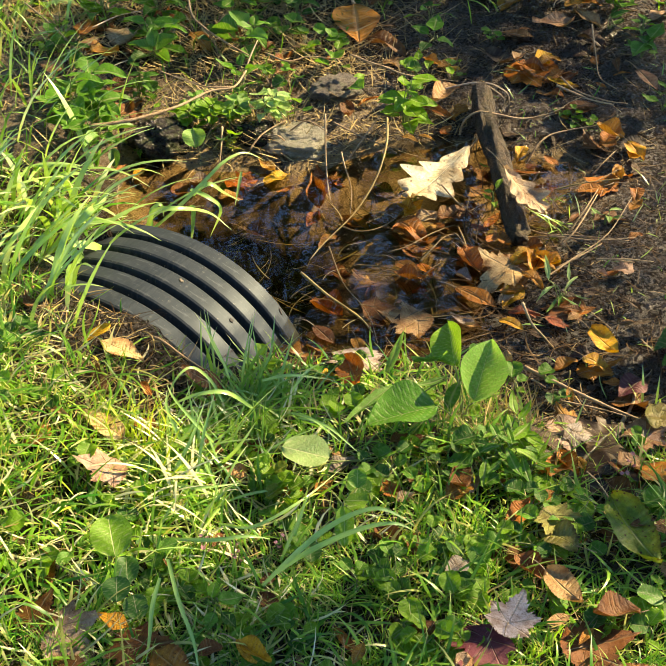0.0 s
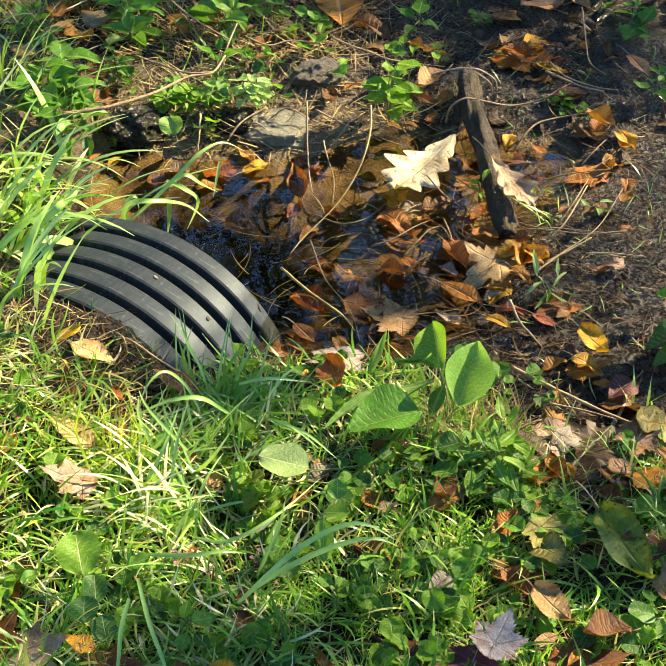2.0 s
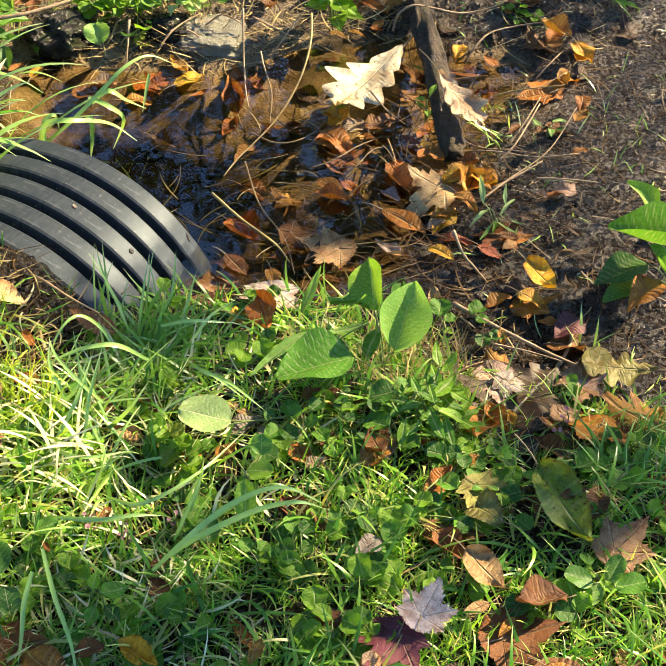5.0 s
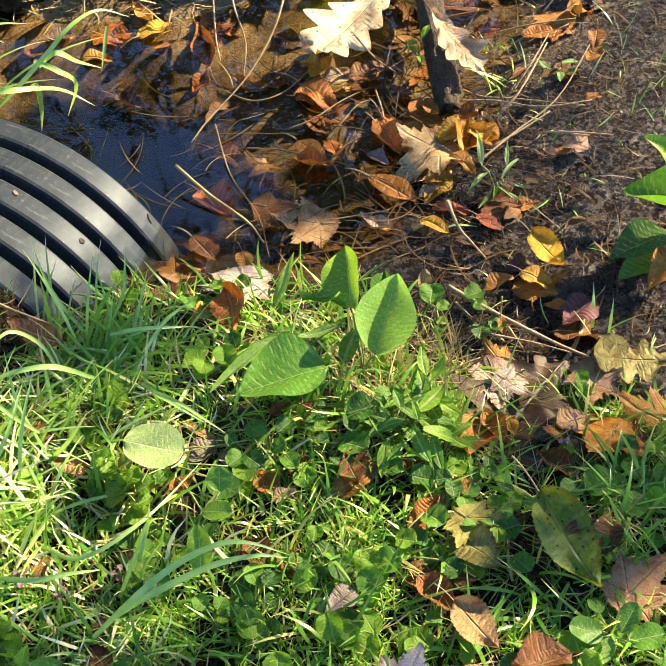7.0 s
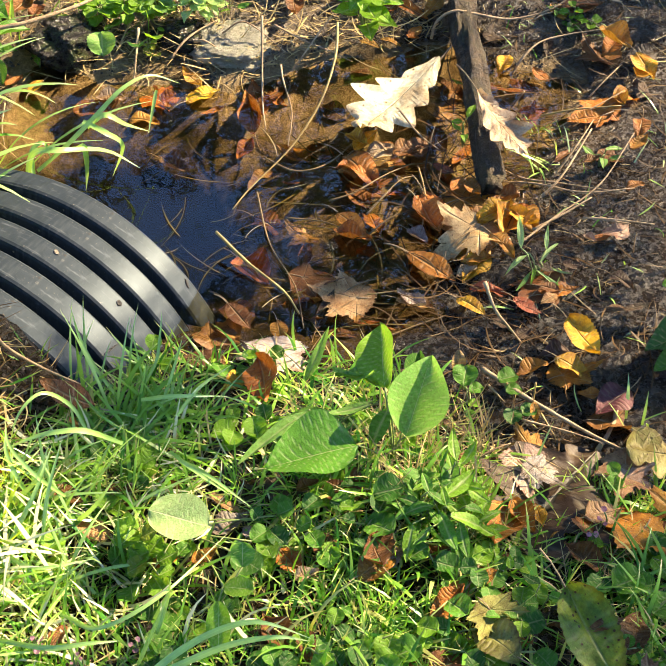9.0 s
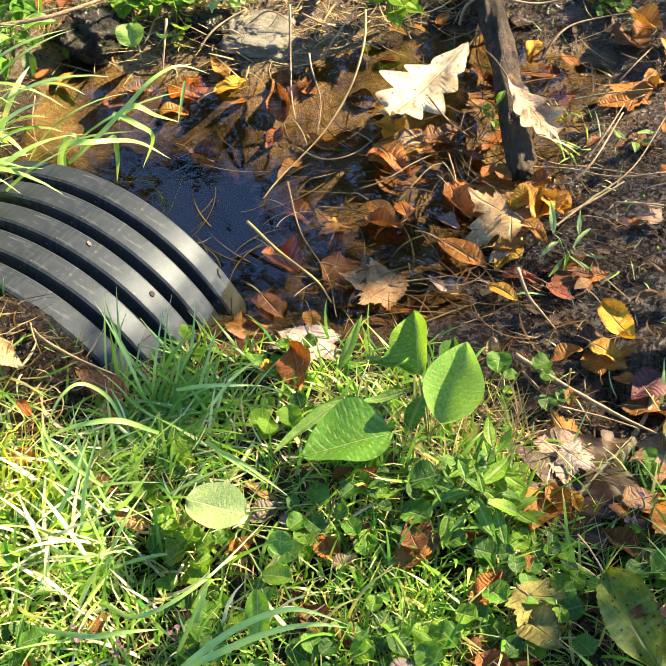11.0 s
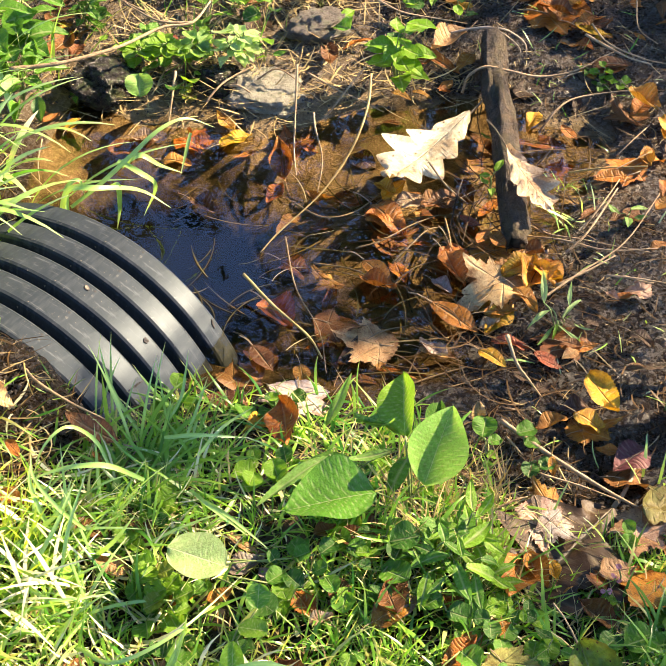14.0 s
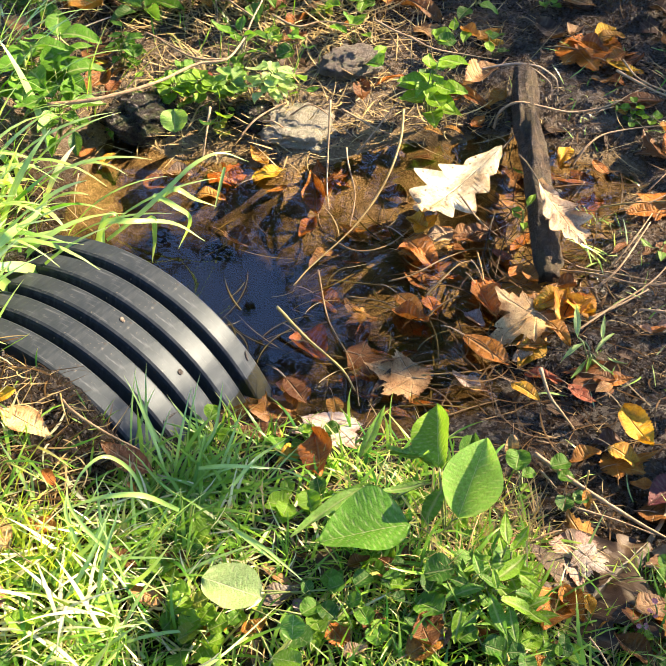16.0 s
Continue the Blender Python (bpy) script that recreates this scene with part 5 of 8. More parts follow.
plant("bank_weed", (-0.784, 0.412, 0.032), [("dock", (-0.753, 0.338, 0.110), (-0.705, 0.385, 0.097), "green", .8, 0), ("dock", (-0.758, 0.344, 0.113), (-0.766, 0.390, 0.140), "green", .7, 0), ("dock", (-0.733, 0.293, 0.093), (-0.727, 0.268, 0.057), "deep", .8, 0), ("dock", (-0.759, 0.300, 0.118), (-0.776, 0.233, 0.129), "green", .6, 0), ("dock", (-0.762, 0.271, 0.088), (-0.750, 0.217, 0.083), "green", .5, 0)], "broad green weed leaves among tall grass")
plant("dock_plant", (0.015, -0.446, 0.060), [("dock", (-0.005, -0.392, 0.145), (-0.022, -0.295, 0.158), "bright", .85, -35), ("dock", (0.027, -0.444, 0.116), (0.049, -0.355, 0.168), "mint", 1.0, 10), ("dock", (-0.005, -0.382, 0.141), (-0.073, -0.352, 0.120), "green", .55, 20), ("dock", (-0.029, -0.478, 0.134), (-0.137, -0.514, 0.126), "green", 1.2, 5), ("dock", (0.028, -0.378, 0.120), (0.034, -0.313, 0.122), "deep", .6, 0), ("blade", (0.003, -0.409, 0.130), (-0.018, -0.457, 0.100), "green", 1.2, 0)], "dock plant with broad green leaves at the water's edge")
plant("broad_grass", (-0.085, -0.427, 0.061), [("blade", (-0.096, -0.427, 0.130), (-0.173, -0.510, 0.119), "mint", .5, 0), ("blade", (-0.012, -0.407, 0.132), (-0.085, -0.438, 0.124), "mint", .5, 0), ("blade", (-0.053, -0.420, 0.116), (-0.138, -0.414, 0.104), "mint", .45, 0), ("blade", (-0.118, -0.318, 0.047), (-0.091, -0.264, 0.105), "mint", .55, 30), ("blade", (-0.073, -0.347, 0.108), (-0.012, -0.397, 0.158), "mint", .5, 0)], "broad blue-green grass blades beside the dock plant")
plant("chickweed", (0.083, -0.530, 0.066), [("blade", (0.083, -0.524, 0.124), (0.087, -0.462, 0.109), "green", 1.1, 0), ("blade", (0.077, -0.540, 0.130), (0.112, -0.490, 0.114), "bright", 1.1, 0), ("blade", (0.068, -0.549, 0.133), (0.030, -0.562, 0.126), "green", 1.1, 0), ("blade", (0.087, -0.570, 0.145), (0.133, -0.558, 0.107), "bright", 1.1, 0), ("blade", (0.074, -0.560, 0.135), (0.097, -0.599, 0.113), "green", 1.1, 0), ("blade", (0.063, -0.538, 0.131), (0.051, -0.506, 0.137), "green", 1.1, 0), ("blade", (0.045, -0.575, 0.126), (0.041, -0.617, 0.109), "bright", 1.1, 0), ("blade", (0.098, -0.564, 0.123), (0.111, -0.599, 0.101), "green", 1.1, 0), ("blade", (0.056, -0.551, 0.125), (0.022, -0.535, 0.124), "deep", 1.1, 0), ("blade", (0.082, -0.560, 0.145), (0.074, -0.540, 0.160), "bright", 1.1, 0), ("blade", (0.067, -0.576, 0.125), (0.048, -0.600, 0.116), "green", 1.1, 0), ("blade", (0.105, -0.543, 0.125), (0.134, -0.532, 0.100), "green", 1.1, 0)], "leafy green weed with pointed leaves")
plant("ground_ivy", (0.013, -0.501, 0.072), [("penny", (-0.005, -0.533, 0.114), (0.030, -0.522, 0.122), "deep", 1.1, 0), ("penny", (-0.009, -0.565, 0.103), (0.024, -0.584, 0.117), "green", 1, 0), ("penny", (-0.019, -0.596, 0.107), (0.005, -0.614, 0.111), "deep", 1, 0), ("penny", (0.041, -0.516, 0.100), (0.051, -0.481, 0.102), "green", 1, 0), ("penny", (0.045, -0.610, 0.108), (0.065, -0.595, 0.114), "green", 1, 0), ("penny", (0.072, -0.609, 0.105), (0.103, -0.612, 0.102), "deep", 1, 0)], "ground ivy with scalloped round leaves")
plant("pennywort", (0.094, -0.270, 0.009), [("penny", (0.097, -0.291, 0.040), (0.100, -0.259, 0.048), "green", 1.1, 0), ("penny", (0.106, -0.299, 0.039), (0.124, -0.289, 0.039), "green", 1, 0), ("penny", (0.105, -0.311, 0.028), (0.121, -0.312, 0.029), "bright", 1, 0), ("penny", (0.109, -0.312, 0.018), (0.108, -0.328, 0.017), "green", 1, 0)], "pennywort with small round leaves on mud")
plant("pennywort", (0.163, -0.258, 0.009), [("penny", (0.144, -0.275, 0.039), (0.170, -0.261, 0.039), "green", 1, 0), ("penny", (0.156, -0.286, 0.030), (0.177, -0.277, 0.028), "green", 1, 0)], "pennywort with small round leaves on mud")
plant("pennywort", (0.178, -0.311, 0.011), [("penny", (0.168, -0.315, 0.031), (0.164, -0.341, 0.030), "deep", 1, 0), ("penny", (0.178, -0.323, 0.031), (0.196, -0.310, 0.031), "deep", 1.1, 0)], "pennywort with small round leaves on mud")
plant("ground_ivy", (-0.084, -0.554, 0.074), [("penny", (-0.083, -0.564, 0.115), (-0.068, -0.544, 0.114), "deep", 1, 0), ("penny", (-0.101, -0.567, 0.106), (-0.123, -0.549, 0.107), "green", 1, 0), ("penny", (-0.075, -0.588, 0.104), (-0.058, -0.607, 0.107), "green", 1, 0), ("penny", (-0.099, -0.607, 0.104), (-0.120, -0.591, 0.105), "deep", 1, 0), ("penny", (-0.088, -0.591, 0.114), (-0.071, -0.585, 0.125), "green", 1, 0)], "ground ivy with round leaves in the grass")
plant("seedling", (0.287, -0.591, 0.056), [("penny", (0.266, -0.611, 0.090), (0.248, -0.632, 0.096), "green", 1, 0), ("penny", (0.280, -0.603, 0.089), (0.298, -0.583, 0.086), "deep", 1, 0), ("penny", (0.285, -0.613, 0.082), (0.304, -0.616, 0.094), "green", 1.1, 0)], "small green weed with round leaves")
plant("plantain", (-0.222, -0.596, 0.080), [("round", (-0.254, -0.615, 0.159), (-0.183, -0.624, 0.155), "frost", .85, 5), ("round", (-0.156, -0.634, 0.118), (-0.121, -0.654, 0.119), "green", .9, 0), ("round", (-0.155, -0.682, 0.114), (-0.127, -0.668, 0.111), "bright", .7, 0), ("round", (-0.157, -0.708, 0.104), (-0.145, -0.691, 0.115), "green", .7, 0)], "broad oval plantain leaf lying on the grass")
plant("ground_ivy", (-0.278, -0.637, 0.080), [("penny", (-0.287, -0.643, 0.119), (-0.270, -0.618, 0.119), "bright", 1, 0), ("penny", (-0.254, -0.646, 0.110), (-0.241, -0.623, 0.118), "bright", 1, 0), ("penny", (-0.271, -0.670, 0.109), (-0.251, -0.657, 0.119), "lime", 1, 0), ("penny", (-0.235, -0.668, 0.109), (-0.220, -0.656, 0.110), "bright", 1, 0), ("penny", (-0.219, -0.640, 0.109), (-0.210, -0.623, 0.109), "green", 1, 0)], "ground ivy leaves lit by the sun")
tuft((-0.320, -0.467, 0.071), 60, (0.08, 0.15), (0.0036, 0.0068), "thick tuft of green grass in front of the pipe", None, (0.5, 1.3), (0.7, 2.1), 0.035, SHADE_TONED)
tuft((-0.262, -0.454, 0.069), 34, (0.06, 0.13), (0.003, 0.005), "tuft of green grass in front of the pipe", None, (0.6, 1.4), (0.3, 1.3), 0.03, SHADE_TONED)
tuft((-0.367, -0.495, 0.081), 40, (0.08, 0.14), (0.0036, 0.0065), "tuft of green grass in front of the pipe", None, (0.5, 1.3), (0.7, 2.1), 0.035, SHADE_TONED)
tuft((-0.396, -0.608, 0.086), 40, (0.08, 0.16), (0.003, 0.005), "tuft of sunlit yellow-green grass", None, (0.2, 1.0), (0.3, 1.2), 0.04)
tuft((-0.476, -0.604, 0.108), 50, (0.05, 0.10), (0.0012, 0.0025), "fine tuft of yellow-green grass", None, (0.0, 0.6), (0.1, 0.7), 0.04, SUN_TONED)
tuft((-0.521, -0.592, 0.120), 60, (0.05, 0.11), (0.0014, 0.003), "bright sunlit tuft of fine yellow-green grass", None, (0.0, 0.7), (0.1, 0.8), 0.035, SUN_TONED)
tuft((-0.469, -0.590, 0.110), 50, (0.04, 0.09), (0.0014, 0.003), "bright sunlit tuft of fine yellow-green grass", None, (0.0, 0.7), (0.1, 0.8), 0.03, SUN_TONED)
tuft((-0.627, -0.520, 0.125), 34, (0.06, 0.12), (0.0028, 0.0055), "pale sunlit tuft of broad grass blades", None, (0.3, 1.2), (0.4, 1.6), 0.045, SUN_TONED)
tuft((-0.576, -0.586, 0.125), 34, (0.06, 0.12), (0.0028, 0.0055), "pale sunlit tuft of broad grass blades", None, (0.3, 1.2), (0.4, 1.6), 0.045, LUSH)
tuft((-0.604, -0.640, 0.125), 34, (0.06, 0.12), (0.0028, 0.0055), "pale sunlit tuft of broad grass blades", None, (0.3, 1.2), (0.4, 1.6), 0.045, LUSH)
tuft((-0.518, -0.639, 0.125), 34, (0.06, 0.12), (0.0028, 0.0055), "pale sunlit tuft of broad grass blades", None, (0.3, 1.2), (0.4, 1.6), 0.045, SUN_TONED)
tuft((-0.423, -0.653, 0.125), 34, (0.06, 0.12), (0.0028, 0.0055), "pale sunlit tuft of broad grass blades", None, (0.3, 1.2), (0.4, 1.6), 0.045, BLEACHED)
tuft((-0.389, -0.696, 0.092), 40, (0.07, 0.14), (0.003, 0.005), "tuft of sunlit yellow-green grass", None, (0.3, 1.1), (0.3, 1.2), 0.05)
tuft((-0.382, -0.401, 0.056), 6, (0.10, 0.20), (0.003, 0.0045), "few long grass blades before the pipe", (2.0, 0.5), (0.1, 0.6), (0.5, 1.5), 0.03)
tuft((-0.300, -0.389, 0.051), 9, (0.06, 0.14), (0.003, 0.0045), "few long grass blades before the pipe", None, (0.1, 0.8), (0.5, 1.5), 0.04)
plant("plantain", (-0.458, -0.818, 0.115), [("round", (-0.441, -0.852, 0.176), (-0.462, -0.799, 0.194), "bright", .95, 0)], "round heart-shaped green leaf in the grass")
plant("ground_ivy", (-0.435, -0.877, 0.118), [("round", (-0.428, -0.908, 0.156), (-0.434, -0.877, 0.168), "deep", 1.1, 0), ("round", (-0.399, -0.919, 0.137), (-0.411, -0.891, 0.151), "deep", 1, 0), ("round", (-0.421, -0.877, 0.154), (-0.432, -0.837, 0.161), "deep", .8, 0), ("round", (-0.509, -0.875, 0.177), (-0.502, -0.850, 0.175), "green", .8, 0), ("round", (-0.403, -0.798, 0.129), (-0.375, -0.786, 0.134), "green", .8, 0)], "round dark green violet leaves in shade")
plant("nettle", (-0.315, -0.857, 0.092), [("weed", (-0.303, -0.904, 0.146), (-0.309, -0.926, 0.139), "green", 1.3, 0), ("weed", (-0.300, -0.892, 0.154), (-0.271, -0.875, 0.142), "green", 1.2, 0), ("weed", (-0.310, -0.887, 0.153), (-0.307, -0.865, 0.162), "bright", 1.1, 0), ("weed", (-0.296, -0.895, 0.134), (-0.275, -0.909, 0.126), "deep", 1.2, 0)], "green weed with toothed pointed leaves in shade")
tuft((-0.758, -0.074, 0.096), 22, (0.18, 0.32), (0.009, 0.016), "tall bright sunlit grass on the bank beside the pipe", (-0.5, 0.8), (0.1, 0.7), (0.5, 1.6), 0.05)
tuft((-0.810, 0.199, 0.052), 20, (0.16, 0.28), (0.008, 0.014), "tall bright sunlit grass on the bank beside the pipe", (-0.5, 0.9), (0.1, 0.7), (0.5, 1.6), 0.05)
tuft((-0.673, -0.344, 0.175), 12, (0.13, 0.24), (0.008, 0.014), "tall bright grass on the bank beside the pipe", (0.2, 0.9), (0.1, 0.6), (0.4, 1.2), 0.04)
tuft((-0.693, 0.134, -0.011), 3, (0.16, 0.26), (0.005, 0.007), "long grass blades arching over the water", (0.3, 0.4), (0.4, 0.8), (0.5, 1.4), 0.015)
tuft((-0.677, -0.078, 0.070), 5, (0.12, 0.2), (0.006, 0.009), "broad grass blades hanging over the pipe", (-0.1, 0.4), (0.5, 0.9), (0.5, 1.2), 0.02)
tuft((-0.830, 0.402, 0.063), 8, (0.12, 0.24), (0.004, 0.007), "tall grass on the bank by the water", (-0.6, 0.9), (0.1, 0.7), (0.4, 1.4), 0.05)
plant("dock_plant", (0.476, -0.172, 0.020), [("dock", (0.452, -0.061, 0.090), (0.401, -0.031, 0.130), "bright", 0.9, 0), ("dock", (0.476, -0.145, 0.090), (0.360, -0.132, 0.100), "green", 0.85, 0), ("dock", (0.432, -0.166, 0.070), (0.345, -0.198, 0.050), "deep", 0.9, 0), ("dock", (0.426, -0.194, 0.050), (0.359, -0.224, 0.035), "green", 0.9, 0), ("dock", (0.469, -0.195, 0.060), (0.429, -0.148, 0.090), "green", 0.8, 0)], "dock plant with broad green leaves on the mud")
fallen("ovate", (0.449, -0.196, 0.070), (0.393, -0.257, 0.060), "amber", "m", 1.0, 0)
fallen("oak", (0.425, -0.375, 0.042), (0.312, -0.377, 0.038), "olive", "m", 1.1, 0)
fallen("maple", (0.410, -0.469, 0.031), (0.332, -0.447, 0.032), "amber", "m")
fallen("maple", (0.313, -0.746, 0.103), (0.358, -0.698, 0.105), "tan", "g")
plant("plantain", (0.300, -0.785, 0.080), [("round", (0.281, -0.800, 0.110), (0.245, -0.791, 0.118), "green", .8, 0), ("round", (0.293, -0.804, 0.109), (0.258, -0.821, 0.101), "mint", .8, 0), ("round", (0.299, -0.794, 0.110), (0.316, -0.767, 0.126), "green", .7, 0), ("round", (0.307, -0.803, 0.110), (0.344, -0.796, 0.119), "green", .8, 0)], "broad-leaved plantain in the grass")
plant("bank_weed", (-0.076, 0.962, 0.048), [("weed", (-0.088, 0.930, 0.085), (-0.132, 0.950, 0.096), "green", 1.2, 0), ("weed", (-0.077, 0.921, 0.096), (-0.069, 0.982, 0.107), "green", 1.2, 0), ("weed", (-0.066, 0.906, 0.086), (-0.023, 0.905, 0.072), "green", 1.2, 0), ("weed", (-0.086, 0.900, 0.077), (-0.105, 0.858, 0.073), "deep", 1.2, 0)], "leafy green weed in shade on the mud")
plant("bank_weed", (0.460, 0.943, 0.074), [("weed", (0.436, 0.884, 0.112), (0.401, 0.827, 0.105), "green", 1.2, 0), ("weed", (0.445, 0.886, 0.122), (0.479, 0.936, 0.134), "green", 1.2, 0), ("weed", (0.458, 0.884, 0.102), (0.417, 0.909, 0.122), "deep", 1.2, 0)], "leafy green weed in shade on the mud")
plant("bank_weed", (-0.765, 0.807, 0.051), [("dock", (-0.738, 0.713, 0.110), (-0.801, 0.723, 0.123), "green", .8, 0), ("dock", (-0.728, 0.713, 0.110), (-0.681, 0.743, 0.131), "green", .8, 0), ("dock", (-0.738, 0.714, 0.120), (-0.744, 0.756, 0.154), "green", .8, 0), ("dock", (-0.754, 0.728, 0.091), (-0.795, 0.680, 0.090), "deep", .8, 0), ("dock", (-0.733, 0.729, 0.091), (-0.696, 0.696, 0.088), "green", .8, 0)], "broad green weed on the sunlit bank")
rosette("bank_weed", (-0.515, 0.841, 0.048), "weed", 9, 0.05, "green", "leafy green weed on the bank", 0.06, 0.4)
rosette("bank_weed", (-0.584, 1.010, 0.069), "weed", 12, 0.05, "green", "leafy green weed on the bank", 0.06, 0.4)
rosette("bank_weed", (-0.428, 1.008, 0.066), "weed", 10, 0.05, "deep", "leafy green weed on the bank", 0.06, 0.4)
rosette("bank_weed", (0.389, 1.107, 0.086), "weed", 10, 0.045, "green", "leafy green weed on the bank", 0.05, 0.4)
rosette("bank_weed", (-1.110, 0.908, 0.100), "weed", 10, 0.05, "bright", "leafy green weed on the bank", 0.06, 0.4)
rosette("bank_weed", (-0.891, 0.865, 0.097), "weed", 10, 0.05, "bright", "leafy green weed on the bank", 0.06, 0.4)
tuft((-0.983, 0.430, 0.102), 24, (0.1, 0.24), (0.004, 0.007), "tall green grass on the far bank", (-0.6, 1.2), (0.1, 0.8), (0.4, 1.4), 0.07)
tuft((-1.130, 0.830, 0.100), 40, (0.1, 0.22), (0.004, 0.007), "tall green grass on the far bank", (-0.6, 1.2), (0.1, 0.8), (0.4, 1.4), 0.07)
ribbon([(-0.599, 0.051, 0.060), (-0.551, 0.070, 0.100), (-0.504, 0.104, 0.140), (-0.466, 0.138, 0.170), (-0.431, 0.176, 0.170), (-0.395, 0.214, 0.130)], .006, "long grass blade arching over the water")
ribbon([(-0.529, 0.120, 0.100), (-0.496, 0.118, 0.130), (-0.471, 0.136, 0.100), (-0.448, 0.184, 0.050)], .007, "bent grass blade hanging over the water")
ribbon([(-0.531, 0.110, 0.120), (-0.493, 0.099, 0.110), (-0.475, 0.117, 0.070), (-0.498, 0.109, 0.010)], .007, "grass blade drooping to the water")
ribbon([(-0.533, 0.067, 0.100), (-0.517, 0.059, 0.110), (-0.523, 0.070, 0.060), (-0.528, 0.058, 0.020)], .007, "grass blade drooping to the water")
ribbon([(-0.600, 0.012, 0.080), (-0.585, 0.024, 0.120), (-0.539, 0.025, 0.130), (-0.494, 0.091, 0.080), (-0.459, 0.137, 0.010)], .008, "bent grass blade over the pipe mouth")
ribbon([(-0.590, 0.014, 0.080), (-0.595, 0.040, 0.110), (-0.577, 0.050, 0.120), (-0.576, 0.060, 0.080)], .006, "bent grass blade over the pipe mouth")
ribbon([(-0.462, 0.296, 0.050), (-0.465, 0.274, 0.030), (-0.469, 0.239, 0.000)], .005, "grass blade standing in the water")
ribbon([(-0.698, -0.154, 0.155), (-0.670, -0.140, 0.094), (-0.637, -0.121, 0.052), (-0.620, -0.110, 0.056), (-0.618, -0.075, 0.060)], .016, "broad grass blade hanging over the pipe")
ribbon([(-0.696, -0.155, 0.162), (-0.666, -0.107, 0.124), (-0.645, -0.074, 0.075), (-0.622, -0.069, 0.061)], .014, "broad grass blade hanging over the pipe")
ribbon([(-0.677, -0.112, 0.112), (-0.634, -0.071, 0.086), (-0.598, -0.023, 0.064)], .010, "grass blade lying over the pipe")
ribbon([(-0.670, -0.180, 0.218), (-0.643, -0.161, 0.243), (-0.650, -0.085, 0.205), (-0.652, -0.030, 0.193)], .010, "broad sunlit grass blade")
ribbon([(-0.353, -0.399, 0.076), (-0.387, -0.373, 0.106), (-0.408, -0.352, 0.137), (-0.419, -0.335, 0.181)], 0.0037, "grass blade standing before the pipe")
ribbon([(-0.326, -0.413, 0.079), (-0.315, -0.405, 0.116), (-0.305, -0.398, 0.164)], 0.0031, "grass blade standing before the pipe")
ribbon([(-0.293, -0.419, 0.082), (-0.278, -0.382, 0.128), (-0.267, -0.360, 0.167)], 0.0031, "grass blade standing before the pipe")
ribbon([(-0.327, -0.381, 0.077), (-0.309, -0.357, 0.108), (-0.306, -0.332, 0.135), (-0.306, -0.310, 0.157)], 0.0031, "grass blade standing before the pipe")
ribbon([(-0.315, -0.504, 0.126), (-0.347, -0.527, 0.176), (-0.380, -0.539, 0.184), (-0.414, -0.543, 0.170), (-0.456, -0.548, 0.141)], 0.0050, "long arching grass blade before the pipe")
ribbon([(-0.365, -0.487, 0.120), (-0.386, -0.471, 0.149), (-0.412, -0.483, 0.183), (-0.434, -0.512, 0.174), (-0.449, -0.533, 0.129)], 0.0037, "long arching grass blade before the pipe")
ribbon([(-0.260, -0.448, 0.118), (-0.240, -0.404, 0.123), (-0.218, -0.320, 0.072)], 0.0037, "grass blade leaning to the water")
ribbon([(-0.312, -0.425, 0.113), (-0.264, -0.429, 0.133), (-0.207, -0.394, 0.098)], 0.0043, "grass blade leaning to the water")
ribbon([(-0.403, -0.590, 0.107), (-0.418, -0.584, 0.150), (-0.433, -0.564, 0.174), (-0.437, -0.539, 0.186)], 0.0043, "pale sunlit grass blade")
ribbon([(-0.411, -0.657, 0.123), (-0.386, -0.616, 0.165), (-0.372, -0.566, 0.199)], 0.0043, "pale sunlit grass blade")
ribbon([(-0.231, -0.722, 0.102), (-0.215, -0.707, 0.131), (-0.202, -0.707, 0.151)], 0.0037, "pale sunlit blade of grass")
ribbon([(-0.242, -0.521, 0.130), (-0.195, -0.556, 0.151), (-0.143, -0.566, 0.107)], 0.0037, "grass blade falling towards the stream")
ribbon([(-0.255, -0.510, 0.128), (-0.214, -0.555, 0.160), (-0.172, -0.559, 0.121)], 0.0037, "grass blade falling towards the stream")
ribbon([(-0.252, -0.835, 0.119), (-0.201, -0.809, 0.172), (-0.161, -0.785, 0.197), (-0.121, -0.767, 0.208), (-0.090, -0.759, 0.200), (-0.050, -0.749, 0.159)], .0055, "long arching broad grass blade over the lawn")
ribbon([(-0.238, -0.815, 0.121), (-0.191, -0.803, 0.160), (-0.130, -0.776, 0.178), (-0.083, -0.763, 0.181), (-0.052, -0.747, 0.149)], .0055, "long arching broad grass blade over the lawn")
ribbon([(-0.223, -0.748, 0.106), (-0.212, -0.719, 0.142), (-0.205, -0.707, 0.181)], 0.0037, "upright grass blade in the lawn")
ribbon([(-0.369, -0.860, 0.189), (-0.346, -0.909, 0.166), (-0.320, -0.954, 0.150), (-0.307, -0.991, 0.120)], 0.0043, "long grass blade leaning over the lawn")
ribbon([(-0.372, -0.893, 0.192), (-0.377, -0.922, 0.172), (-0.377, -0.951, 0.145), (-0.378, -0.974, 0.127)], 0.0043, "grey-green grass blade leaning over the lawn")
ribbon([(-0.374, -0.647, 0.124), (-0.369, -0.611, 0.171), (-0.357, -0.564, 0.216)], 0.0037, "grass blade in the lawn")
ribbon([(-0.359, -0.595, 0.138), (-0.385, -0.600, 0.183), (-0.416, -0.581, 0.209), (-0.438, -0.536, 0.196)], 0.0037, "grass blade in the lawn")
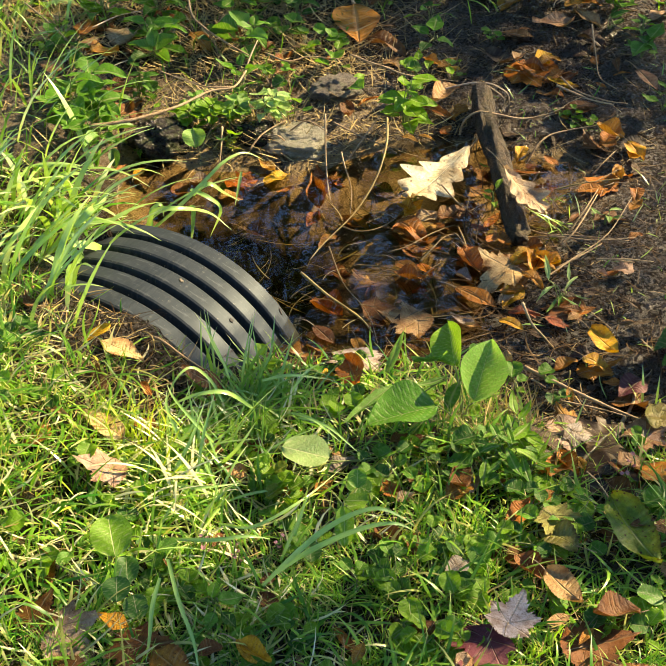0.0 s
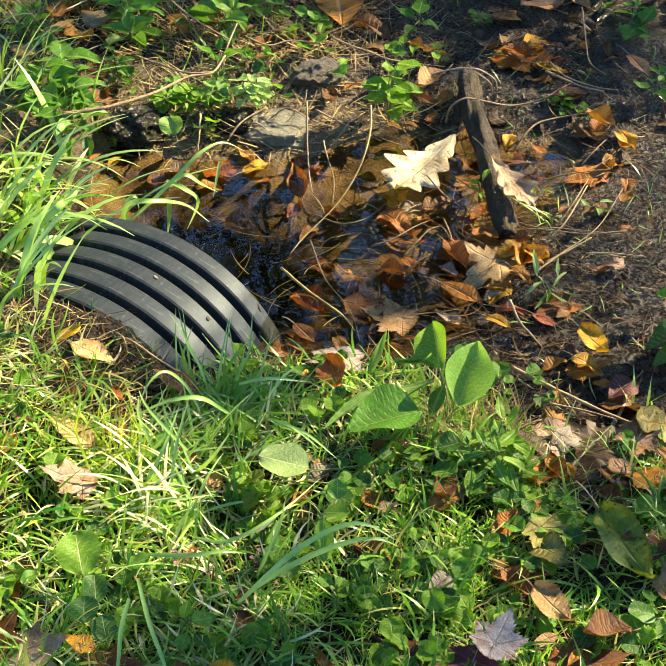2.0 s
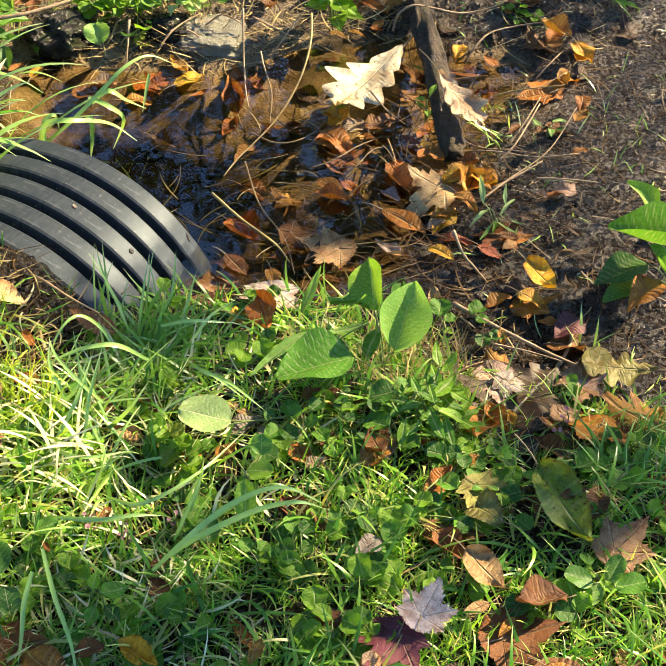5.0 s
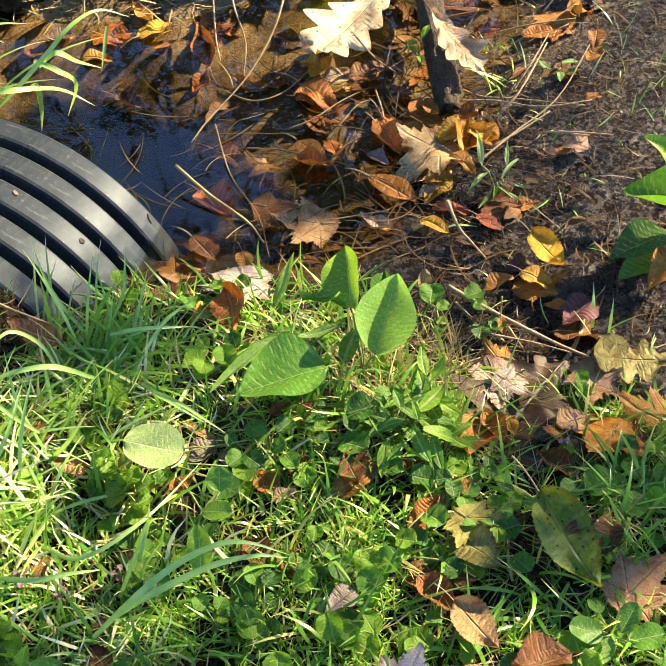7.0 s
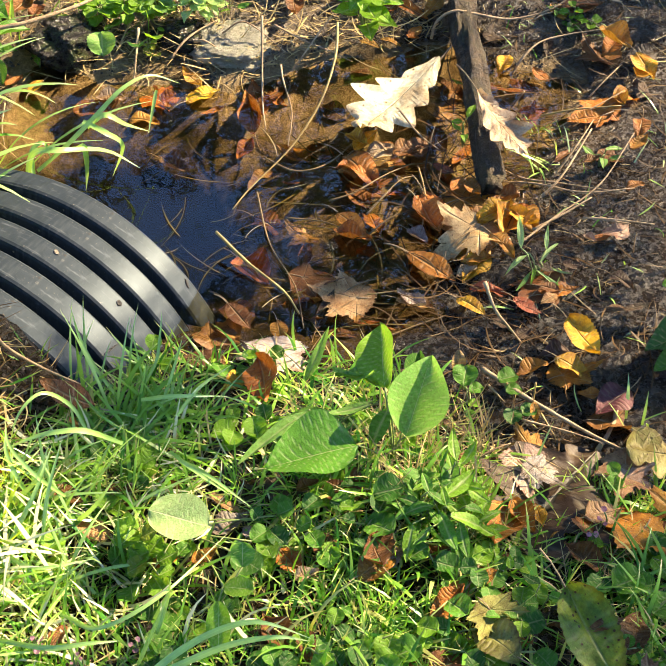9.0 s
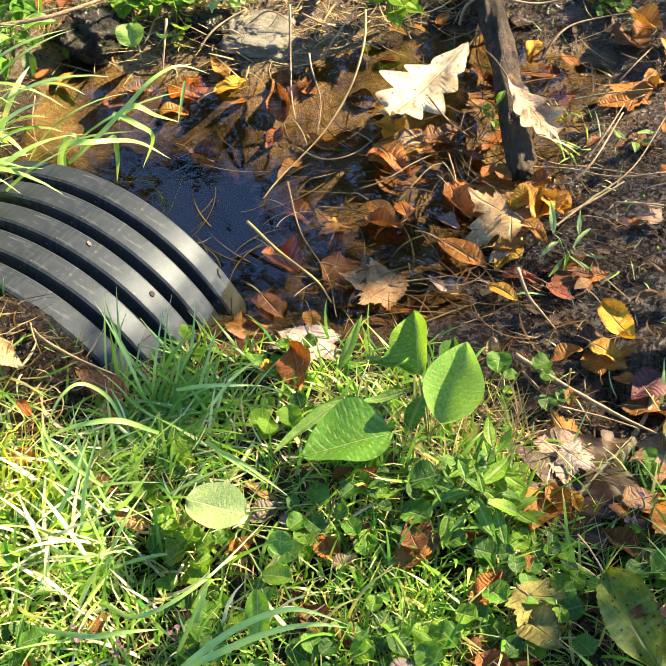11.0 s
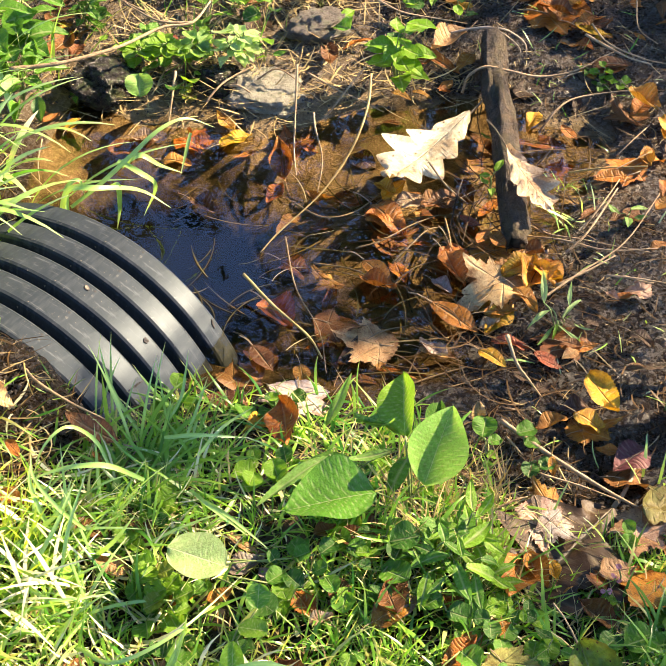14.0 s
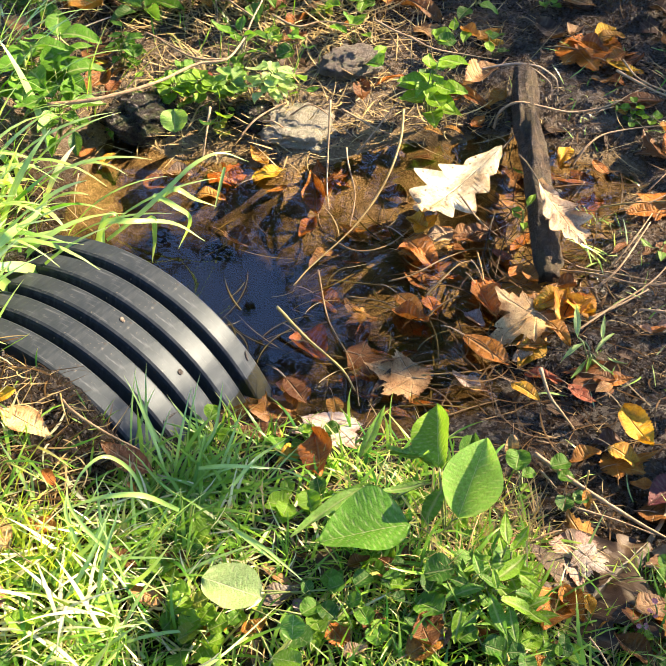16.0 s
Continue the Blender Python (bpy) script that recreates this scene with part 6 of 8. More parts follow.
ribbon([(-0.394, -0.774, 0.125), (-0.323, -0.788, 0.148), (-0.281, -0.778, 0.149), (-0.252, -0.759, 0.125)], 0.0043, "long grass blade in the lawn")
ribbon([(-0.329, -0.733, 0.117), (-0.274, -0.758, 0.147), (-0.212, -0.717, 0.162), (-0.167, -0.611, 0.119)], 0.0037, "grass blade in the lawn")
rosette("chickweed", (0.091, -0.499, 0.054), "blade", 20, 0.042, "bright", "bright green chickweed with small pointed leaves", 0.06, 0.5, 1.15, 0.9)
rosette("chickweed", (0.055, -0.539, 0.072), "blade", 14, 0.036, "green", "green chickweed with small pointed leaves", 0.05, 0.5, 1.15, 0.9)
rosette("chickweed", (0.112, -0.551, 0.065), "blade", 12, 0.036, "bright", "green chickweed with small pointed leaves", 0.04, 0.5, 1.15, 0.9)
fallen("ovate", (-0.269, -0.944, 0.145), (-0.221, -0.970, 0.140), "yellow", "g", 0.75, 0)
fallen("ovate", (0.211, -0.927, 0.135), (0.259, -0.951, 0.130), "amber", "g", 0.9, 10)
fallen("fan", (0.018, 0.462, 0.035), (-0.103, 0.246, 0.030), "cream", "w", 0.68, -6)
fallen("fan", (0.087, 0.313, 0.088), (0.168, 0.192, 0.052), "parch", "m", 0.66, -4)
fallen("maple", (0.108, 0.040, 0.028), (0.036, -0.014, 0.040), "buff", "m", 1.15, 0)
fallen("maple", (0.347, -0.351, 0.041), (0.314, -0.363, 0.038), "olive", "m", 1.2, 0)
fallen("maple", (0.312, -0.416, 0.039), (0.348, -0.397, 0.039), "pale", "g", 1.1, 0)
fallen("maple", (0.329, -0.498, 0.051), (0.290, -0.551, 0.071), "amber", "g", 1.4, 15)
fallen("ovate", (0.253, -0.496, 0.057), (0.299, -0.473, 0.040), "tan", "g", 1.2, 0)
fallen("lance", (0.243, -0.686, 0.124), (0.285, -0.663, 0.121), "brown", "g")
fallen("ovate", (0.285, -0.695, 0.103), (0.309, -0.638, 0.100), "brown", "g")
fallen("maple", (0.138, -0.670, 0.118), (0.167, -0.705, 0.108), "olive", "g", 1.3, 0)
fallen("ovate", (0.082, -0.671, 0.107), (0.109, -0.642, 0.114), "orange", "g")
fallen("ovate", (0.119, -0.631, 0.102), (0.146, -0.612, 0.109), "amber", "g")
fallen("ovate", (0.016, -0.633, 0.121), (-0.002, -0.593, 0.107), "brown", "g", 1.2, 0)
fallen("ovate", (0.021, -0.621, 0.101), (0.037, -0.582, 0.106), "pale", "g", 0.8, 0)
fallen("maple", (0.096, -0.731, 0.098), (0.151, -0.740, 0.100), "brown", "g")
fallen("ovate", (0.092, -0.747, 0.098), (0.069, -0.741, 0.101), "brown", "g")
fallen("ovate", (-0.305, -0.620, 0.099), (-0.355, -0.603, 0.099), "tan", "g", 0.8, 0)
fallen("ovate", (-0.203, -0.643, 0.100), (-0.177, -0.622, 0.100), "amber", "g")
fallen("ovate", (-0.333, -0.766, 0.110), (-0.323, -0.737, 0.107), "brown", "g")
fallen("lance", (-0.348, -0.575, 0.096), (-0.397, -0.563, 0.105), "brown", "g", 1.6, 0)
fallen("ovate", (-0.084, -0.649, 0.098), (-0.056, -0.635, 0.100), "pale", "g")
fallen("ovate", (-0.111, -0.601, 0.089), (-0.075, -0.639, 0.093), "orange", "g")
fallen("ovate", (-0.154, -0.587, 0.095), (-0.131, -0.601, 0.095), "grey", "g")
fallen("ovate", (-0.065, -0.710, 0.106), (-0.051, -0.750, 0.109), "brown", "g", 0.9, 0)
fallen("lance", (-0.393, -0.028, -0.095), (-0.377, -0.005, -0.096), "dark", "p", 1.6, 0)
fallen("ovate", (0.038, 0.220, -0.024), (0.062, 0.191, -0.025), "orange", "m")
fallen("lance", (0.300, 0.322, 0.048), (0.245, 0.322, 0.034), "orange", "m", 2, 0)
fallen("ovate", (0.344, 0.400, 0.056), (0.322, 0.379, 0.052), "amber", "m")
fallen("ovate", (0.347, 0.245, 0.042), (0.376, 0.277, 0.046), "amber", "m")
fallen("ovate", (0.336, 0.148, 0.042), (0.366, 0.162, 0.047), "orange", "m")
fallen("ovate", (0.267, 0.035, 0.037), (0.286, 0.018, 0.038), "pale", "m")
fallen("lance", (0.166, -0.120, 0.035), (0.204, -0.137, 0.031), "red", "m", 1.3, 0)
fallen("lance", (0.228, -0.094, 0.034), (0.203, -0.114, 0.034), "tan", "m", 2, 0)
fallen("ovate", (-0.008, -0.107, 0.008), (0.050, -0.116, 0.006), "tan", "w", 0.9, 0)
fallen("ovate", (0.037, -0.121, 0.010), (-0.009, -0.097, 0.006), "grey", "w", 0.8, 0)
fallen("ovate", (0.098, -0.074, 0.015), (0.161, -0.088, 0.019), "red", "w", 0.6, 0)
fallen("ovate", (-0.121, 0.033, 0.003), (-0.058, 0.012, 0.003), "orange", "w", 0.8, 0)
fallen("maple", (-0.154, -0.076, 0.003), (-0.086, -0.094, 0.003), "brown", "w", 0.9, 0)
fallen("lance", (-0.260, -0.143, 0.003), (-0.217, -0.190, 0.003), "brown", "w", 1.6, 0)
fallen("maple", (-0.272, -0.217, -0.002), (-0.238, -0.169, -0.023), "tan", "b")
fallen("ovate", (-0.293, 0.378, -0.004), (-0.247, 0.379, -0.024), "orange", "b")
fallen("maple", (-0.488, 0.343, -0.006), (-0.425, 0.336, -0.008), "orange", "b")
fallen("ovate", (-0.618, 0.295, -0.019), (-0.538, 0.320, -0.011), "brown", "b")
fallen("ovate", (-0.268, 0.117, -0.063), (-0.203, 0.073, -0.053), "brown", "b")
fallen("ovate", (-0.456, 0.244, -0.058), (-0.397, 0.213, -0.065), "dark", "b")
fallen("ovate", (-0.115, 0.166, -0.041), (-0.067, 0.118, -0.040), "brown", "b")
fallen("ovate", (-0.163, -0.109, -0.039), (-0.108, -0.128, -0.031), "brown", "b")
fallen("ovate", (-0.044, -0.125, -0.025), (0.009, -0.160, 0.002), "brown", "b")
fallen("ovate", (-0.086, -0.153, -0.020), (-0.059, -0.099, -0.036), "dark", "b")
twig([(0.169, -0.005, 0.046), (0.221, 0.059, 0.046), (0.293, 0.139, 0.054), (0.351, 0.265, 0.062)], .004, TWIG, "dry brown stick lying on the mud")
twig([(0.203, 0.122, 0.032), (0.234, 0.155, 0.052), (0.280, 0.258, 0.069)], .005, TWIG, "thin dry stalk lying on the mud")
twig([(0.137, 0.186, 0.001), (0.196, 0.157, 0.028), (0.267, 0.120, 0.050), (0.349, 0.147, 0.044)], .004, TWIG, "thin dry stalk lying on the mud")
twig([(0.206, 0.366, 0.006), (0.260, 0.352, 0.035), (0.335, 0.349, 0.053)], .004, STRAWBARK, "dry straw lying on the mud")
twig([(0.267, 0.070, 0.041), (0.317, 0.057, 0.054), (0.373, 0.053, 0.055)], .004, TWIG, "thin dry stalk lying on the mud")
twig([(0.155, 0.403, -0.009), (0.174, 0.417, 0.019), (0.145, 0.382, -0.017)], .004, TWIG, "bent dry stalk on the mud")
twig([(-0.136, 0.101, 0.004), (-0.097, 0.125, 0.006), (-0.053, 0.173, 0.006), (-0.006, 0.215, 0.003)], .0035, SEDGEBARK, "curved brown stem lying in the water")
twig([(-0.256, 0.194, 0.004), (-0.201, 0.167, 0.005), (-0.148, 0.194, 0.006), (-0.099, 0.283, 0.003)], .0035, SEDGEBARK, "curved brown stem lying in the water")
twig([(-0.256, 0.107, 0.004), (-0.217, -0.010, 0.005), (-0.164, -0.098, 0.006), (-0.139, -0.180, 0.003)], .003, SEDGEBARK, "curved brown stem lying in the water")
twig([(-0.199, 0.052, 0.004), (-0.137, 0.049, 0.005), (-0.086, 0.028, 0.003)], .003, SEDGEBARK, "thin brown stem lying in the water")
twig([(-0.119, -0.144, 0.004), (-0.074, -0.086, 0.005), (-0.031, -0.060, 0.003)], .003, SEDGEBARK, "thin brown stem lying in the water")
ribbon([(-0.235, -0.783, 0.109), (-0.219, -0.761, 0.147), (-0.200, -0.734, 0.194)], 0.0037, "upright grass blade in the lawn")
ribbon([(-0.432, -0.598, 0.114), (-0.398, -0.585, 0.145), (-0.382, -0.555, 0.183)], 0.0043, "pale sunlit grass blade")
ribbon([(-0.353, -0.609, 0.100), (-0.322, -0.607, 0.140), (-0.296, -0.589, 0.178)], 0.0043, "pale sunlit grass blade")
ribbon([(-0.428, -0.658, 0.117), (-0.364, -0.698, 0.150), (-0.305, -0.673, 0.139)], 0.0037, "pale sunlit grass blade")
plant("plantain", (-0.172, -0.711, 0.082), [("round", (-0.149, -0.757, 0.117), (-0.154, -0.716, 0.155), "bright", .5, 0), ("round", (-0.140, -0.658, 0.130), (-0.142, -0.636, 0.148), "green", 1.0, 0), ("round", (-0.156, -0.687, 0.134), (-0.121, -0.691, 0.144), "bright", .7, 0)], "ribbed plantain with broad upright leaves")
plant("clover", (0.058, -0.712, 0.081), [("penny", (0.040, -0.735, 0.112), (0.066, -0.721, 0.120), "green", 1.1, 0), ("penny", (0.060, -0.696, 0.111), (0.083, -0.704, 0.120), "bright", 1.1, 0), ("penny", (0.091, -0.664, 0.116), (0.114, -0.682, 0.126), "green", 1.1, 0), ("penny", (0.172, -0.681, 0.108), (0.198, -0.672, 0.116), "deep", 1.2, 0), ("penny", (0.190, -0.709, 0.108), (0.208, -0.728, 0.109), "green", 1.1, 0), ("penny", (0.113, -0.719, 0.109), (0.131, -0.738, 0.110), "deep", 1.1, 0), ("penny", (0.023, -0.755, 0.118), (0.039, -0.735, 0.122), "bright", 1.1, 0)], "ground ivy with rounded leaves in the lawn")
plant("ground_ivy", (0.293, -0.567, 0.049), [("penny", (0.279, -0.610, 0.091), (0.312, -0.594, 0.099), "green", 1.1, 0), ("penny", (0.271, -0.597, 0.086), (0.254, -0.620, 0.093), "deep", 1, 0), ("penny", (0.299, -0.595, 0.089), (0.326, -0.604, 0.091), "green", 1, 0)], "ground ivy with scalloped leaves among fallen leaves")
plant("ground_ivy", (-0.274, -0.609, 0.079), [("penny", (-0.297, -0.620, 0.118), (-0.271, -0.617, 0.129), "bright", 1.1, 0), ("penny", (-0.265, -0.628, 0.119), (-0.245, -0.620, 0.128), "lime", 1, 0), ("penny", (-0.274, -0.657, 0.110), (-0.251, -0.643, 0.119), "bright", 1.1, 0), ("penny", (-0.240, -0.652, 0.109), (-0.218, -0.639, 0.119), "bright", 1, 0), ("penny", (-0.134, -0.579, 0.105), (-0.145, -0.570, 0.116), "deep", 1, 0), ("penny", (-0.115, -0.571, 0.107), (-0.096, -0.563, 0.116), "green", 1.1, 0), ("penny", (-0.139, -0.609, 0.106), (-0.122, -0.589, 0.105), "green", 1, 0)], "ground ivy leaves in sunlight")
tuft((0.225, -0.431, 0.007), 12, (0.06, 0.13), (0.002, 0.004), "few bright grass blades among fallen leaves", None, (0.1, 0.8), (0.2, 1.0), 0.02)
tuft((0.339, -0.303, 0.014), 5, (0.05, 0.09), (0.003, 0.005), "few bright grass blades on mud", None, (0.1, 0.6), (0.1, 0.6), 0.01)
fallen("ovate", (-1.012, 0.700, 0.134), (-0.987, 0.787, 0.122), "tan", "m", 1.2, 0)
fallen("ovate", (-0.920, 0.737, 0.127), (-0.907, 0.824, 0.121), "orange", "m", 1.2, 0)
fallen("ovate", (-0.848, 0.771, 0.105), (-0.818, 0.883, 0.088), "pale", "m", 1.2, 0)
fallen("ovate", (-0.871, 0.664, 0.117), (-0.832, 0.737, 0.083), "amber", "m", 1.2, 0)
fallen("lance", (-0.812, 0.551, 0.078), (-0.774, 0.634, 0.056), "brown", "m", 1.6, 0)
fallen("ovate", (-0.909, 0.553, 0.132), (-0.979, 0.590, 0.130), "tan", "m")
fallen("lance", (-0.683, 0.879, 0.087), (-0.617, 0.807, 0.080), "amber", "m", 1.4, 0)
fallen("ovate", (-0.578, 0.893, 0.087), (-0.557, 0.828, 0.079), "brown", "m")
fallen("ovate", (-0.490, 0.800, 0.086), (-0.465, 0.844, 0.089), "brown", "m")
fallen("ovate", (-0.445, 0.693, 0.075), (-0.398, 0.723, 0.075), "brown", "m")
fallen("ovate", (-0.333, 0.786, 0.075), (-0.299, 0.807, 0.078), "orange", "m")
fallen("ovate", (-0.381, 0.845, 0.071), (-0.352, 0.868, 0.073), "brown", "m")
fallen("ovate", (-0.570, 0.566, 0.068), (-0.548, 0.552, 0.066), "red", "m")
fallen("lance", (-0.790, 0.559, 0.062), (-0.775, 0.593, 0.053), "yellow", "m", 2, 0)
fallen("ovate", (-0.510, 1.178, 0.129), (-0.463, 1.218, 0.121), "yellow", "m")
fallen("ovate", (-0.650, 1.192, 0.115), (-0.613, 1.248, 0.118), "brown", "m")
fallen("ovate", (-0.521, 1.093, 0.105), (-0.559, 1.047, 0.099), "brown", "m")
fallen("ovate", (-0.808, 0.962, 0.098), (-0.761, 0.892, 0.087), "brown", "m")
fallen("lance", (-0.912, 0.669, 0.128), (-0.873, 0.747, 0.115), "tan", "m", 1.4, 0)
fallen("lance", (-1.024, 0.843, 0.127), (-1.101, 0.884, 0.127), "tan", "m", 1.4, 0)
fallen("ovate", (-0.223, 1.167, 0.091), (-0.244, 1.068, 0.080), "brown", "m")
fallen("ovate", (0.091, 1.081, 0.095), (0.142, 1.164, 0.103), "amber", "m")
fallen("ovate", (0.100, 1.082, 0.107), (0.174, 1.173, 0.112), "tan", "m")
fallen("ovate", (0.146, 1.168, 0.113), (0.197, 1.214, 0.120), "orange", "m")
fallen("ovate", (0.080, 1.324, 0.121), (0.147, 1.231, 0.122), "orange", "m")
fallen("ovate", (0.087, 1.224, 0.103), (0.137, 1.197, 0.106), "red", "m")
fallen("ovate", (0.163, 1.216, 0.129), (0.217, 1.307, 0.136), "amber", "m")
fallen("ovate", (0.214, 1.193, 0.118), (0.256, 1.261, 0.122), "yellow", "m")
fallen("ovate", (0.237, 1.103, 0.117), (0.299, 1.226, 0.121), "cream", "m", 1.2, 0)
fallen("ovate", (0.274, 1.099, 0.121), (0.395, 1.176, 0.124), "tan", "m", 0.8, 0)
fallen("ovate", (0.253, 1.077, 0.107), (0.307, 1.099, 0.118), "amber", "m")
fallen("ovate", (-0.079, 1.173, 0.121), (-0.056, 1.283, 0.126), "yellow", "m")
fallen("ovate", (-0.035, 1.272, 0.124), (0.027, 1.321, 0.128), "orange", "m")
fallen("ovate", (0.070, 1.289, 0.105), (0.024, 1.307, 0.107), "brown", "m")
fallen("ovate", (0.138, 1.319, 0.121), (0.186, 1.362, 0.124), "orange", "m")
fallen("ovate", (0.253, 1.320, 0.127), (0.205, 1.273, 0.126), "orange", "m")
fallen("ovate", (0.036, 1.242, 0.098), (0.081, 1.155, 0.096), "brown", "m")
fallen("ovate", (0.277, 1.094, 0.100), (0.345, 1.012, 0.092), "tan", "m", 0.8, 0)
fallen("lance", (0.097, 0.987, 0.074), (0.174, 0.963, 0.077), "brown", "m", 1.8, 0)
fallen("ovate", (0.054, 0.891, 0.060), (0.116, 0.824, 0.061), "dark", "m")
fallen("ovate", (0.182, 0.839, 0.071), (0.236, 0.861, 0.077), "amber", "m")
fallen("ovate", (0.140, 0.823, 0.071), (0.202, 0.795, 0.061), "brown", "m", 0.9, 0)
fallen("ovate", (0.239, 0.782, 0.081), (0.191, 0.760, 0.056), "orange", "m", 0.9, 0)
fallen("lance", (0.199, 0.762, 0.066), (0.264, 0.737, 0.060), "yellow", "m", 1.4, 0)
fallen("lance", (0.234, 0.642, 0.055), (0.312, 0.658, 0.063), "brown", "m", 1.4, 0)
fallen("lance", (0.408, 0.782, 0.093), (0.445, 0.680, 0.094), "tan", "m", 1.2, 0)
fallen("ovate", (0.417, 1.245, 0.131), (0.456, 1.302, 0.134), "red", "m")
fallen("ovate", (0.462, 1.028, 0.113), (0.515, 1.069, 0.115), "tan", "m")
fallen("ovate", (0.309, 0.588, 0.047), (0.360, 0.522, 0.045), "amber", "m")
fallen("ovate", (0.366, 0.505, 0.056), (0.394, 0.431, 0.059), "yellow", "m")
fallen("ovate", (0.481, 1.324, 0.139), (0.520, 1.274, 0.138), "brown", "m")
fallen("ovate", (0.283, 0.993, 0.083), (0.352, 0.931, 0.083), "dark", "m")
fallen("ovate", (-0.097, 0.823, 0.072), (-0.055, 0.791, 0.068), "amber", "m")
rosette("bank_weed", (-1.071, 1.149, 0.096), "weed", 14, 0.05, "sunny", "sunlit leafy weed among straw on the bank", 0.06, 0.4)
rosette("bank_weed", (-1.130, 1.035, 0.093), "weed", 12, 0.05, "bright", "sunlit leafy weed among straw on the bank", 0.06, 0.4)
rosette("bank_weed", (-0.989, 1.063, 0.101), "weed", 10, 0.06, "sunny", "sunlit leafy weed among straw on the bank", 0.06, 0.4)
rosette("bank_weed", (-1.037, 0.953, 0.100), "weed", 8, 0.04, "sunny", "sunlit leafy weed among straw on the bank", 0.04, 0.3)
rosette("bank_weed", (-0.902, 0.878, 0.102), "weed", 8, 0.06, "green", "leafy green weed on the bank", 0.07, 0.4)
rosette("bank_weed", (-0.888, 1.189, 0.096), "penny", 9, 0.045, "green", "round-leaved green weed in shade on the bank", 0.05, 0.3)
rosette("bank_weed", (-0.858, 1.127, 0.082), "penny", 9, 0.04, "bright", "round-leaved green weed on the bank", 0.05, 0.3)
rosette("bank_weed", (-0.787, 1.230, 0.085), "weed", 12, 0.05, "green", "leafy green weed in shade on the bank", 0.06, 0.3)
rosette("bank_weed", (-0.755, 1.311, 0.084), "weed", 12, 0.05, "green", "leafy green weed in shade on the bank", 0.06, 0.3)
rosette("bank_weed", (-0.669, 1.158, 0.080), "weed", 14, 0.055, "green", "upright leafy green weed in shade on the bank", 0.09, 0.3)
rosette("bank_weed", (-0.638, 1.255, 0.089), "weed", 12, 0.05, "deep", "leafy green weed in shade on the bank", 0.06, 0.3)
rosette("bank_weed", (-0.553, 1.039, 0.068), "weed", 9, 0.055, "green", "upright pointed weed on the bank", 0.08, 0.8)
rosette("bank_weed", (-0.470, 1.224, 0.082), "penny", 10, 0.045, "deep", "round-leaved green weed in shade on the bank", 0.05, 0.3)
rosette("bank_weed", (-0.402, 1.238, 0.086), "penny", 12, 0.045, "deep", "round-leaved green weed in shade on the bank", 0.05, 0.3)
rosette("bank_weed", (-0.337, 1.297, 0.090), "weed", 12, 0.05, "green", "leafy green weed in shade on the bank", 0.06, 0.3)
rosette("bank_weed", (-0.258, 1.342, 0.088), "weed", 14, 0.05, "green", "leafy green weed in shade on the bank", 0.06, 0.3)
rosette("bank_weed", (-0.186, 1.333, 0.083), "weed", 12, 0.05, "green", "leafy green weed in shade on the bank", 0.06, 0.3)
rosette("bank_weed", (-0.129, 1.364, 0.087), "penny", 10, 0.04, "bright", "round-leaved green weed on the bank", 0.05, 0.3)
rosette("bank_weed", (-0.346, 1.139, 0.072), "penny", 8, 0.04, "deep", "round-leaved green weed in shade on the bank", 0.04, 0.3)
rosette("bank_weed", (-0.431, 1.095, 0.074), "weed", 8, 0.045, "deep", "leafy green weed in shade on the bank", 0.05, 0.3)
rosette("bank_weed", (-0.756, 0.805, 0.049), "weed", 14, 0.065, "green", "broad-leaved green weed on the bank", 0.08, 0.4)
rosette("bank_weed", (-0.779, 0.964, 0.064), "weed", 10, 0.06, "green", "broad-leaved green weed on the bank", 0.07, 0.5)
rosette("bank_weed", (-0.747, 1.030, 0.071), "blade", 9, 0.08, "green", "pointed green weed on the bank", 0.07, 0.6, 1.2)
rosette("bank_weed", (-0.537, 0.826, 0.047), "dock", 7, 0.07, "green", "broad-leaved green weed on the bank", 0.06, 0.5)
rosette("bank_weed", (-0.450, 0.930, 0.055), "penny", 6, 0.04, "green", "round-leaved green weed on the bank", 0.05, 0.3)
rosette("bank_weed", (-0.384, 0.823, 0.047), "penny", 8, 0.02, "lime", "tiny bright weed on the bank", 0.03, 0.3)
rosette("bank_weed", (-0.750, 0.634, 0.035), "weed", 10, 0.03, "green", "small leafy weed on the bank", 0.05, 0.4)
rosette("pennywort", (-0.612, 0.548, 0.036), "penny", 9, 0.03, "green", "small-leaved pennywort on the bank", 0.04, 0.3)
rosette("pennywort", (-0.514, 0.549, 0.031), "penny", 9, 0.028, "bright", "small-leaved pennywort on the bank", 0.04, 0.3)
rosette("bank_weed", (0.168, 1.191, 0.074), "penny", 9, 0.035, "bright", "round-leaved weed among fallen leaves", 0.05, 0.3)
rosette("bank_weed", (0.230, 1.182, 0.076), "penny", 7, 0.03, "green", "round-leaved weed among fallen leaves", 0.04, 0.3)
rosette("bank_weed", (0.402, 1.132, 0.091), "penny", 14, 0.03, "bright", "round-leaved weed among fallen leaves", 0.05, 0.3)
rosette("bank_weed", (0.308, 1.381, 0.093), "penny", 9, 0.035, "sunny", "round-leaved weed in the sun", 0.05, 0.3)
rosette("bank_weed", (0.355, 1.400, 0.100), "penny", 9, 0.035, "bright", "round-leaved weed in the sun", 0.05, 0.3)
rosette("bank_weed", (0.442, 0.984, 0.080), "weed", 8, 0.035, "green", "leafy green weed on the mud", 0.04, 0.3)
rosette("bank_weed", (0.432, 0.882, 0.072), "weed", 6, 0.04, "green", "leafy green weed on the mud", 0.04, 0.5)
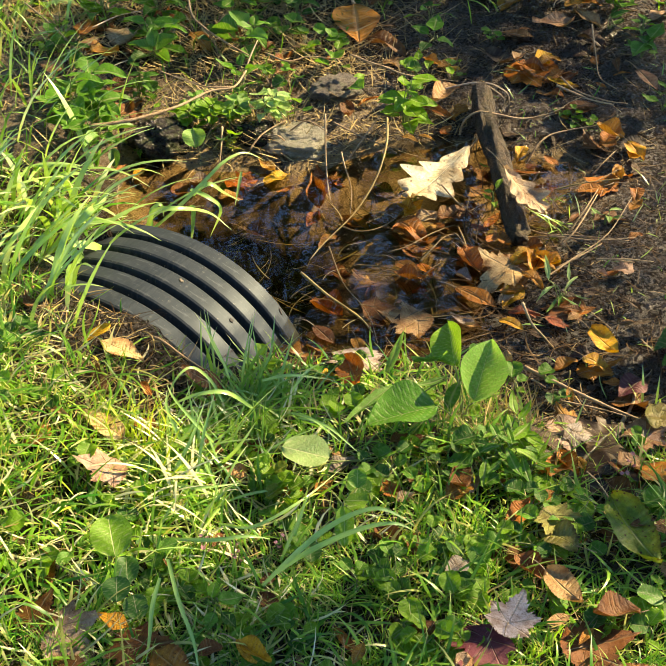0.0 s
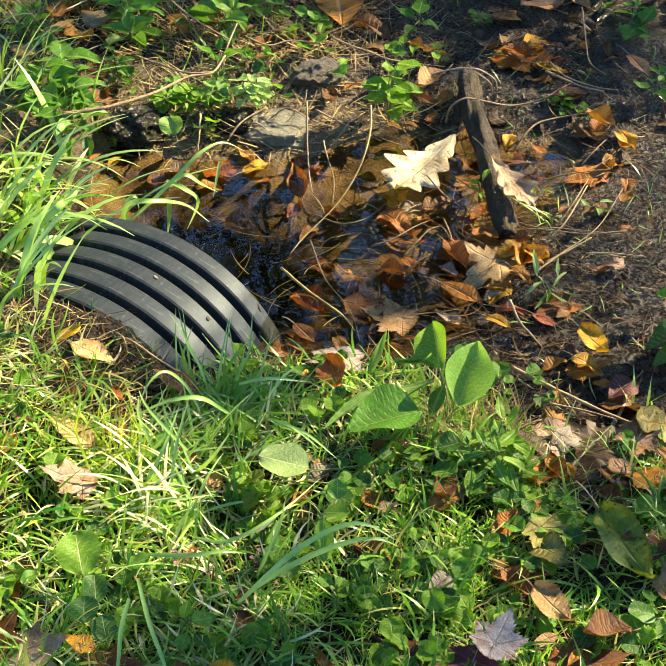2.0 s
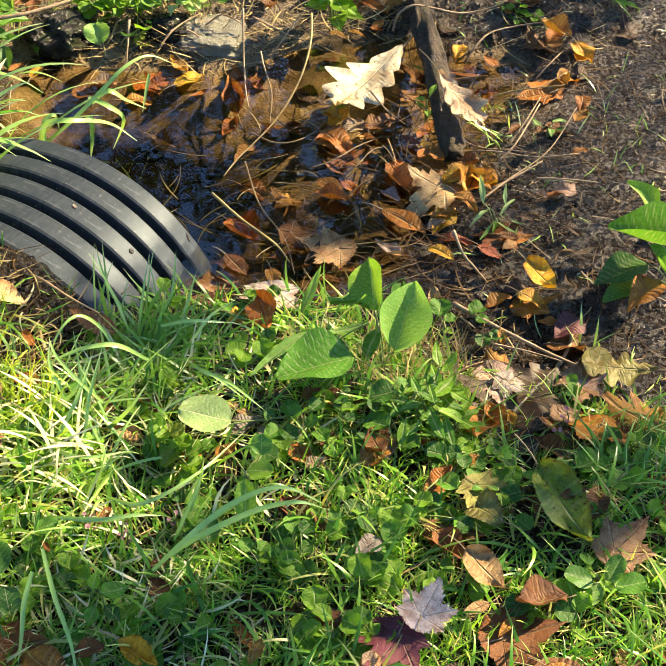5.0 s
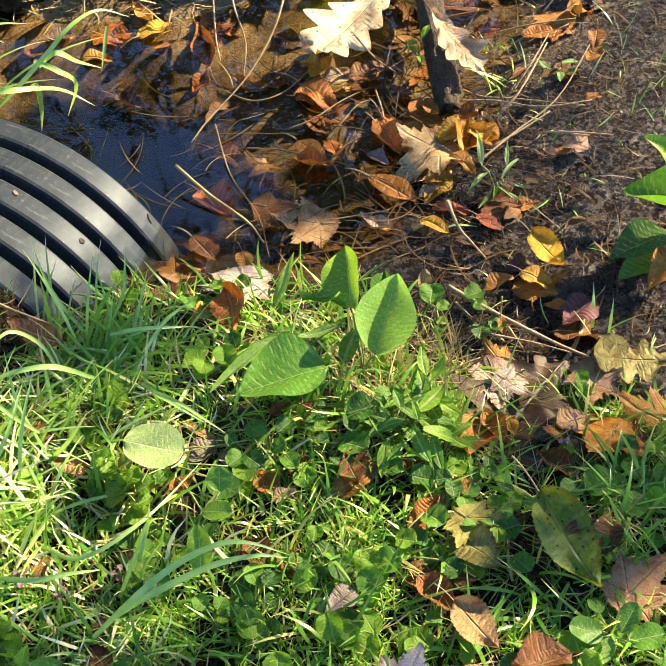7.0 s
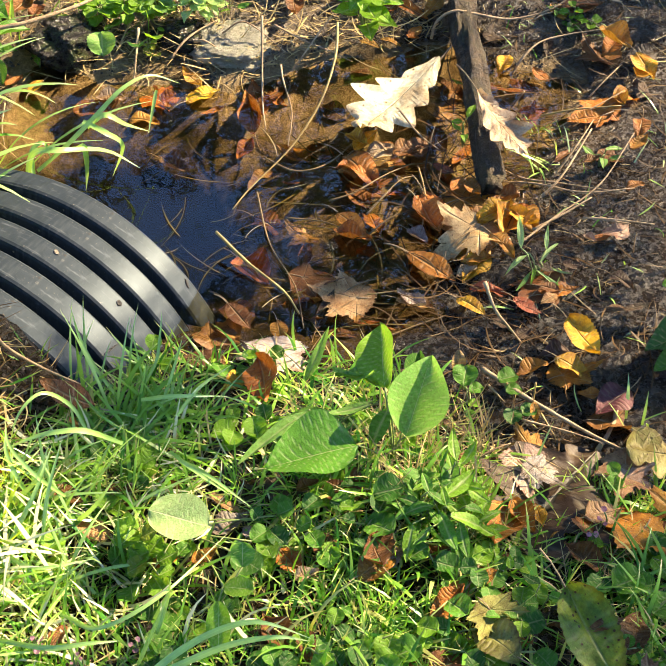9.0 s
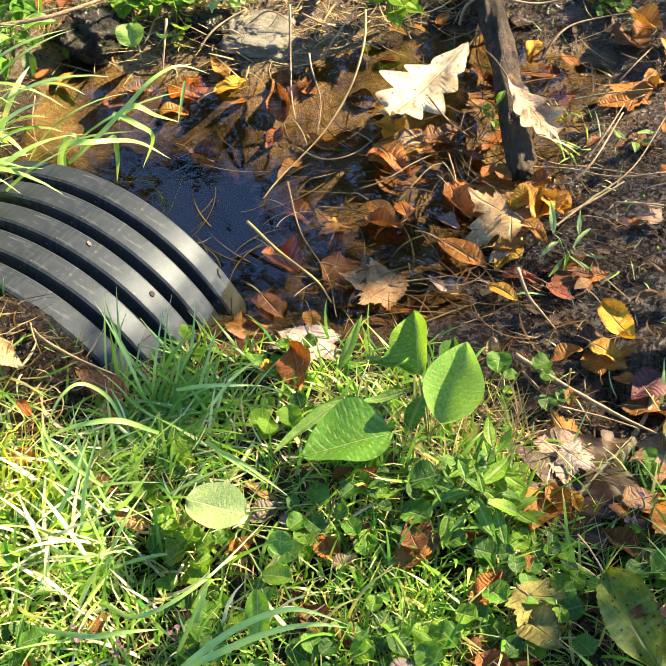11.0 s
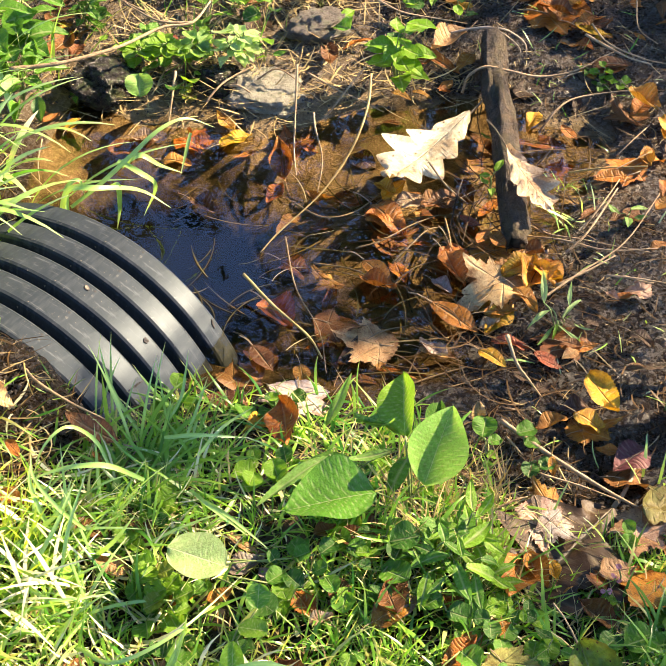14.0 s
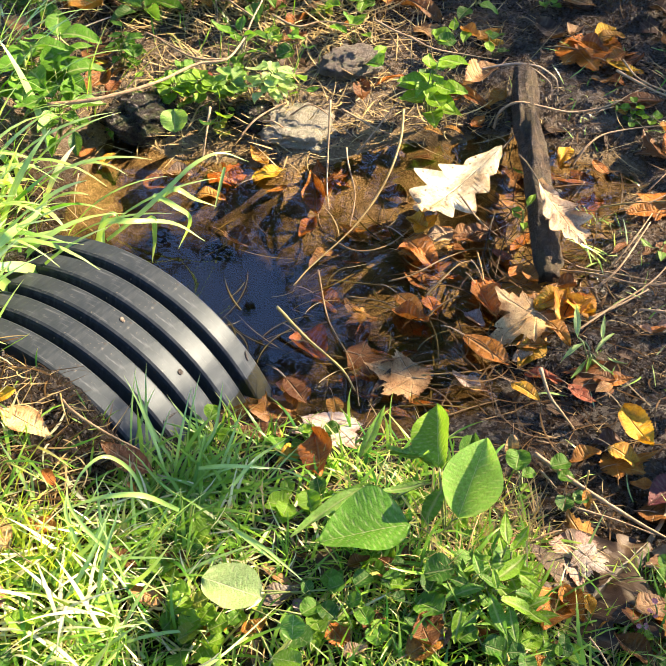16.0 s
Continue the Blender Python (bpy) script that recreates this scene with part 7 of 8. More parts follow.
rosette("bank_weed", (0.517, 1.087, 0.089), "weed", 8, 0.05, "bright", "leafy green weed on the mud", 0.05, 0.3)
rosette("bank_weed", (0.456, 0.638, 0.062), "weed", 4, 0.04, "green", "small green weed on the mud", 0.03, 0.4)
rosette("seedling", (0.072, 0.971, 0.051), "penny", 6, 0.028, "green", "small green seedling on dark mud", 0.03, 0.3)
rosette("seedling", (0.256, 0.626, 0.033), "penny", 7, 0.018, "bright", "tiny bright seedlings on dark mud", 0.02, 0.3)
POSTTOP = (0.058, 1.390, 0.093)
POSTEND = (0.049, 1.168, 0.077)
log(POSTTOP, POSTEND, 0.013, "short dark broken branch lying on the mud")
twig([(-0.701, 0.963, 0.161), (-0.671, 0.858, 0.142), (-0.641, 0.834, 0.122), (-0.581, 0.786, 0.109), (-0.513, 0.744, 0.095)], .007, TWIG, "grey bent branch on the weedy bank")
twig([(-0.641, 0.834, 0.122), (-0.604, 0.794, 0.098), (-0.581, 0.717, 0.071)], .004, TWIG, "grey bent branch on the weedy bank")
twig([(0.307, 1.300, 0.138), (0.346, 1.215, 0.140), (0.384, 1.155, 0.130)], .006, ROOT, "pale dry stalk on the sunlit bank")
twig([(0.349, 1.242, 0.131), (0.417, 1.279, 0.153)], .005, ROOT, "pale dry stalk on the sunlit bank")
twig([(0.314, 0.968, 0.114), (0.314, 0.819, 0.102), (0.319, 0.733, 0.090), (0.359, 0.711, 0.073)], .004, TWIG, "thin dry arching stalk on the mud")
twig([(0.230, 0.773, 0.069), (0.265, 0.700, 0.070), (0.332, 0.664, 0.067), (0.377, 0.643, 0.074)], .004, TWIG, "thin dry arching stalk on the mud")
twig([(-0.510, 0.627, 0.089), (-0.501, 0.675, 0.120), (-0.488, 0.727, 0.144)], .006, TWIG, "bent pale twig forking from the long twig")
twig([(-0.471, 0.741, 0.105), (-0.418, 0.723, 0.096), (-0.371, 0.757, 0.093), (-0.299, 0.751, 0.095)], .005, TWIG, "brown dry twig on the bank weeds")
twig([(-0.709, 0.649, 0.091), (-0.655, 0.628, 0.084), (-0.613, 0.616, 0.076)], .004, TWIG, "thin dry stalk on the bank")
twig([(-1.114, 1.040, 0.173), (-1.076, 0.928, 0.166), (-1.030, 0.795, 0.149)], .004, STRAWBARK, "dry stalk in the sunlit weeds")
twig([(-1.085, 0.846, 0.156), (-0.992, 0.745, 0.152), (-0.906, 0.652, 0.137)], .005, TWIG, "dry stalk among straw")
twig([(-0.893, 0.756, 0.142), (-0.849, 0.869, 0.126), (-0.790, 0.934, 0.112)], .004, ROOT, "pale dry stalk on the sunlit bank")
twig([(-0.865, 0.500, 0.131), (-0.816, 0.641, 0.104), (-0.779, 0.732, 0.084)], .004, ROOT, "pale dry stalk on the sunlit bank")
twig([(-0.273, 0.810, 0.078), (-0.218, 0.762, 0.083), (-0.166, 0.761, 0.071)], .005, TWIG, "pale dry twig on the far bank")
twig([(-0.062, 1.049, 0.082), (-0.008, 1.116, 0.091)], .003, TWIG, "thin dark twig on the mud")
fallen("ovate", (0.104, 0.052, 0.030), (0.146, 0.097, 0.030), "yellow", "w")
fallen("ovate", (0.154, 0.085, 0.028), (0.199, 0.041, 0.038), "yellow", "m", 0.9, 0)
fallen("ovate", (0.124, 0.022, 0.038), (0.164, -0.018, 0.036), "amber", "m", 0.9, 0)
fallen("ovate", (0.008, 0.101, 0.020), (0.047, 0.035, 0.012), "orange", "w", 1.1, 0)
fallen("ovate", (0.082, -0.029, 0.023), (0.133, -0.018, 0.028), "amber", "w", 0.9, 0)
fallen("ovate", (0.170, 0.122, 0.024), (0.110, 0.153, -0.000), "brown", "m", 0.9, 0)
fallen("ovate", (-0.129, 0.219, 0.006), (-0.058, 0.156, 0.006), "orange", "w")
fallen("ovate", (-0.127, 0.263, 0.012), (-0.087, 0.229, 0.020), "yellow", "w")
fallen("ovate", (-0.075, 0.215, 0.010), (-0.033, 0.237, 0.010), "pale", "w", 0.9, 0)
fallen("ovate", (0.023, 0.253, 0.012), (-0.042, 0.208, 0.010), "brown", "w", 0.9, 0)
fallen("lance", (0.026, 0.203, 0.012), (0.063, 0.183, 0.010), "red", "w", 1.5, 0)
fallen("ovate", (-0.131, 0.180, 0.006), (-0.095, 0.168, 0.006), "amber", "w")
fallen("lance", (-0.133, 0.526, 0.026), (-0.093, 0.518, 0.021), "amber", "m", 1.6, 0)
fallen("ovate", (-0.048, 0.552, 0.025), (-0.024, 0.550, 0.019), "orange", "m", 1.2, 0)
fallen("lance", (-0.142, 0.470, -0.006), (-0.095, 0.473, -0.008), "brown", "b")
fallen("ovate", (0.342, 0.496, 0.051), (0.308, 0.520, 0.035), "orange", "m", 1.2, 0)
fallen("ovate", (0.364, 0.430, 0.054), (0.393, 0.472, 0.049), "yellow", "m", 1.2, 0)
fallen("ovate", (0.369, 0.319, 0.057), (0.360, 0.267, 0.053), "orange", "m")
fallen("ovate", (0.078, -0.056, 0.013), (0.109, -0.042, 0.021), "pale", "w")
fallen("ovate", (0.197, -0.080, 0.034), (0.234, -0.086, 0.035), "brown", "m")
fallen("lance", (0.196, -0.040, 0.039), (0.222, -0.054, 0.038), "dark", "m", 1.6, 0)
fallen("ovate", (0.234, -0.035, 0.038), (0.265, -0.042, 0.040), "dark", "m")
fallen("ovate", (0.303, -0.044, 0.038), (0.339, -0.067, 0.039), "dark", "m")
fallen("ovate", (0.271, 0.209, 0.037), (0.298, 0.220, 0.040), "brown", "m")
fallen("lance", (0.295, -0.122, 0.036), (0.325, -0.112, 0.039), "brown", "m", 1.6, 0)
fallen("ovate", (0.131, -0.152, 0.029), (0.162, -0.165, 0.029), "dark", "m")
rosette("flower_stem", (0.275, -0.503, 0.019), "penny", 7, 0.008, "pink", "tiny pink flowers on a thin stem", 0.05, 0.6)
rosette("flower_stem", (0.263, -0.524, 0.025), "penny", 6, 0.007, "pink", "tiny pink flowers on a thin stem", 0.04, 0.6)
rosette("flower_stem", (-0.341, -0.774, 0.090), "penny", 6, 0.007, "pink", "tiny pink flowers on a thin stem", 0.04, 0.6)
rosette("flower_stem", (-0.296, -0.789, 0.089), "penny", 6, 0.007, "pink", "tiny pink flowers on a thin stem", 0.04, 0.6)
rosette("flower_stem", (-0.239, -0.759, 0.086), "penny", 6, 0.007, "pink", "tiny pink flowers on a thin stem", 0.04, 0.6)
# Ground spots to darken with leaf clumps of trees out of view.
SHADED = [(-0.57, 1.14), (-0.46, 1.12), (-0.35, 1.16), (-0.23, 1.13), (-0.12, 1.14), (-0.45, 1.31), (-0.47, 1.00), (-0.37, 1.02), (-0.38, 1.27), (-0.06, 0.97), (0.02, 1.00), (0.08, 0.90), (0.44, 0.72), (0.37, 0.86), (-0.33, -1.02), (-0.17, -1.01), (-0.37, -0.99), (-0.98, 0.62), (-0.86, 0.78), (-0.93, 0.88), (0.36, -0.68), (0.40, -0.55), (-0.21, -0.97), (-0.14, -0.09), (0.23, -0.56), (-0.28, -0.95), (0.32, 0.84)]
LOW = [(-0.42, -0.45), (-0.38, -0.41), (-0.33, -0.38), (-0.27, -0.41), (-0.33, -0.46)]


for at, size in (((-0.835, 0.50, 0.07), 0.075), ((-0.800, 0.40, 0.06), 0.07), ((-0.865, 0.42, 0.08), 0.075), ((-0.780, 0.33, 0.05), 0.055)):
    rosette("bank_weed", at, "weed", 9, size, "green", "leafy weed with pointed green leaves at the water's edge", 0.07, 0.2, 1.15)


# ---- grass and ground cover ----
def shore_line(x):
    return -0.22 - 0.17 * ease(-0.02, 0.22, x)


def soil_free(x, y):
    """0 on the bare soil heaped beside the pipe, 1 elsewhere."""
    return 1 - 0.96 * np.exp(-(((x + 0.54) / 0.19) ** 4 + ((y + 0.365 + 0.15 * (x + 0.56)) / 0.095) ** 4))


def lawn_zone(x, y):
    patch = 0.65 + 0.35 * np.sin(x * 17 + 2 * np.sin(y * 11)) * np.sin(y * 14 + 1.7)
    bare = 1 - 0.93 * np.exp(-(((x - -0.221) / 0.050) ** 4 + ((y - -0.335) / 0.042) ** 4))
    edge = ease(0.0, 0.22, np.minimum(np.minimum(x + 1.1, 0.85 - x), y + 1.35) + 0.05 * np.sin(x * 19) * np.sin(y * 23))
    return off_pipe(x, y) * ease(0.0, 0.08, shore_line(x) - y) * patch * bare * edge * soil_free(x, y)


def left_zone(x, y):
    return off_pipe(x, y) * ease(-0.70, -0.82, x + 0.12 * ease(0.25, 0.5, y)) * ease(-0.4, -0.25, y) * (1 - 0.94 * ease(0.10, 0.32, y))


def far_zone(x, y):
    return ease(0.02, 0.12, y - far_edge(x)) * ease(-0.3, -0.6, x)


def mud_zone(x, y):
    return ease(0.0, 0.06, x - 0.08 + 0.2 * ease(0.0, 0.5, y)) * (height(x, y) > 0.004) * ease(-0.42, -0.36, y)


def clumped(zone, scale=1.0):
    """A zone with the grass gathered in clumps and bare gaps between them."""
    def keep(x, y):
        c = np.sin(x * 47 * scale + 2.1 * np.sin(y * 31 * scale)) * np.sin(y * 43 * scale + 1.9 * np.sin(x * 37 * scale + 1))
        return zone(x, y) * np.clip(0.34 + 0.9 * c, 0.04, 1.0)
    return keep


def outer_zone(x, y):
    """Rough grass beyond what the lens takes in."""
    d = np.maximum(np.maximum(np.abs(x + 0.1) - 0.75, np.abs(y + 0.1) - 1.1), 0)
    return ease(0.0, 0.3, d) * ease(2.6, 0.8, d) * (height(x, y) > 0.01) * np.where((x > 0.1) & (y > -0.3) & (y < 1.6), 0.15, 1.0)


LAWN_BOX = (-1.1, -1.35, 0.85, -0.2)
grass("lawn_grass", "short green lawn grass with dry tips", 22000, LAWN_BOX, clumped(lawn_zone), (0.02, 0.06), (0.0014, 0.0032), (0.1, 0.9), (0.1, 1.2), LAWN, segs=4)
grass("lawn_grass", "longer loose green blades of lawn grass", 3600, LAWN_BOX, clumped(lawn_zone, 0.6), (0.05, 0.11), (0.0028, 0.0055), (0.3, 1.1), (0.4, 1.7), LAWN, segs=6, swerve=0.6)
grass("lawn_grass", "short fine turf of mown lawn", 14000, (-0.75, -1.3, 0.65, -0.62), lambda x, y: clumped(lawn_zone, 0.8)(x, y) * ease(-0.6, -0.85, y + 0.15 * x), (0.015, 0.036), (0.0012, 0.0024), (0.0, 0.8), (0.1, 1.0), LAWN, segs=3)
grass("dead_grass", "dry straw-coloured grass lying in the lawn", 5200, LAWN_BOX, lawn_zone, (0.02, 0.08), (0.001, 0.0026), (1.0, 1.5), (-0.1, 0.25), STRAW, segs=3)
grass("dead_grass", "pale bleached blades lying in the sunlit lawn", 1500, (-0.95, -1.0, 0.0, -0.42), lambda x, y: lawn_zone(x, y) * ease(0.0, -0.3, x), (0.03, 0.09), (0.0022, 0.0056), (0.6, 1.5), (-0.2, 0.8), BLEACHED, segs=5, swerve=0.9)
grass("bank_grass", "bright green tall grass on the bank beside the pipe", 430, (-1.35, -0.45, -0.6, 1.1), left_zone, (0.10, 0.24), (0.008, 0.015), (0.1, 0.8), (0.4, 1.5), LUSH, heading=(-0.4, 1.2), segs=7)
grass("bank_grass", "fine green grass under the tall blades", 800, (-1.4, -0.45, -0.6, 1.3), left_zone, (0.04, 0.10), (0.0018, 0.0035), (0.1, 0.9), (0.2, 1.2), LAWN)
grass("bank_straw", "dry stalks among the tall grass", 700, (-1.4, -0.45, -0.6, 1.3), left_zone, (0.05, 0.16), (0.001, 0.0025), (0.6, 1.5), (-0.1, 0.4), STRAW, segs=4)
grass("far_grass", "green grass and dry stalks of the far bank", 700, (-1.5, 0.4, 0.3, 1.8), clumped(far_zone), (0.03, 0.12), (0.0015, 0.0038), (0.2, 1.1), (0.2, 1.1), LAWN)
grass("far_straw", "dry stalks lying on the far bank", 3600, (-1.3, 0.36, 0.7, 1.5), lambda x, y: ease(-0.03, 0.06, y - far_edge(x)) * (1 - 0.95 * ease(-0.15, 0.1, x)), (0.03, 0.12), (0.001, 0.0025), (1.0, 1.6), (-0.2, 0.2), STRAW, segs=3)
grass("mud_straw", "short bits of straw and rootlets on wet mud", 900, (0.0, -0.45, 1.0, 1.4), mud_zone, (0.012, 0.06), (0.0008, 0.002), (1.2, 1.6), (-0.1, 0.15), STRAW, segs=5, swerve=1.2)
grass("mud_straw", "dark rotting stems on wet mud", 2800, (0.0, -0.45, 1.0, 1.4), mud_zone, (0.02, 0.11), (0.001, 0.003), (1.2, 1.6), (-0.1, 0.15), SEDGE, segs=6, swerve=1.2)
grass("mud_grass", "sparse short green grass on the mud", 260, (0.02, -0.42, 0.8, 0.9), clumped(mud_zone, 0.5), (0.02, 0.06), (0.0015, 0.003), (0.3, 1.2), (0.1, 0.9), LUSH, segs=4)
grass("sunken_straw", "brown straw and stems lying in the shallow water", 400, (-0.5, -0.25, 0.25, 0.5), lambda x, y: (height(x, y) < -0.008) * ease(0.5, 0.1, y) * ease(-0.30, -0.18, x + 0.3 * ease(0.15, 0.3, y)), (0.05, 0.17), (0.0012, 0.0032), (1.5, 1.62), (-0.1, 0.1), OLIVE, segs=9, swerve=0.8)
wet = lambda x, y: (height(x, y) < -0.006) * ease(-0.28, -0.1, x + 0.25 * ease(0.3, 0.0, y)) * off_pipe(x, y)
grass("floating_straw", "brown straw and thin stems floating on the water", 42, (-0.45, -0.25, 0.25, 0.5), wet, (0.05, 0.17), (0.0011, 0.0024), (1.55, 1.59), (-0.02, 0.02), OLIVE, segs=10, level=(0.0005, 0.003), swerve=0.8)
grass("floating_straw", "pale straw floating on the water", 6, (-0.45, -0.25, 0.25, 0.5), wet, (0.03, 0.10), (0.001, 0.0018), (1.55, 1.59), (-0.02, 0.02), STRAW, segs=10, level=(0.001, 0.003), swerve=1.2)
near_water = lambda x, y: ease(0.07, 0.03, np.abs(height(x, y) + 0.005)) * ease(-0.1, 0.0, y + 0.3) * ease(-0.1, 0.05, x) * ease(0.55, 0.4, y)
grass("shore_stems", "tangle of brown stems at the water's edge", 420, (-0.1, -0.35, 0.4, 0.5), near_water, (0.05, 0.16), (0.0012, 0.0026), (1.35, 1.6), (-0.05, 0.15), SEDGE, segs=9, level=(0.004, 0.016), swerve=1.2)
grass("edge_straw", "dry straw at the foot of the dock plant", 420, (-0.02, -0.54, 0.16, -0.33), lambda x, y: 1.0 + 0 * x, (0.04, 0.11), (0.001, 0.0024), (0.3, 1.5), (-0.1, 0.3), STRAW, segs=4)
beside = lambda x, y: off_pipe(x, y) * ease(-0.22, -0.30, height(x, y) * 0 + (x + 0.5614) * 0.322 + (y + 0.0655) * 0.937)
grass("pipe_straw", "dry straw and debris on the soil beside the pipe", 1500, (-1.1, -0.6, -0.3, -0.2), beside, (0.02, 0.08), (0.001, 0.0026), (1.1, 1.6), (-0.1, 0.3), STRAW, segs=5, swerve=0.9)
grass("pipe_straw", "dark rotted stems on the soil beside the pipe", 1500, (-1.1, -0.6, -0.3, -0.2), beside, (0.02, 0.08), (0.001, 0.0028), (1.1, 1.6), (-0.1, 0.3), SEDGE, segs=5, swerve=0.9)
grass("bank_litter", "thick dry straw and broken stalks on the sunlit bank", 5600, (-1.25, 0.75, -0.25, 1.4), lambda x, y: ease(0.05, 0.2, y - far_edge(x)), (0.03, 0.13), (0.0014, 0.004), (1.0, 1.6), (-0.2, 0.3), STRAW, segs=5, swerve=0.9)
grass("bank_straw", "pale straw and rootlets on the sunlit edge of the far bank", 480, (-0.66, 0.40, 0.02, 0.66), lambda x, y: ease(-0.01, 0.05, y - far_edge(x)), (0.03, 0.10), (0.0018, 0.004), (0.9, 1.55), (-0.2, 0.3), STRAW, segs=5, swerve=1.0)
grass("meadow_grass", "rough green grass round the stream", 15000, (-3.4, -3.6, 3.2, 3.4), outer_zone, (0.05, 0.14), (0.004, 0.009), (0.1, 0.9), (0.2, 1.2), LAWN, segs=3)


def crumbs(n, box, keep, size, label):
    """Loose crumbs of mud and grit."""
    pts = scatter(n, box, keep)
    base = np.array([(1, 0, 0), (-1, 0, 0), (0, 1, 0), (0, -1, 0), (0, 0, 1), (0, 0, -1)], float)
    tri = np.array([(0, 2, 4), (2, 1, 4), (1, 3, 4), (3, 0, 4), (2, 0, 5), (1, 2, 5), (3, 1, 5), (0, 3, 5)])
    V = pts[:, None, :] + base[None] * rng.uniform(0.5, 1.2, (n, 6, 1)) * (rng.uniform(*size, n) ** 1.0)[:, None, None] + np.array([0, 0, 0.004])
    F = (np.arange(n)[:, None, None] * 6 + tri[None]).reshape(-1, 3)
    return tagged(new("mud_crumbs", mesh_of("mud_crumbs", V.reshape(-1, 3), F.tolist(), CRUMB, smooth=False)), label, "mud", kind="stuff")


crumbs(20000, (-0.1, -0.45, 1.1, 1.5), mud_zone, (0.0008, 0.0032), "loose dark crumbs of wet mud")
crumbs(5000, (-1.1, -0.6, -0.3, -0.2), beside, (0.001, 0.005), "crumbly dark soil beside the pipe")
crumbs(14000, (-1.2, 0.35, 0.3, 1.4), lambda x, y: ease(-0.02, 0.03, y - far_edge(x)), (0.001, 0.005), "crumbly soil and grit of the far bank")


def cover(n, box, keep, kinds, label, name, size, colours, lift=(0.008, 0.03), per=(3, 6)):
    """Low plants with small leaves near the ground."""
    for x, y, z in scatter(n, box, keep):
        leaves = []
        for i in range(int(rng.integers(per[0], per[1]))):
            a = rng.uniform(0, 6.28)
            r = rng.uniform(0.004, size[1] * 1.1)
            b = Vector((x + math.cos(a) * r, y + math.sin(a) * r, z + rng.uniform(*lift) + 0.004))
            h, s = rng.uniform(0, 6.28), rng.uniform(*size)
            leaves.append((kinds[i % len(kinds)], b, b + Vector((math.cos(h) * s, math.sin(h) * s, s * rng.uniform(-0.2, 0.45))), colours[int(rng.integers(0, len(colours)))], 1.0, rng.uniform(-25, 25)))
        plant(name, (x, y, z), leaves, label, thick=0.0009)


cover(135, (-0.8, -1.1, 0.55, -0.28), lambda x, y: (np.hypot(x + 0.53, y + 0.47) > 0.085) * (np.hypot(x + 0.52, y + 0.62) > 0.06) * soil_free(x, y) * off_pipe(x, y) * ease(0.02, 0.1, shore_line(x) - y), ["penny"], "creeping ground ivy with small round green leaves", "ground_ivy", (0.016, 0.032), ["green", "bright", "deep", "bright"])
cover(16, (-0.2, -0.75, 0.3, -0.4), lambda x, y: ease(0.0, 0.06, shore_line(x) - y), ["penny", "weed"], "low clump of ground ivy and chickweed", "ground_ivy", (0.014, 0.026), ["green", "bright", "deep"], (0.01, 0.04), (4, 7))
cover(55, (-1.0, 0.42, 0.0, 1.3), lambda x, y: ease(0.03, 0.1, y - far_edge(x)), ["penny", "weed"], "low green weeds on the far bank", "bank_weed", (0.02, 0.04), ["green", "bright", "deep"], (0.01, 0.05))
cover(12, (0.05, 0.6, 0.9, 1.5), lambda x, y: 1.0 + 0 * x, ["weed"], "small green seedling on bare mud", "seedling", (0.025, 0.045), ["green", "deep"], (0.01, 0.04))


# ---- loose litter leaves ----
def litter(n, box, keep, kinds, colours, where, size):
    for x, y, z in scatter(n, box, keep):
        h, s = rng.uniform(0, 6.28), rng.uniform(*size)
        b = Vector((x, y, z + 0.012))
        kind = kinds[int(rng.integers(0, len(kinds)))]
        fallen(kind, b, b + Vector((math.cos(h) * s, math.sin(h) * s, rng.uniform(-0.1, 0.2) * s)), colours[int(rng.integers(0, len(colours)))], where, rng.uniform(0.8, 1.1), rng.uniform(-25, 25))


litter(95, (-0.9, -1.15, 0.7, -0.35), lambda x, y: soil_free(x, y) * off_pipe(x, y) * ease(0.0, 0.1, shore_line(x) - y), ["ovate", "maple", "lance", "ovate"], ["brown", "tan", "brown", "orange", "dark"], "g", (0.03, 0.06))
litter(85, (0.1, -0.4, 1.0, 1.4), mud_zone, ["ovate", "lance", "maple"], ["brown", "dark", "orange", "brown", "dark", "amber"], "m", (0.03, 0.07))
litter(60, (-1.2, 0.45, 0.2, 1.5), lambda x, y: ease(0.0, 0.1, y - far_edge(x)), ["ovate", "lance", "maple"], ["brown", "dark", "tan", "orange"], "m", (0.03, 0.07))
litter(40, (-0.50, -0.2, 0.2, 0.5), lambda x, y: (height(x, y) < -0.015) * ease(-0.30, -0.18, x + 0.3 * ease(0.15, 0.3, y)), ["ovate", "lance", "maple"], ["brown", "tan", "dark", "brown", "orange"], "b", (0.035, 0.075))


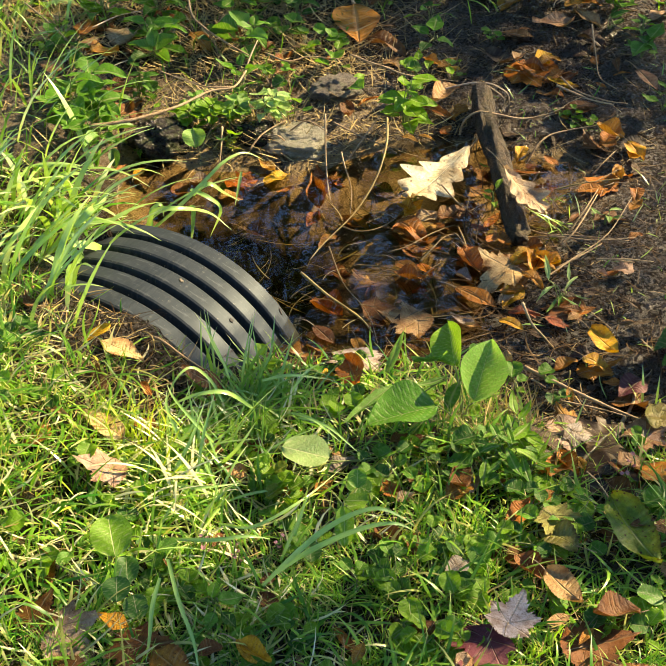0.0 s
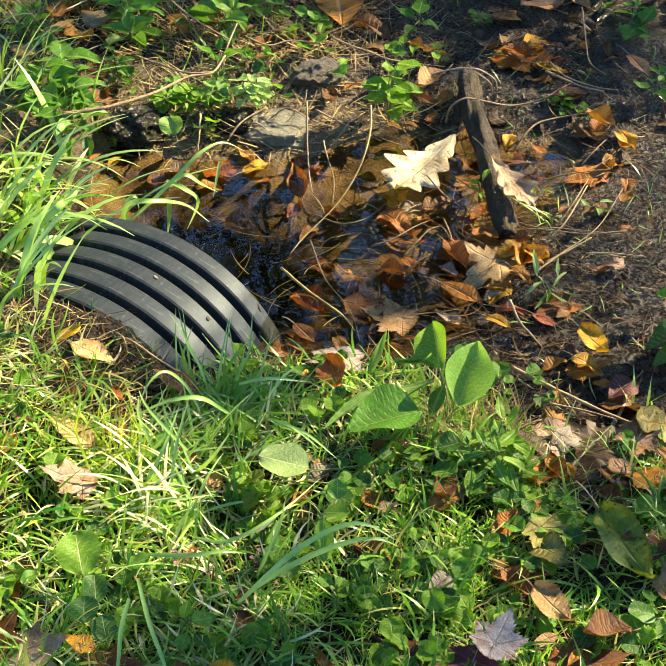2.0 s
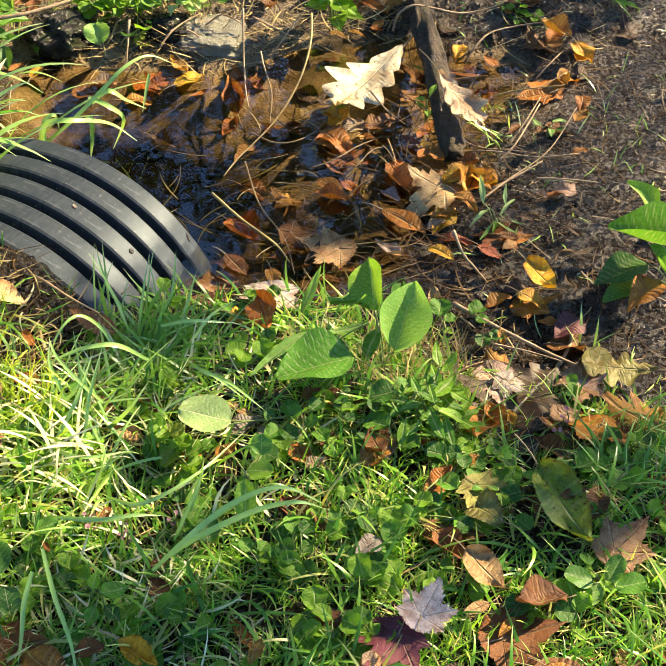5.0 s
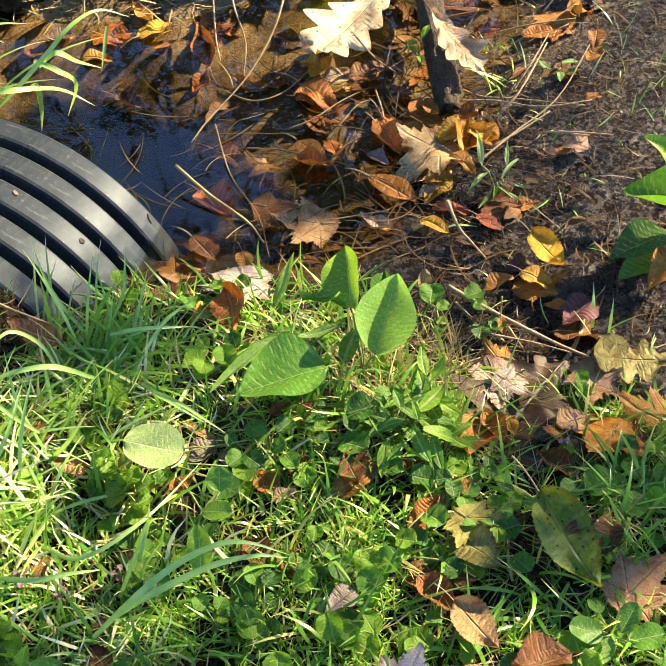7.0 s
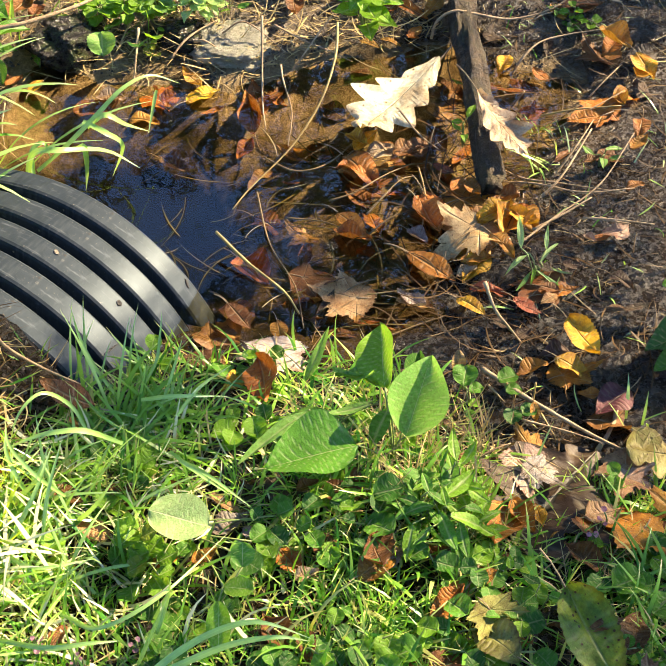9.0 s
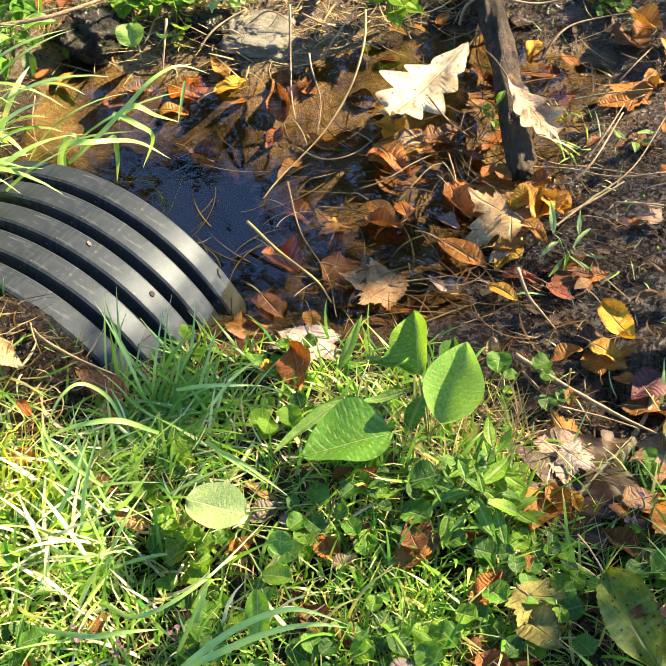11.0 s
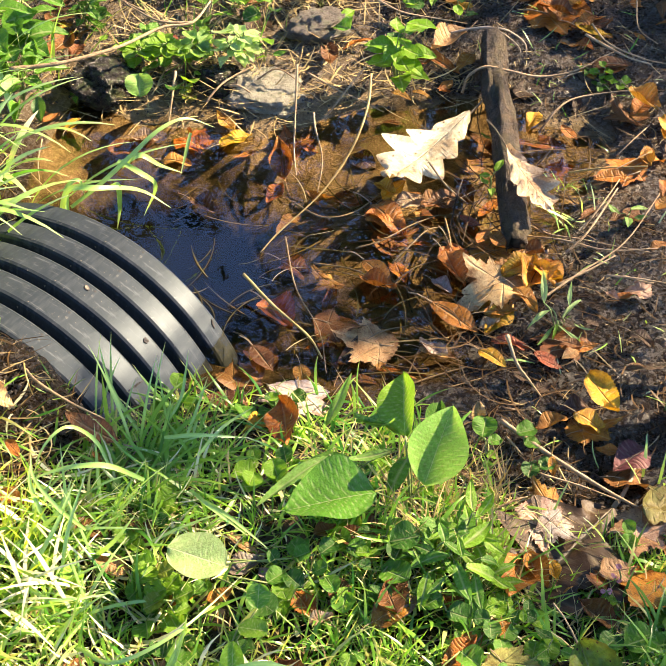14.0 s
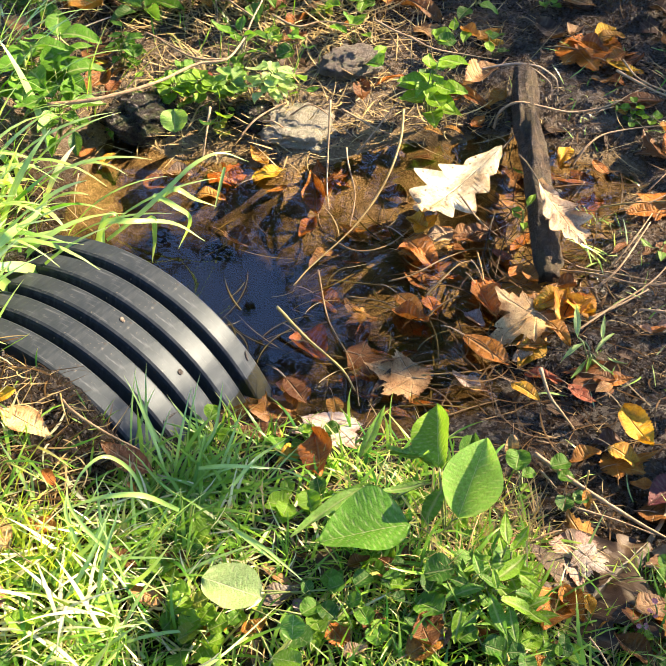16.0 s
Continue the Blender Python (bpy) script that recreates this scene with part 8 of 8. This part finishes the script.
# ---- unseen trees that shade the stream or mirror in it ----
def crown_mesh(name, centres, radius, leaves, size, material, flat=0.6):
    """Clusters of small leaves about centres."""
    c = np.repeat(np.asarray(centres, float), leaves, 0)
    n = len(c)
    p = c + rng.normal(0, 1, (n, 3)) * np.array([radius, radius, radius * flat])
    a = rng.normal(0, 1, (n, 3))
    a /= np.linalg.norm(a, axis=1)[:, None]
    b = np.cross(a, rng.normal(0, 1, (n, 3)))
    b /= np.linalg.norm(b, axis=1)[:, None]
    s = rng.uniform(size[0], size[1], n)[:, None]
    V = np.stack([p, p + a * s * 0.5 + b * s * 0.32, p + a * s, p + a * s * 0.5 - b * s * 0.32], 1).reshape(-1, 3)
    F = (np.arange(n)[:, None] * 4 + np.arange(4)[None]).tolist()
    return mesh_of(name, V, F, material, smooth=False, uvs=np.tile(np.array([[0.5, 0], [1, 0.5], [0.5, 1], [0, 0.5]]), (n, 1)), vein=np.zeros(4 * n), rim=np.zeros(4 * n))


def tree(at, top, trunk, clusters, radius, leaves, size, label, flat=0.6):
    thing = new("tree")
    thing.location = at
    tagged(thing, label, "tree", "trees beside the stream")
    at = Vector(at)
    part("trunk", stem_mesh("trunk", smooth_path([(0, 0, -0.2), (0.1, 0.05, top * 0.5), (0.0, 0.15, top)], 5), [trunk * (1 - 0.07 * i) for i in range(11)], BARK, 10), thing)
    for c in clusters[:: max(1, len(clusters) // 10)]:
        d = Vector(c) - at
        z = max(0.3 * top, min(top * 0.95, d.z * 0.7))
        part("limb", stem_mesh("limb", smooth_path([(0, 0, z), d * 0.5 + Vector((0, 0, z * 0.35)), d], 4), [max(0.006, trunk * 0.16 * (1 - 0.11 * i)) for i in range(9)], BARK, 6), thing)
    part("crown", crown_mesh("crown", [Vector(c) - at for c in clusters], radius, leaves, size, CROWN, flat), thing)
    return thing


def shade_at(x, y, far):
    return Vector((x, y, float(height(x, y)) + 0.02)) + SUN * far


# Two unseen trees: each clump hangs sunward of a spot to be shaded.
tree((7.0, 8.5, 0.3), 8.0, 0.22, [shade_at(x, y, 6.5 + 2.0 * math.sin(x * 9 + y * 7)) for x, y in SHADED], 0.075, 55, (0.05, 0.085), "unseen leafy tree beyond the bank, added to shade the stream")
tree((3.0, 5.6, 0.3), 4.2, 0.10, [shade_at(x, y, 4.6 + 0.8 * math.sin(x * 31)) for x, y in LOW], 0.055, 40, (0.04, 0.07), "unseen slender tree beyond the muddy bank, added to shade the grass before the pipe")


def sky_gap(x, z):
    """How open the crowns are, at 9 m: one clear gap with ragged edges, and a thinner stretch beside it."""
    gap = math.hypot((x + 2.8) / 1.2, (z - 8.75) / 1.12)
    side = math.hypot((x + 3.9) / 1.2, (z - 7.3) / 0.9)
    return max(0.95 if gap < 1.0 else 0.0, 0.5 * (1.0 - float(ease(0.6, 1.2, side))))


far_crowns = []
while len(far_crowns) < 1500:
    y = rng.uniform(8.0, 11.0)
    x, z = rng.uniform(-8.5, 7.0), rng.uniform(0.8, 13.0)
    if rng.uniform() > sky_gap(x, z):
        far_crowns.append((x * y / 9, y, z * y / 9))
for k, (foot, wide) in enumerate(((-5.5, (-99, -3.2)), (-1.0, (-3.2, 1.5)), (4.5, (1.5, 99)))):
    mine = [c for c in far_crowns if wide[0] <= c[0] * 9 / c[1] < wide[1]]
    tree((foot, 9.5, 0.3), 8.0, 0.24, mine, 0.24, 52, (0.09, 0.16), "tall leafy tree on the far side of the stream", 0.9)
